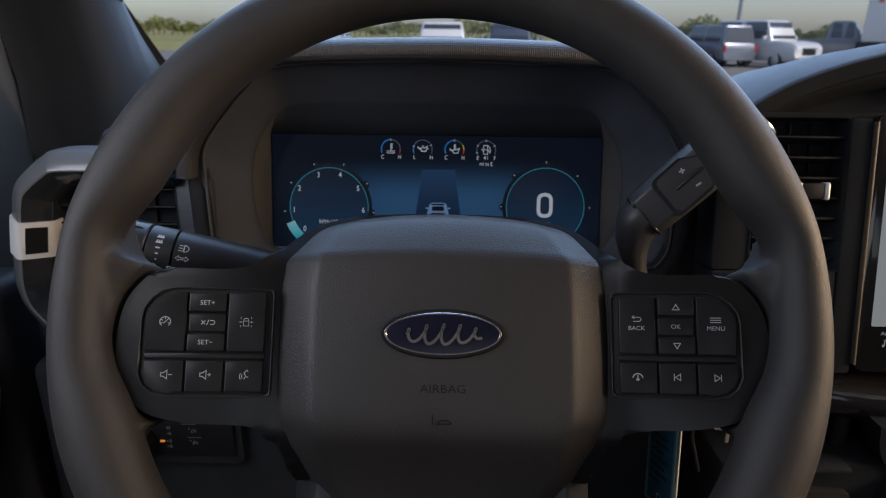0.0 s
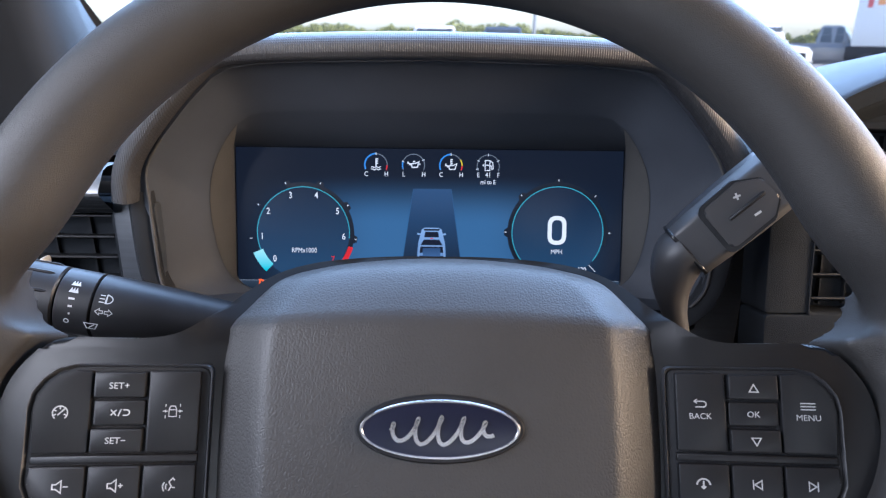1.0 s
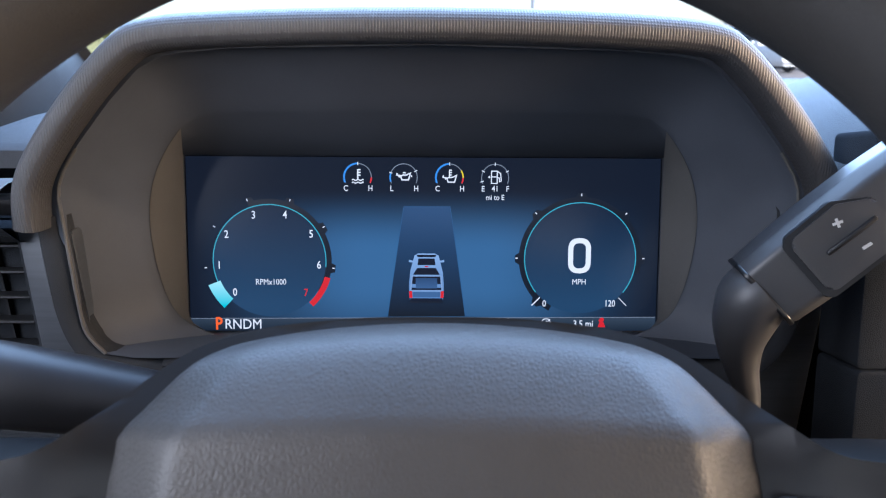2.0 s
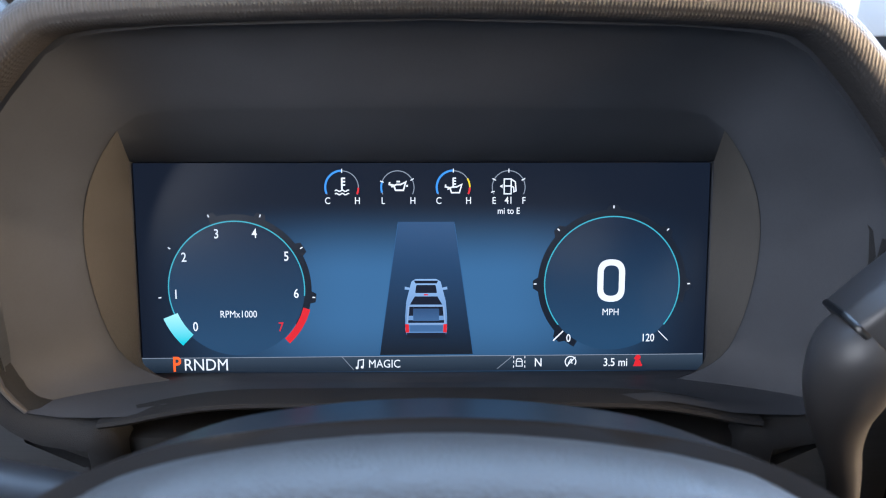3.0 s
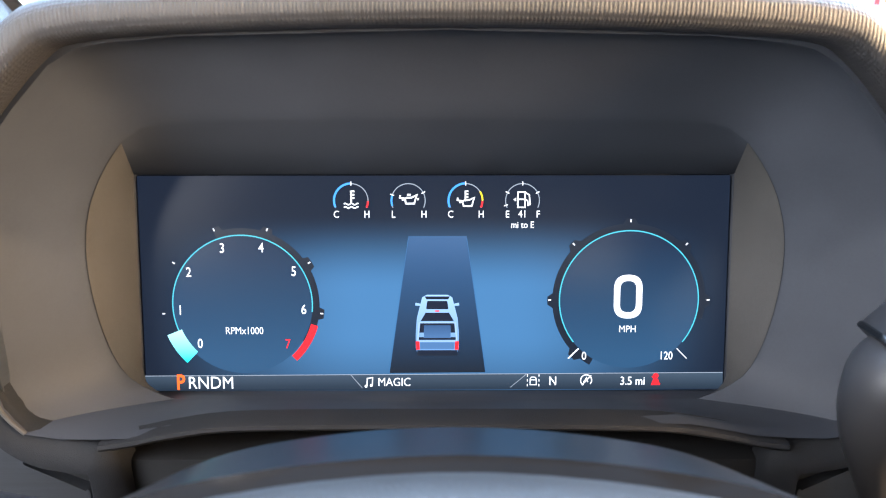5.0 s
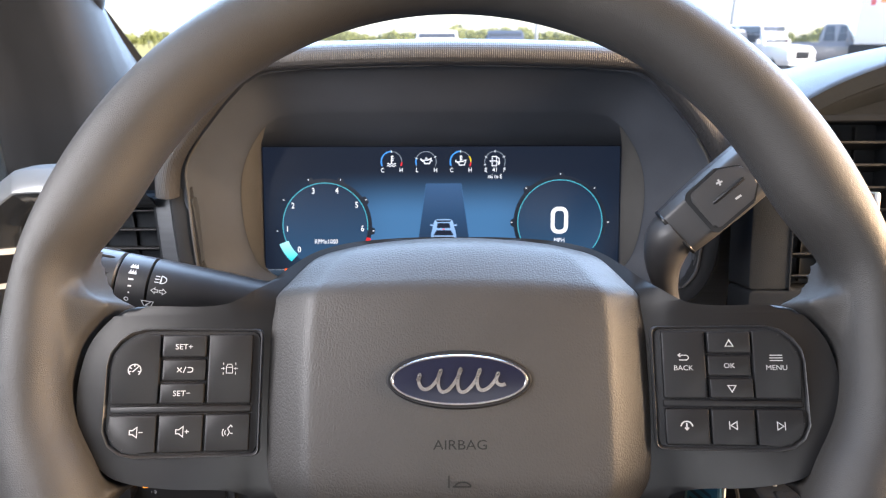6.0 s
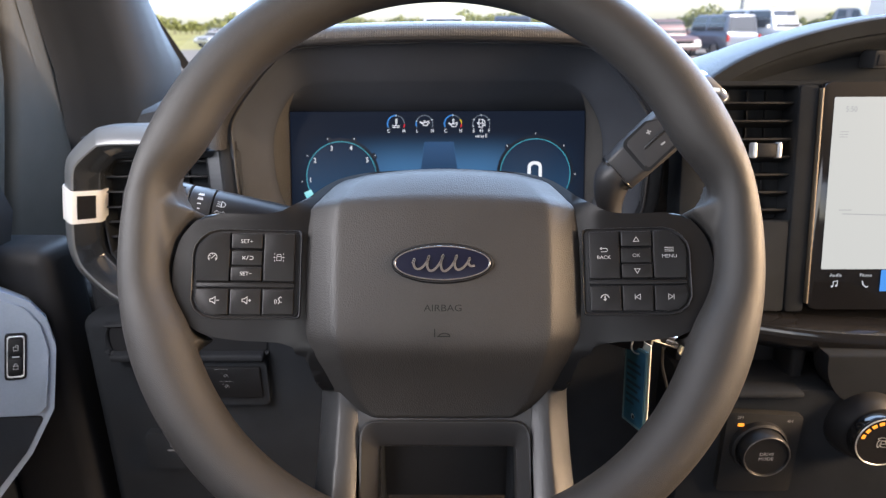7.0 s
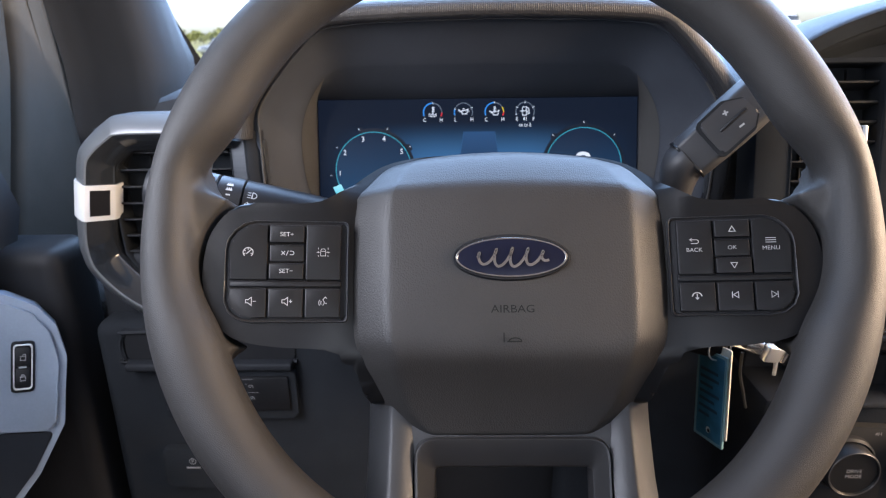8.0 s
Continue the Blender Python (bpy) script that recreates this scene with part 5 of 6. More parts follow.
# ---- left end of the dashboard ----
RING = smooth_line([(-0.200, 1.3685), (-0.249, 1.3675), (-0.284, 1.3665), (-0.297, 1.3610), (-0.3150, 1.3465), (-0.3225, 1.3340), (-0.3275, 1.3100), (-0.3340, 1.2720), (-0.3335, 1.2520), (-0.3280, 1.2360), (-0.3120, 1.2160), (-0.2960, 1.2030), (-0.282, 1.1965), (-0.240, 1.1925), (-0.200, 1.1910)], 5)
ring_outer = [(0.001, 0.475), (0.0005, 0.4600), (0.0020, 0.4545), (0.0120, 0.4450), (0.0136, 0.4443), (0.0148, 0.4447)]
ring_inner = [(0.0148, 0.4447), (0.0180, 0.4475), (0.0285, 0.4585), (0.0298, 0.4615), (0.0300, 0.480)]


def ring_rows(line, profile):
    rows = []
    for i, p in enumerate(line):
        d = (line[min(i + 1, len(line) - 1)] - line[max(i - 1, 0)]).normalized()
        nrm = Vector((-d.y, d.x))
        rows.append([(p.x + nrm.x * o, y, p.y + nrm.y * o) for o, y in profile])
    return rows


left_ring = thing("vent_surround", "glossy grey C-shaped vent surround with a bright metal clip", "trim", Matrix.Translation((-0.26, 0.46, 1.19)))
part("ring", loft(ring_rows(RING, ring_outer), closed=False), VENT_PAINT, left_ring, "metallic grey painted ring", world=True)
part("ring_inner_face", loft(ring_rows(RING, ring_inner), closed=False), VENT_GLOSS, left_ring, "glossy dark inner face", world=True)
clip_profile = [(-0.0015, 0.470), (-0.0015, 0.4585), (0.0008, 0.4530), (0.0120, 0.4428), (0.0142, 0.4421), (0.0158, 0.4428), (0.0300, 0.4574), (0.0312, 0.4600), (0.0312, 0.470)]
clip_path = [Vector((-0.3262, 1.3165)), Vector((-0.3284, 1.3050)), Vector((-0.3313, 1.2880))]
part("clip", loft(ring_rows(clip_path, clip_profile)), CLIP_METAL, left_ring, "bright satin metal clip", world=True)
inset_path = [clip_path[0].lerp(clip_path[2], 0.12), clip_path[1], clip_path[0].lerp(clip_path[2], 0.86)]
part("clip_window", loft(ring_rows(inset_path, [(0.0178, 0.4442), (0.0178, 0.4452), (0.0280, 0.4556), (0.0280, 0.4547)])), GLOSS, left_ring, "dark glossy inset", world=True)

oct_left = [(-0.082, -0.063), (-0.0945, -0.042), (-0.0965, 0.022), (-0.0915, 0.037), (-0.076, 0.0485), (-0.0005, 0.0485), (-0.0005, -0.068)]
air_vent("side_air_vent", "black air vent with horizontal slats behind the wheel rim", at_face(-0.2045, 0.4640, 1.2945), -0.0960, -0.0005, [0.0405 - 0.0137 * k for k in range(8)], -0.068, 0.0485, knob=(-0.0555, 0.0080), corners=oct_left)

part("left_face", box(-0.334, -0.196, 0.503, 0.52, 1.16, 1.350, 0.004), BLACK, DASHBOARD, world=True)
part("left_end_panel", box(-0.3300, -0.150, 0.4660, 0.50, 1.16, 1.252, 0.008, 3), DASH, DASHBOARD, world=True)
part("knee_panel", box(-0.3290, -0.062, 0.440, 0.49, 0.93, 1.199, 0.012, 4), DARK, DASHBOARD, world=True)
pocket_line = smooth_line([(-0.160, 1.1640), (-0.295, 1.1640), (-0.3035, 1.1680), (-0.3055, 1.1790), (-0.3020, 1.1895), (-0.292, 1.1925), (-0.160, 1.1925)], 4)
part("pocket_rim", loft(ring_rows(pocket_line, [(0.0020, 0.442), (0.0012, 0.4375), (-0.0006, 0.4365), (-0.0022, 0.4380), (-0.0026, 0.442)])), DASH, DASHBOARD, "thin raised rim of a small pocket", world=True)
# Nothing is hollowed: a thin black sheet draws the pocket's shade.
part("pocket_shade", moved(prism(rounded([(-0.3020, 1.1665), (-0.3020, 1.1900), (-0.161, 1.1900), (-0.161, 1.1665)], 0.006, 4), -0.4396, -0.4388), FACE), BLACK, DASHBOARD, "flat black sheet in place of the pocket's shade", world=True)
part("knee_trim", box(-0.301, -0.1625, 0.4290, 0.443, 1.1600, 1.1668, 0.0022, 3), DASH, DASHBOARD, "thin grey trim bar", world=True)
part("footwell_panel", box(-0.30, -0.062, 0.446, 0.49, 0.78, 0.99, 0.01, 3), DARK, DASHBOARD, world=True)
part("right_knee_panel", box(0.062, 0.204, 0.440, 0.49, 0.80, 1.205, 0.012, 4), DARK, DASHBOARD, world=True)


def headlight_panel():
    unit = thing("headlight_switch", "black headlight switch panel with printed symbols and amber indicator", "switch", at_face(-0.2000, 0.4390, 1.1395))
    part("surround", prism(rounded([(-0.075, -0.026), (-0.075, 0.020), (0.0385, 0.020), (0.0385, -0.026)], 0.005, 4), -0.002, 0.006, 0.002, 3), DARK, unit)
    face = part("face", prism(rounded([(-0.072, -0.017), (-0.072, 0.0145), (0.033, 0.0145), (0.033, -0.017)], 0.002, 3), 0.003, 0.0085, 0.0008, 2), BUTTON, unit)

    def circle(r, z, n=40):
        return [(-0.045 + r * math.cos(2 * math.pi * k / n), -0.001 + r * math.sin(2 * math.pi * k / n), z) for k in range(n)]
    part("rotary_knob", loft([circle(0.0150, 0.006), circle(0.0148, 0.016), circle(0.0138, 0.018), circle(0.001, 0.0180)]), BUTTON, unit)
    part("indicator", box(-0.0265, -0.0228, -0.0040, -0.0022, 0.0080, 0.0094, 0.0003), AMBER, unit)
    x = -0.0185
    lines = [arc(x, 0.0095, 0.0013, 0, 360, 12)] + [[(x - 0.0024, y - 0.0009), (x - 0.0024, y + 0.0009)] for y in (-0.0030, -0.0080)]
    for y in (0.0040, -0.0030, -0.0080):
        lines += [arc(x, y, 0.0012, 0, 180, 8) + [(x, y + 0.0012)], [(x - 0.0008, y), (x - 0.0020, y)]]
    part("lamp_symbols", strokes(lines, 0.0004, 0.0088), PRINT_DIM, face, smooth=False)
    for y in (0.0060, -0.0050):
        lines = [arc(0.0015, y, 0.0018, -120, 120, 10), [(0.0005, y - 0.0008), (0.0027, y + 0.0014)], [(-0.0026, y + 0.0026), (-0.0014, y + 0.0026)]]
        part("dimmer_symbol", strokes(lines, 0.0004, 0.0088), PRINT_DIM, face, smooth=False)
    part("face_line", strokes([[(-0.005, 0.0005), (0.0075, 0.0005)], [(-0.008, 0.0130), (0.0040, 0.0130)]], 0.0003, 0.0088), PRINT_DIM, face, smooth=False)


headlight_panel()


def release_handle():
    unit = thing("brake_release_handle", "black pull handle with a printed brake symbol under the dash", "handle", at_face(-0.262, 0.4400, 1.063))
    part("grip", prism(rounded([(-0.022, -0.020), (-0.022, 0.020), (0.026, 0.020), (0.026, -0.020)], 0.005, 4), -0.004, 0.008, 0.003, 3), DARK, unit)
    part("symbol", strokes([arc(0.004, 0.008, 0.0028, 0, 360, 16), [(0.0034, 0.0066), (0.0034, 0.0095), (0.0048, 0.0092), (0.0048, 0.0080), (0.0034, 0.0078)]], 0.0005, 0.0084), PRINT_DIM, unit, smooth=False)
    part("lettering", strokes([[(-0.002, 0.0015), (0.010, 0.0015)]], 0.0016, 0.0084), PRINT_DIM, unit, smooth=False)


release_handle()


# ---- steering column, stalk, shifter, key ----
COLUMN = thing("steering_column", "black steering column shroud behind the wheel", "steering column", Matrix.Translation((0, 0.40, 1.25)))
rows = []
for y, w, top, low in ((0.352, 0.060, 1.312, 1.20), (0.365, 0.072, 1.314, 1.19), (0.40, 0.080, 1.3060, 1.175), (0.44, 0.084, 1.284, 1.16), (0.475, 0.086, 1.262, 1.15)):
    rows.append([(x, y, z) for x, z in rounded([(-w, low), (-w, top - 0.022), (-w * 0.72, top), (w * 0.72, top), (w, top - 0.022), (w, low)], 0.010, 4)])
part("shroud", loft(rows), SHROUD, COLUMN, world=True)


def stalk():
    unit = thing("indicator_stalk", "black indicator stalk with white printed wiper and light symbols", "stalk", Matrix.Translation((-0.13, 0.372, 1.315)))
    axis = Vector((-0.110, -0.010, 0.024)).normalized()
    base = Vector((-0.082, 0.3740, 1.3005))
    steps = [(0.0, 0.0105), (0.020, 0.0120), (0.045, 0.0138), (0.070, 0.0150), (0.0835, 0.0154)]
    arm = part("arm", tube([base + axis * s for s, r in steps], [r for s, r in steps], 32), STALK, unit, world=True)
    part("collar", tube([base + axis * s for s in (0.0845, 0.0850, 0.0995, 0.1000)], [0.0146, 0.0155, 0.0158, 0.0148], 32), STALK, unit, world=True)
    part("wiper_grip", tube([base + axis * s for s in (0.1005, 0.1015, 0.130, 0.140, 0.143, 0.1435)], [0.0150, 0.0160, 0.0163, 0.0158, 0.0135, 0.001], 32), STALK, unit, "ribbed twist grip", world=True)
    for k in range(10):
        a = 2 * math.pi * k / 10
        side_v = axis.cross(Vector((0, 0, 1))).normalized()
        up_v = side_v.cross(axis)
        off = (side_v * math.cos(a) + up_v * math.sin(a)) * 0.0160
        part("grip_rib", tube([base + axis * s + off for s in (0.104, 0.106, 0.128, 0.130)], [0.0003, 0.0009, 0.0009, 0.0003], 6), STALK, unit, world=True)
    # prints wrapped on the round front
    toward = Vector((0, -1, 0.42))
    toward = (toward - axis * toward.dot(axis)).normalized()
    up = (-axis).cross(toward) * -1
    up = toward.cross(-axis)
    if up.z < 0:
        up = -up

    def wrapped(name, lines, width, s0, r, roll=0.0):
        bm = strokes(lines, width, 0)
        for v in bm.verts:
            ang = v.co.y / r + roll
            p = base + axis * (s0 - v.co.x) + (toward * math.cos(ang) + up * math.sin(ang)) * (r + 0.0002)
            v.co = p
        part(name, bm, PRINT, unit, world=True, smooth=False)
    lamp = [[(0.0, -0.0020), (0.0, 0.0020)] + [(0.0028 * math.sin(radians(a)), 0.0020 * math.cos(radians(a))) for a in range(0, 181, 20)] + [(0.0, -0.0020)]] + [[(-0.0008, y), (-0.0030, y)] for y in (-0.0016, 0.0, 0.0016)]
    wrapped("headlamp_symbol", lamp, 0.0005, 0.078, 0.0152, 0.30)
    turn = [[(-0.0004, 0.0006), (-0.0020, 0.0006), (-0.0020, 0.0015), (-0.0038, 0.0), (-0.0020, -0.0015), (-0.0020, -0.0006), (-0.0004, -0.0006), (-0.0004, 0.0006)]]
    turn.append([(-x, y) for x, y in turn[0]])
    wrapped("turn_symbol", turn, 0.0004, 0.078, 0.0152, -0.10)
    for k, (w, ang) in enumerate(((0.0030, 0.62), (0.0036, 0.40), (0.0026, 0.16), (0.0018, -0.06), (0.0008, -0.28))):
        if k < 2:
            wrapped("speed_mark", [[(x - 0.0004, -0.0006), (x, 0.0008), (x + 0.0004, -0.0006), (x - 0.0004, -0.0006)] for x in (-0.0012, 0.0, 0.0012)], 0.0008, 0.0925, 0.0158, ang)
        else:
            wrapped("speed_mark", [[(-w / 2, 0), (w / 2, 0)]], 0.0009, 0.0925, 0.0158, ang)
    wrapped("off_mark", [arc(0, 0, 0.0010, 0, 360, 12)], 0.0005, 0.0935, 0.0158, -0.52)
    wrapped("washer_symbol", [[(-0.003, 0.0014), (0.003, 0.0014), (0.0018, -0.0016), (-0.0018, -0.0016), (-0.003, 0.0014)], [(-0.001, -0.0012), (0.0016, 0.0010)]], 0.0005, 0.083, 0.0154, -0.60)
    wrapped("grip_mark", [[(0.002, 0.0035), (-0.0014, 0.0015), (0.0016, 0.0), (-0.0014, -0.002)]], 0.0008, 0.121, 0.0163, 0.28)
    return unit


stalk()


def shifter():
    unit = thing("gear_shifter", "black column gear shifter with plus and minus button and bright tip", "gear lever", Matrix.Translation((0.12, 0.39, 1.33)))
    stem = [((0.1440, 0.4170, 1.2620), 0.0052), ((0.1388, 0.4150, 1.2840), 0.0060), ((0.1340, 0.4135, 1.2965), 0.0075), ((0.1302, 0.4120, 1.3095), 0.0104), ((0.1290, 0.4105, 1.3200), 0.0134), ((0.1294, 0.4095, 1.3275), 0.0150), ((0.1304, 0.4088, 1.3333), 0.0157), ((0.1329, 0.4085, 1.3361), 0.0157)]
    path = smooth_line([p for p, r in stem], 4)
    sizes = [q.x for q in smooth_line([(r, 0.0) for p, r in stem], 4)]
    part("neck", tube(path, sizes, 28, 0.88), GRIP, unit, world=True)
    # grip frame: x along the grip, y across, z to the driver
    ax = Vector((0.69, -0.07, 0.72)).normalized()
    nz = Vector((-0.10, -0.93, 0.36))
    nz = (nz - ax * nz.dot(ax)).normalized()
    ay = nz.cross(ax)
    g = Matrix(((ax.x, ay.x, nz.x, 0.1330), (ax.y, ay.y, nz.y, 0.4085), (ax.z, ay.z, nz.z, 1.3362), (0, 0, 0, 1)))
    rows = []
    for s, w, d, off in ((0.0, 0.0152, 0.0128, 0.0), (0.002, 0.0158, 0.0134, 0.0), (0.014, 0.0164, 0.0138, 0.0), (0.034, 0.0168, 0.0140, 0.0), (0.056, 0.0164, 0.0138, 0.0), (0.074, 0.0150, 0.0128, 0.0), (0.078, 0.0140, 0.0120, 0.0)):
        rows.append([g @ Vector((s, y + off, z)) for y, z in rounded([(-w, -d), (w, -d), (w, d * 0.55), (w * 0.72, d), (-w * 0.72, d), (-w, d * 0.55)], 0.004, 4)])
    part("grip", loft(rows), GRIP, unit, world=True)
    seam = [[g @ Vector((s, y * k, z * k)) for y, z in rounded([(-0.0157, -0.013), (0.0157, -0.013), (0.0157, 0.0074), (0.0113, 0.0134), (-0.0113, 0.0134), (-0.0157, 0.0074)], 0.004, 4)] for s, k in ((-0.0012, 1.0), (-0.0006, 1.02), (0.0004, 1.02), (0.0008, 1.0))]
    part("grip_seam", loft(seam), SPOKE, unit, world=True)
    pad = [(0.0175, -0.0112), (0.0185, 0.0100), (0.0215, 0.0122), (0.0400, 0.0126), (0.0505, 0.0060), (0.0510, -0.0060), (0.0430, -0.0124), (0.0205, -0.0128)]
    part("button_well", moved(prism(rounded([(x * 1.08 - 0.0040, y * 1.15) for x, y in pad], 0.003, 4), 0.010, 0.01445, 0.0004, 1), g), BLACK, unit, world=True)
    rocker = part("button", moved(prism(rounded(pad, 0.003, 4), 0.010, 0.0152, 0.0012, 3), g), GRIP, unit, "plus and minus rocker button", world=True)
    part("rocker_ridge", moved(box(0.026, 0.047, -0.0010, 0.0010, 0.0142, 0.0161, 0.0008, 2), g), BUTTON, unit, world=True)
    turn = Matrix.Translation((0.0360, 0.0068, 0.01545)) @ pose(0, 0, 0, 0, 0, -20)
    part("plus_mark", moved(join(poly([(-0.0018, -0.0005), (0.0018, -0.0005), (0.0018, 0.0005), (-0.0018, 0.0005)], 0), poly([(-0.0005, -0.0018), (0.0005, -0.0018), (0.0005, 0.0018), (-0.0005, 0.0018)], 0.0001)), g @ turn), PRINT, unit, world=True, smooth=False)
    turn = Matrix.Translation((0.0378, -0.0062, 0.01545)) @ pose(0, 0, 0, 0, 0, -5)
    part("minus_mark", moved(poly([(-0.0018, -0.0006), (0.0018, -0.0006), (0.0018, 0.0006), (-0.0018, 0.0006)], 0), g @ turn), PRINT, unit, world=True, smooth=False)
    tip = [[g @ Vector((s, w * math.cos(b), w * 0.88 * math.sin(b))) for b in [2 * math.pi * k / 32 for k in range(32)]] for s, w in ((0.078, 0.0132), (0.081, 0.0140), (0.0860, 0.0150), (0.0895, 0.0152), (0.0915, 0.0142), (0.0912, 0.0118))]
    part("tip_ring", loft(tip), CHROME, unit, "bright chrome tip", world=True)
    part("tip_button", loft([[g @ Vector((s, w * math.cos(b), w * 0.88 * math.sin(b))) for b in [2 * math.pi * k / 24 for k in range(24)]] for s, w in ((0.0855, 0.0122), (0.0906, 0.0120), (0.0918, 0.0105), (0.0924, 0.0060), (0.0926, 0.001))]), DASH, unit, world=True)
    return unit


shifter()


def key_and_tag():
    lock = thing("ignition_key", "silver key in the ignition lock on the column", "key", Matrix.Translation((0.150, 0.352, 1.222)))
    part("lock_barrel", tube([(0.095, 0.395, 1.228), (0.140, 0.365, 1.226), (0.1535, 0.356, 1.2250), (0.154, 0.3557, 1.2250)], [0.016, 0.0155, 0.0150, 0.010], 28), BLACK, lock, world=True)
    part("key_shaft", tube([(0.152, 0.356, 1.2275), (0.160, 0.350, 1.2265), (0.1715, 0.344, 1.2240)], [0.0058, 0.0058, 0.0050], 20), CHROME, lock, world=True)
    part("key_eye", tube([(0.1598, 0.3435, 1.2275), (0.1602, 0.3475, 1.2273)], [0.0028, 0.0028], 16), BLACK, lock, world=True)
    m = Matrix.Translation((0.1775, 0.342, 1.2215)) @ pose(0, 0, 0, 12, 10, 8)
    part("key_head", moved(box(-0.0060, 0.0060, -0.003, 0.003, -0.0062, 0.0062, 0.0016, 3), m), SATIN, lock, "brushed silver key head", world=True)
    part("key_cap", moved(box(0.0060, 0.0092, -0.0036, 0.0036, -0.0056, 0.0056, 0.0014, 3), m), CHROME, lock, world=True)
    part("key_blade", box(0.1815, 0.1840, 0.345, 0.3465, 1.203, 1.217, 0.0005), SATIN, lock, world=True)
    ring = [[(0.1450 + (0.0085 + 0.0006 * math.cos(b)) * math.cos(a), 0.346 + 0.0006 * math.sin(b) + 0.003 * math.cos(a), 1.2230 + (0.0085 + 0.0006 * math.cos(b)) * math.sin(a)) for b in (0, 1.26, 2.51, 3.77, 5.03)] for a in [2 * math.pi * k / 28 for k in range(28)]]
    solo("key_ring", ring_loft(ring), SATIN, "thin wire ring holding the key tag", "key ring")
    tag = thing("key_tag", "blue plastic dealer tag hanging from the ignition key", "key tag", Matrix.Translation((0.1429, 0.3452, 1.1875)) @ pose(0, 0, 0, 0, 0, -74.3) @ pose(0, 0, 0, 90, 0, 0) @ pose(0, 0, 0, -2.3, 0, 8.5))
    card = rounded([(-0.0140, -0.0310), (-0.0140, 0.0310), (0.0140, 0.0310), (0.0140, -0.0310)], 0.0010, 3)
    part("card", prism(card, -0.0006, 0.0006), TAG_BLUE, tag, "glossy blue card")
    part("backing", moved(prism(card, -0.0010, -0.0002), Matrix.Translation((0.0022, 0.006, -0.0006))), TAG_WHITE, tag, "cream backing card")
    edge = [[(x * k, y * (1 - (1 - k) * 0.45), z) for x, y in card] for k, z in ((1.035, -0.0006), (1.035, 0.0008), (0.90, 0.0008), (0.90, 0.0004))]
    part("clear_edge", loft(edge, caps=False), TAG_EDGE, tag, "milky edge of the plastic sleeve")
    part("hole", disc(0.0005, -0.0235, 0.0022, 0.0010, 20), TAG_WHITE, tag, smooth=False)
    part("hole_shade", disc(0.0012, -0.0238, 0.0014, 0.0012, 20), BLACK, tag, smooth=False)
    for k in range(7):
        w = (0.008, 0.0085, 0.006, 0.009, 0.007, 0.0085, 0.005)[k]
        y = 0.0185 - 0.0052 * k
        part("print_bar", poly([(-0.0105, y), (-0.0105 + 2.2 * w, y), (-0.0105 + 2.2 * w, y - 0.0022), (-0.0105, y - 0.0022)], 0.0009), TAG_INK, tag, smooth=False)
    cable = smooth_line([(0.163, 0.352, 1.217), (0.165, 0.355, 1.200), (0.170, 0.358, 1.185), (0.176, 0.362, 1.168)], 4)
    part("cord", tube(cable, 0.0011, 8), BLACK, lock, "thin black cord", world=True)


TAG_BLUE = plain("tag_blue", (0.035, 0.135, 0.200), 0.45, 0.0, 0.35, 90, specular=0.3)
TAG_EDGE = plain("tag_sleeve_edge", (0.16, 0.27, 0.28), 0.35, 0.0, 0.1, 60)
TAG_WHITE = plain("tag_white", (0.62, 0.60, 0.50), 0.5)
TAG_INK = plain("tag_ink", (0.010, 0.035, 0.055), 0.5)
key_and_tag()


# ---- door, pillar and the shell of the cab ----
nd = Vector((0.55, -0.80, 0.22)).normalized()
xd = Vector((0.824, 0.567, 0.0)).normalized()
yd = nd.cross(xd)
if yd.z < 0:
    yd = -yd
PLATE = Matrix(((xd.x, yd.x, nd.x, -0.34), (xd.y, yd.y, nd.y, 0.42), (xd.z, yd.z, nd.z, 1.20), (0, 0, 0, 1)))
door = thing("door_1", "grey moulded driver's door panel with lock switch", "door", Matrix.Translation((-0.42, 0.40, 1.15)), kind="structure")
dinv = door.matrix_basis.inverted() @ PLATE
trim_out = [(-0.20, 0.068), (-0.031, 0.0395), (-0.012, 0.0260), (-0.002, 0.0080), (0.0005, -0.018), (-0.0110, -0.071), (-0.034, -0.105), (-0.065, -0.136), (-0.20, -0.25)]
part("trim_edge", moved(prism(rounded(trim_out, 0.006, 4), -0.035, 0.0, 0.003, 3), dinv), DOOR, door)
trim_in = [(-0.20, 0.0625), (-0.033, 0.0335), (-0.016, 0.0215), (-0.0075, 0.0045), (-0.0055, -0.020), (-0.0175, -0.0725), (-0.050, -0.0635), (-0.20, -0.045)]
plate = part("switch_plate", moved(prism(rounded(trim_in, 0.006, 4), -0.004, 0.0035, 0.002, 3), dinv), DOOR, door, "smooth blue-grey switch plate")
low_in = [(-0.050, -0.0655), (-0.0185, -0.0745), (-0.037, -0.101), (-0.068, -0.131), (-0.20, -0.24), (-0.20, -0.05)]
part("lower_panel", moved(prism(rounded(low_in, 0.004, 3), -0.006, 0.002, 0.002, 3), dinv), DOOR_LOW, door)
sw = Matrix.Translation((-0.0290, -0.0175, 0.0035)) @ pose(0, 0, 0, 0, 0, -11) @ Matrix.Diagonal((0.74, 0.92, 1, 1))
lock_sw = part("lock_switch", moved(prism(rounded([(-0.0105, -0.0215), (-0.0105, 0.0215), (0.0105, 0.0215), (0.0105, -0.0215)], 0.004, 4), -0.002, 0.0012, 0.0008, 2), dinv @ sw), BLACK, door, "black lock rocker in a bright frame")
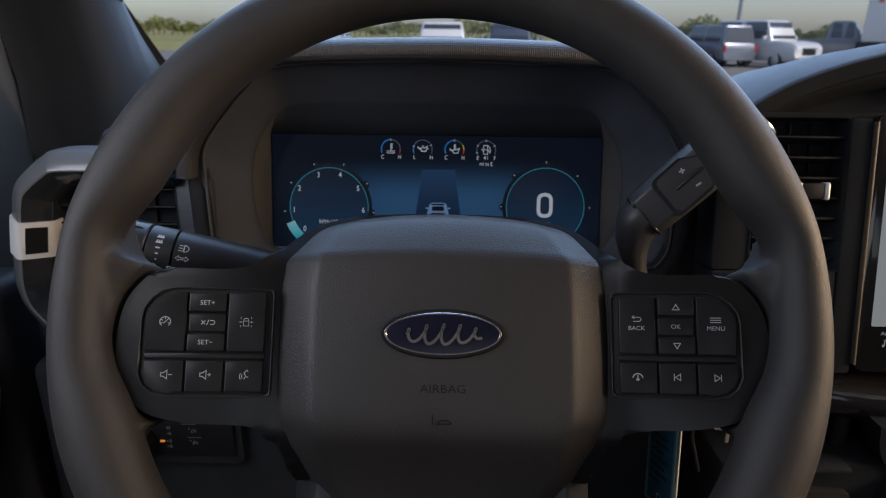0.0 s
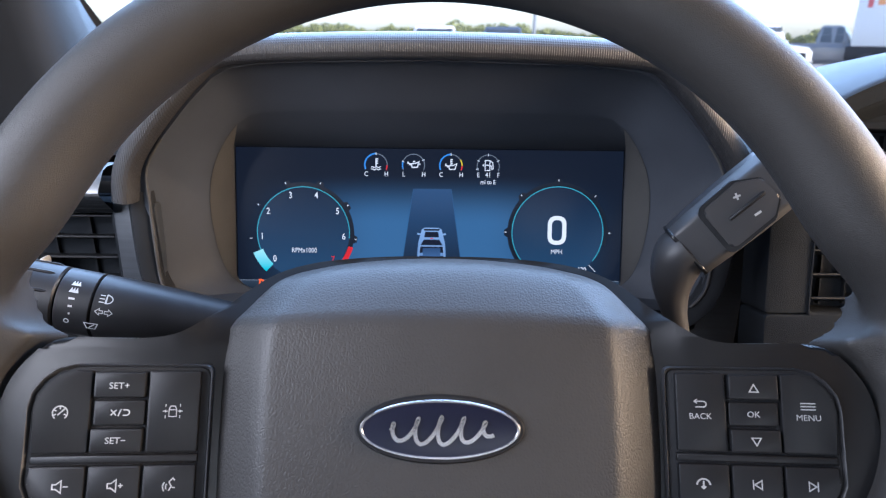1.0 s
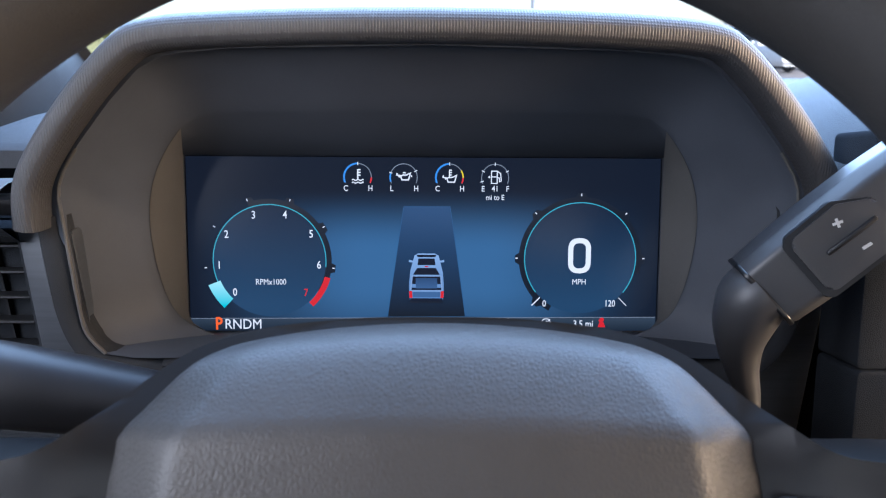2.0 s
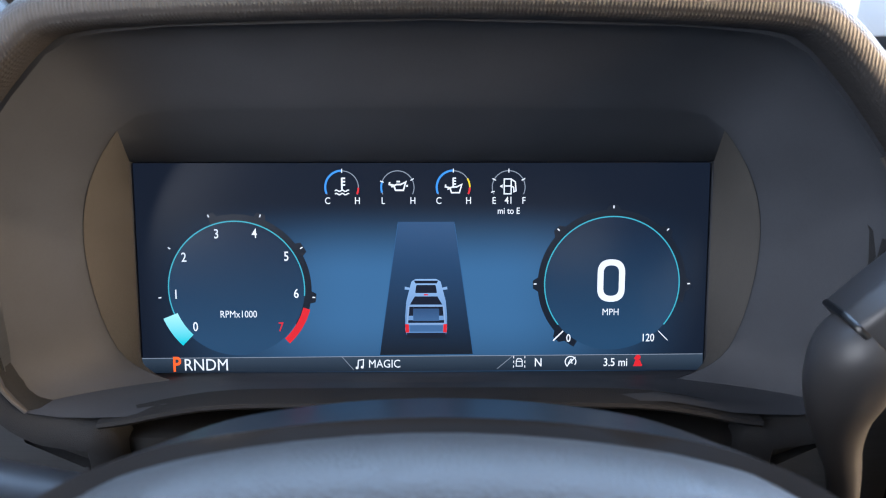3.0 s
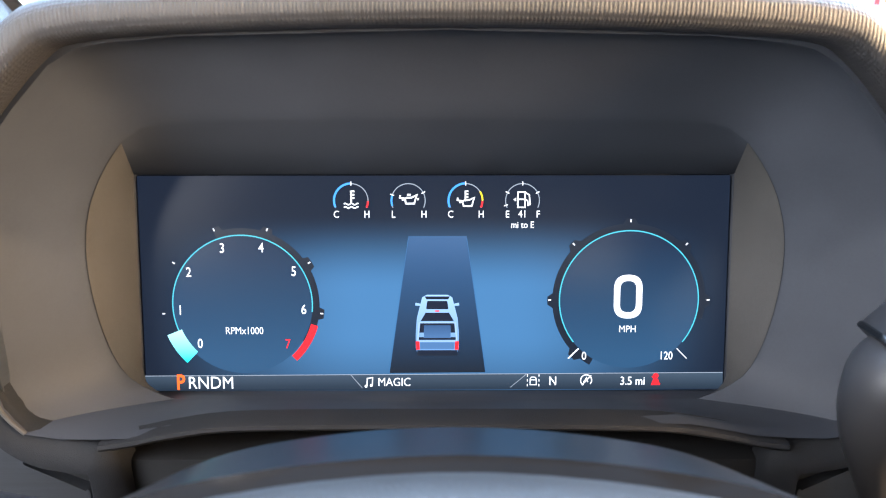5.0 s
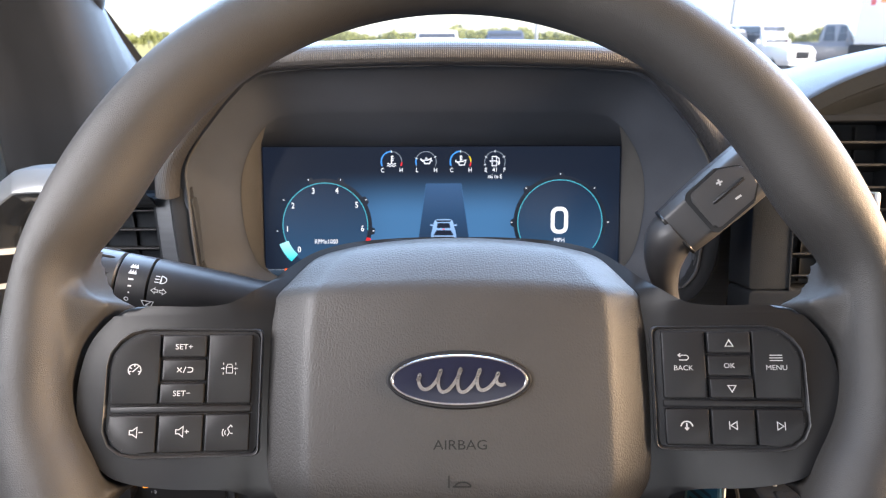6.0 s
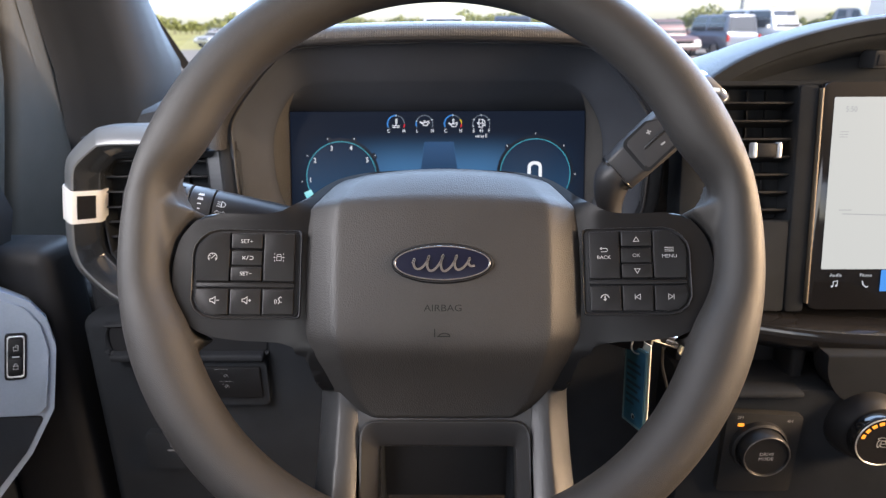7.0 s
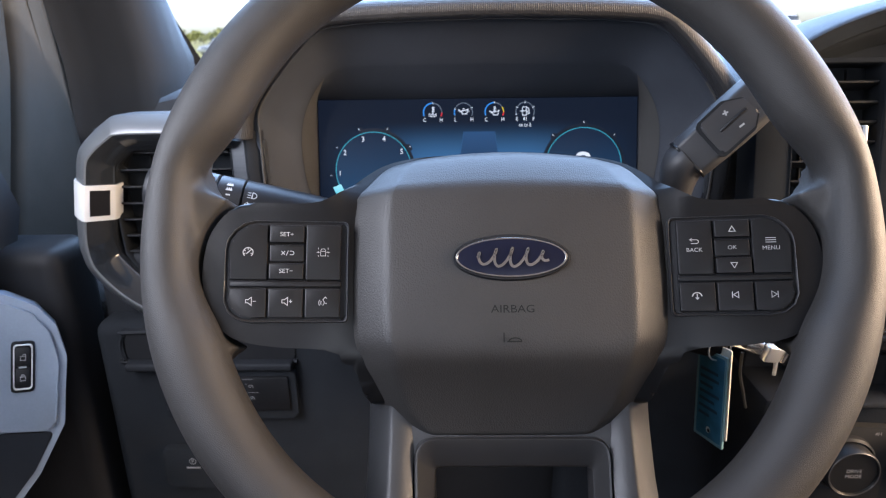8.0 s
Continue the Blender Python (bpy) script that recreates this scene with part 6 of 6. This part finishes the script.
ringp = rounded([(-0.0085, -0.0190), (-0.0085, 0.0190), (0.0085, 0.0190), (0.0085, -0.0190)], 0.0035, 4)
part("switch_frame", moved(join(*[loft([[(x * k, y * (1 - (1 - k) * 0.45), z) for x, y in ringp] for k, z in ((1.0, 0.0), (1.0, 0.0026), (0.94, 0.0030), (0.86, 0.0026), (0.86, 0.0))], caps=False)]), dinv @ sw), CLIP_METAL, lock_sw)
for s in (1, -1):
    part("rocker", moved(prism(rounded([(-0.0068, 0.0010), (-0.0068, 0.0168), (0.0068, 0.0168), (0.0068, 0.0010)] if s == 1 else [(-0.0068, -0.0168), (-0.0068, -0.0010), (0.0068, -0.0010), (0.0068, -0.0168)], 0.002, 3), 0.0, 0.0032, 0.0007, 2), dinv @ sw), BUTTON, lock_sw)
    y = 0.0085 * s
    shackle = arc(0.0 + (0.0012 if s == 1 else 0), y + 0.0010, 0.0014, -90, 90, 8)
    part("padlock_symbol", moved(strokes([[(-0.0022, y - 0.0026), (0.0022, y - 0.0026), (0.0022, y + 0.0006), (-0.0022, y + 0.0006), (-0.0022, y - 0.0026)], shackle], 0.0005, 0.0036), dinv @ sw), PRINT, lock_sw, smooth=False)
part("switch_bar", moved(box(-0.0035, 0.0035, -0.0007, 0.0007, 0.0028, 0.0036, 0.0003, 1), dinv @ sw), PRINT, lock_sw)
part("door_shell", box(-0.50, -0.43, -1.70, 0.52, 0.72, 1.30, 0.01), DOOR_LOW, door, world=True)
part("door_brow", loft([[(-0.50, y, 1.30), (-0.47, y, 1.345), (-0.43, y, 1.345), (-0.395, y, 1.325), (-0.385, y, 1.29), (-0.40, y, 1.24), (-0.50, y, 1.24)] for y in (-1.70, -0.6, 0.2, 0.47)]), BLACK, door, world=True)
part("door_front_cap", box(-0.43, -0.345, 0.440, 0.50, 0.80, 1.262, 0.015, 3), BLACK, door, world=True)
part("door_kick", box(-0.45, -0.30, 0.50, 0.62, 0.72, 1.20, 0.02, 3), CARPET, door, world=True)

# A-pillar trim: rows from the sill upwards, each from the door seal to the glass
section = [(-0.456, 0.690), (-0.446, 0.698), (-0.425, 0.701), (-0.388, 0.704), (-0.375, 0.708), (-0.366, 0.718), (-0.360, 0.735), (-0.358, 0.760), (-0.362, 0.800),
           (-0.376, 0.850), (-0.396, 0.905), (-0.420, 0.965), (-0.4460, 1.020), (-0.462, 1.030)]
rows = []
for z in (1.20, 1.28, 1.34, 1.395, 1.48, 1.58, 1.70, 1.86):
    lean = max(0.0, z - 1.395)
    rows.append([(x - 0.06 * lean, y - lean * (0.14 + 1.08 * max(0.0, (y - 0.69)) / 0.34), z) for x, y in section])
pillar = thing("a_pillar", "grey plastic windscreen pillar trim with a black glass edge", "pillar", Matrix.Translation((-0.43, 0.75, 1.35)), kind="structure")
part("trim", loft(rows, closed=False), PILLAR_SHADED, pillar, "grained trim in a shaded tone, turning to the windscreen", world=True)
rows, frame_rows = [], []
for z, d, f in ((1.20, 0.018, 0.532), (1.28, 0.012, 0.560), (1.34, 0.006, 0.582), (1.395, 0.0, 0.600), (1.48, -0.012, 0.614), (1.58, -0.026, 0.604), (1.70, -0.043, 0.588), (1.86, -0.065, 0.565)):
    rows.append([(-0.470, f - 0.001, z), (-0.452, f, z), (-0.446, f + 0.003, z), (-0.443, f + 0.009, z)] + [(x, y + d, z) for x, y in ((-0.441, 0.634), (-0.442, 0.655), (-0.447, 0.668), (-0.456, 0.680), (-0.475, 0.730))])
    frame_rows.append([(x, y, z) for x, y in ((-0.475, 0.30), (-0.452, 0.31), (-0.450, f - 0.035), (-0.4485, f - 0.012), (-0.453, f - 0.004), (-0.475, f - 0.002))])
part("door_frame_trim", loft(rows, closed=False), FRAME_LIT, pillar, "smooth window frame trim in a warm lit tone", world=True)
part("window_frame", loft(frame_rows, closed=False), FRAME_LIT, pillar, "dark frame of the door window", world=True)
edge = []
for z in (1.36, 1.395, 1.48, 1.58, 1.70, 1.86):
    lean = max(-0.05, z - 1.395)
    x, y = -0.452 - 0.06 * lean, 1.026 - lean * 1.22
    edge.append([(x, y, z), (x + 0.003, y + 0.004, z), (x + 0.011, y + 0.015, z), (x + 0.009, y + 0.020, z)])
part("glass_edge", loft(edge), BLACK, pillar, "black glass border", world=True)
grab = thing("grab_handle", "dark grab handle on the windscreen pillar", "handle", Matrix.Translation((-0.40, 0.72, 1.50)))
part("bar", tube(smooth_line([(-0.395, 0.775, 1.478), (-0.372, 0.755, 1.492), (-0.365, 0.72, 1.53), (-0.372, 0.66, 1.60), (-0.385, 0.60, 1.66), (-0.405, 0.575, 1.68)], 5), [0.016] + [0.013] * 24 + [0.016], 18), BLACK, grab, world=True)

cab = thing("cab_shell", "plain cab walls, floor and roof with window openings", "cab", Matrix.Translation((0.4, -0.4, 0.7)), kind="structure")
part("floor", box(-0.50, 1.30, -1.80, 1.15, 0.66, 0.72), CARPET, cab, world=True)
part("roof", box(-0.50, 1.30, -1.80, 0.30, 1.88, 1.93), CLOTH, cab, world=True)
part("firewall", box(-0.50, 1.30, 1.10, 1.15, 0.66, 1.345), BLACK, cab, world=True)
part("rear_wall", box(-0.50, 1.30, -1.80, -1.76, 0.66, 1.40), CLOTH, cab, world=True)
part("rear_header", box(-0.50, 1.30, -1.80, -1.76, 1.80, 1.90), CLOTH, cab, world=True)
# Unseen door; its pale plastic is chosen to bounce light upwards.
part("right_door", box(1.26, 1.30, -1.80, 1.10, 0.66, 1.38), DOOR, cab, world=True)
part("right_header", box(1.26, 1.30, -1.80, 0.30, 1.81, 1.90), CLOTH, cab, world=True)
part("right_post", box(1.26, 1.30, -0.72, -0.50, 1.38, 1.81), CLOTH, cab, world=True)
part("right_pillar", loft([[(x, y - d, z) for x, y in ((1.24, 1.06), (1.30, 1.06), (1.30, 0.90), (1.24, 0.90))] for z, d in ((1.34, 0.0), (1.90, 0.70))]), PILLAR_SHADED, cab, world=True)
part("left_header", box(-0.50, -0.46, -1.80, 0.40, 1.81, 1.90), CLOTH, cab, world=True)
part("left_post", box(-0.50, -0.46, -0.72, -0.50, 1.30, 1.81), CLOTH, cab, world=True)
# Unseen panels added over the rear side windows to block frontal light.
part("right_light_block", box(1.26, 1.30, -1.80, -0.72, 1.38, 1.81), CLOTH, cab, world=True)
part("left_light_block", box(-0.50, -0.46, -1.80, -0.72, 1.30, 1.81), CLOTH, cab, world=True)
bm = bmesh.new()
bm.faces.new([bm.verts.new(p) for p in ((-0.47, 1.085, 1.36), (1.27, 1.085, 1.36), (1.27, 0.42, 1.885), (-0.49, 0.42, 1.885))])
screen_pane = part("windscreen", bm, GLASS, None, smooth=False)
tagged(screen_pane, "clear sloping windscreen glass above the dashboard", "windscreen", kind="structure")
screen_pane.visible_shadow = False


# ---- outside: parking lot, vehicles, field and trees ----
def ground_material():
    m, nodes, links, bsdf = material("field_grass")
    vec = coords(nodes, links)
    blotches(nodes, links, bsdf, vec, (0.24, 0.23, 0.075), 0.35, 0.05, 0.9, 0.05)
    return m


ASPHALT = plain("lot_asphalt", (0.17, 0.16, 0.15), 0.9, 0.0, 0.2, 0.6)
TYRE = plain("tyre_rubber", (0.02, 0.02, 0.02), 0.8)
CAR_GLASS = plain("car_glass", (0.03, 0.035, 0.04), 0.08, 0.0, 0.03, coat=0.5)
LAMP = plain("headlamp_lens", (0.75, 0.76, 0.78), 0.1)
TAIL = plain("tail_lamp", (0.35, 0.02, 0.02), 0.2)
LEAF = grained("tree_leaves", (0.19, 0.20, 0.06), 0.8, 3.0, 0.02, 0.3, 0.5)
BARK = plain("tree_bark", (0.09, 0.07, 0.05), 0.9)
WHITE_PANEL = plain("white_panel", (0.78, 0.78, 0.76), 0.5)

bm = bmesh.new()
ring0 = [(2600 * math.cos(2 * math.pi * k / 48), 2600 * math.sin(2 * math.pi * k / 48), 0) for k in range(48)]
bm.faces.new([bm.verts.new(p) for p in ring0])
solo("ground", bm, ground_material(), "yellow-green mown field running to the horizon", "field", kind="structure", smooth=False)
solo("parking_lot", box(-70, 70, -40, 48, -0.30, 0.02), ASPHALT, "pale grey asphalt parking lot", "parking lot", kind="structure", smooth=False)


def vehicle(name, label, colour, at, heading, length, width, height, style):
    """style: 'pickup', 'suv', 'van' or 'sedan'. Its nose points along heading (degrees, 0 = towards +y)."""
    car = thing(name, label, "car", Matrix.Translation(at) @ pose(0, 0, 0, 0, 0, heading), "parked vehicles")
    paint = plain("car_paint", colour, 0.3, 0.2, 0.04, 3, coat=0.5)
    L, W, H = length / 2, width / 2, height
    waist = H * {"pickup": 0.60, "suv": 0.58, "van": 0.50, "sedan": 0.62}[style]
    rows = []
    for y, top, w in ((-L, waist * 0.80, 0.90), (-L + 0.10, waist * 0.97, 0.97), (-L * 0.5, waist, 1.0), (L * 0.30, waist, 1.0), (L * 0.62, waist * 0.98, 0.99), (L - 0.25, waist * 0.92, 0.96), (L - 0.04, waist * 0.80, 0.92), (L, waist * 0.55, 0.86)):
        w *= W
        rows.append([(x, y, z) for x, z in rounded([(-w * 0.92, 0.32), (-w, 0.55), (-w, top * 0.85), (-w * 0.90, top), (w * 0.90, top), (w, top * 0.85), (w, 0.55), (w * 0.92, 0.32)], 0.06, 2)])
    part("body", loft(rows), paint, car)
    y0, y1 = {"pickup": (-L * 0.05, L * 0.50), "suv": (-L * 0.92, L * 0.46), "van": (-L * 0.97, L * 0.72), "sedan": (-L * 0.55, L * 0.40)}[style]
    cabin = []
    for z, a, w in ((waist - 0.03, 0.0, 0.90), (waist + (H - waist) * 0.5, 0.22, 0.85), (H - 0.06, 0.48, 0.78), (H, 0.60, 0.70)):
        cabin.append([(x, y, z) for x, y in rounded([(-W * w, y0 + a * 0.35), (-W * w, y1 - a), (W * w, y1 - a), (W * w, y0 + a * 0.35)], 0.12, 3)])
    part("cabin", loft(cabin), paint, car)
    h0, h1 = waist + 0.06, H - 0.10

    def pane(pts):
        b = bmesh.new()
        b.faces.new([b.verts.new(p) for p in pts])
        return b
    part("windscreen", pane([(-W * 0.80, y1 - 0.03, h0), (W * 0.80, y1 - 0.03, h0), (W * 0.70, y1 - 0.42, h1), (-W * 0.70, y1 - 0.42, h1)]), CAR_GLASS, car, smooth=False)
    part("rear_window", pane([(-W * 0.78, y0 - 0.02, h0), (W * 0.78, y0 - 0.02, h0), (W * 0.70, y0 + 0.12, h1), (-W * 0.70, y0 + 0.12, h1)]), CAR_GLASS, car, smooth=False)
    for s in (-1, 1):
        mid = (y0 + y1) / 2
        for a, b2 in ((y0 + 0.22, mid - 0.05), (mid + 0.05, y1 - 0.30)):
            part("side_window", pane([(s * (W * 0.905), a, h0), (s * (W * 0.905), b2, h0), (s * (W * 0.80), b2 - 0.12, h1), (s * (W * 0.80), a + 0.05, h1)]), CAR_GLASS, car, smooth=False)
        part("headlight", box(s * W * 0.70 - 0.16, s * W * 0.70 + 0.16, L - 0.10, L + 0.01, waist * 0.62, waist * 0.78, 0.03), LAMP, car)
        part("tail_light", box(s * W * 0.86 - 0.08, s * W * 0.86 + 0.08, -L - 0.01, -L + 0.10, waist * 0.62, waist * 0.92, 0.03), TAIL, car)
        part("mirror", box(s * W * 1.06 - 0.09, s * W * 1.06 + 0.09, y1 - 0.34, y1 - 0.22, waist + 0.02, waist + 0.20, 0.03), paint, car)
        for y in (-L * 0.62, L * 0.62):
            r = 0.36
            wheel = part("wheel", moved(loft([[(q * math.cos(2 * math.pi * k / 24), q * math.sin(2 * math.pi * k / 24), z) for k in range(24)] for q, z in ((r * 0.6, -0.10), (r * 0.97, -0.11), (r, -0.06), (r, 0.06), (r * 0.97, 0.11), (r * 0.6, 0.10))]), Matrix.Translation((s * W * 0.88, y, r)) @ pose(0, 0, 0, 0, 90, 0)), TYRE, car)
            part("rim", moved(prism([(r * 0.6 * math.cos(2 * math.pi * k / 20), r * 0.6 * math.sin(2 * math.pi * k / 20)) for k in range(20)], -0.115, 0.115, 0.02), Matrix.Translation((s * W * 0.88, y, r)) @ pose(0, 0, 0, 0, 90, 0)), SATIN, wheel)
    part("grille", box(-W * 0.45, W * 0.45, L - 0.06, L + 0.02, waist * 0.48, waist * 0.74, 0.03), BLACK, car)
    part("bumper", box(-W * 0.92, W * 0.92, L - 0.10, L + 0.06, 0.42, 0.60, 0.05), SATIN, car)
    if style == "pickup":
        part("bed_opening", box(-W * 0.82, W * 0.82, -L + 0.14, y0 - 0.12, waist - 0.02, waist + 0.006), BLACK, car)
    return car


def bearing(deg, dist):
    return (dist * math.sin(radians(deg)), dist * math.cos(radians(deg)), 0.02)


vehicle("parked_suv", "white parked utility vehicle facing the cab", (0.75, 0.75, 0.74), bearing(-0.4, 26), 178, 4.9, 1.95, 1.83, "suv")
vehicle("parked_pickup", "dark blue parked pick-up beside the field", (0.05, 0.065, 0.10), bearing(5.3, 30), 176, 5.6, 1.98, 1.88, "pickup")
vehicle("parked_sedan", "pale silver parked car at the lot's edge", (0.45, 0.47, 0.50), bearing(-10.2, 31), 172, 4.7, 1.85, 1.46, "sedan")
vehicle("parked_suv", "grey-blue parked utility vehicle seen from behind", (0.16, 0.18, 0.22), bearing(21.6, 37), 12, 4.8, 1.95, 1.95, "suv")
vehicle("parked_suv", "white parked utility vehicle with dark windows", (0.72, 0.72, 0.70), bearing(25.3, 37), 205, 5.2, 2.05, 2.20, "suv")
vehicle("parked_pickup", "silver-grey parked pick-up standing sideways", (0.26, 0.25, 0.25), bearing(29.8, 41), 232, 5.9, 2.05, 2.25, "pickup")
vehicle("parked_sedan", "pale grey parked car beside the field", (0.32, 0.32, 0.31), bearing(-19.0, 58), 160, 4.6, 1.85, 1.45, "sedan")
vehicle("parked_suv", "maroon-grey parked utility vehicle beside a pick-up", (0.16, 0.10, 0.10), bearing(17.6, 36), 190, 4.7, 1.9, 1.75, "suv")

truck = thing("box_truck", "white box truck with a red and orange printed mark", "truck", Matrix.Translation(bearing(35.2, 40)) @ pose(0, 0, 0, 0, 0, -34))
part("cargo_box", box(-2.4, 2.4, -1.2, 1.2, 1.25, 4.6, 0.05), WHITE_PANEL, truck)
part("chassis", box(-2.6, 3.4, -0.9, 0.9, 0.55, 1.25, 0.05), BLACK, truck)
part("driver_cab", box(2.5, 4.1, -1.1, 1.1, 0.7, 2.7, 0.15, 3), WHITE_PANEL, truck)
MARK_RED, MARK_ORANGE = plain("mark_red", (0.55, 0.06, 0.05), 0.5), plain("mark_orange", (0.75, 0.28, 0.05), 0.5)
for k, (w, mat) in enumerate(((0.22, MARK_RED), (0.30, MARK_ORANGE), (0.20, MARK_RED), (0.26, MARK_ORANGE))):
    part("printed_mark", box(-2.0 + 0.40 * k, -2.0 + 0.40 * k + w, -1.215, -1.20, 3.05 + 0.1 * (k % 2), 3.75), mat, truck)
for x in (-1.6, 3.0):
    for s in (-1, 1):
        part("wheel", moved(prism([(0.45 * math.cos(2 * math.pi * k / 24), 0.45 * math.sin(2 * math.pi * k / 24)) for k in range(24)], -0.15, 0.15, 0.04), Matrix.Translation((x, s * 0.95, 0.45)) @ pose(0, 0, 0, 90, 0, 0)), TYRE, truck)


def light_pole(at, height):
    pole = thing("light_pole", "tall grey metal lot light pole", "street lamp", Matrix.Translation(at), "lot light poles")
    part("mast", tube([(0, 0, 0), (0, 0, height * 0.5), (0, 0, height)], [0.13, 0.11, 0.08], 12), SATIN_POLE, pole)
    part("base", tube([(0, 0, 0), (0, 0, 0.7)], [0.3, 0.3], 16), ASPHALT, pole)
    part("lamp_arm", tube([(-0.9, 0, height), (0.9, 0, height)], 0.05, 8), SATIN_POLE, pole)
    for s in (-1, 1):
        part("lamp_head", box(s * 0.9 - 0.35, s * 0.9 + 0.35, -0.2, 0.2, height - 0.06, height + 0.12, 0.04), SATIN_POLE, pole)


SATIN_POLE = plain("pole_metal", (0.30, 0.31, 0.32), 0.45, 0.6)
light_pole(bearing(23.3, 44), 10)
light_pole(bearing(8.0, 46), 10)


def treeline(count=230, seed=4):
    """A far wood: tapered trunks and crowns of many loose leaf clumps."""
    rng = random.Random(seed)
    verts, faces = [], []
    tv, tf = [], []
    for i in range(count):
        ang = -48 + 96 * (i + rng.uniform(-0.4, 0.4)) / count
        dist = rng.uniform(190, 250)
        h = rng.uniform(3.2, 5.6) * (1.0 + 0.22 * math.sin(ang * 0.35) + 0.15 * math.sin(ang * 1.3))
        x, y = dist * math.sin(radians(ang)), dist * math.cos(radians(ang))
        r = h * rng.uniform(0.35, 0.6)
        b = len(tv)
        for k in range(6):
            a = k * math.pi / 3
            tv.append((x + 0.18 * math.cos(a), y + 0.18 * math.sin(a), 0)), tv.append((x + 0.05 * math.cos(a), y + 0.05 * math.sin(a), h * 0.7))
        tf += [(b + 2 * k, b + (2 * k + 2) % 12, b + (2 * k + 3) % 12, b + 2 * k + 1) for k in range(6)]
        for _ in range(150):
            a, e, q = rng.uniform(0, 2 * math.pi), rng.uniform(-0.6, 1.0), rng.uniform(0.45, 1.0)
            px, py = x + r * q * math.cos(a) * math.sqrt(max(0.05, 1 - e * e)), y + r * q * math.sin(a) * math.sqrt(max(0.05, 1 - e * e))
            pz = h * 0.55 + e * q * h * 0.45
            if pz < 0.3:
                continue
            s, n = rng.uniform(0.25, 0.6), len(verts)
            t = Matrix.Translation((px, py, pz)) @ Euler((rng.uniform(0, 6), rng.uniform(0, 6), rng.uniform(0, 6))).to_matrix().to_4x4()
            verts += [tuple(t @ Vector(c)) for c in ((-s, -s * 0.6, 0), (s, -s * 0.5, 0.1), (s * 0.7, s * 0.7, 0), (-s * 0.6, s * 0.6, -0.1))]
            faces.append((n, n + 1, n + 2, n + 3))
    for name, v, f, mat, label in (("tree_crowns", verts, faces, LEAF, "far line of green trees beyond the field"), ("tree_trunks", tv, tf, BARK, "thin trunks of the far trees")):
        me = bpy.data.meshes.new(name)
        me.from_pydata(v, [], f)
        me.materials.append(mat)
        tagged(new(name, me), label, "trees", kind="stuff")


treeline()
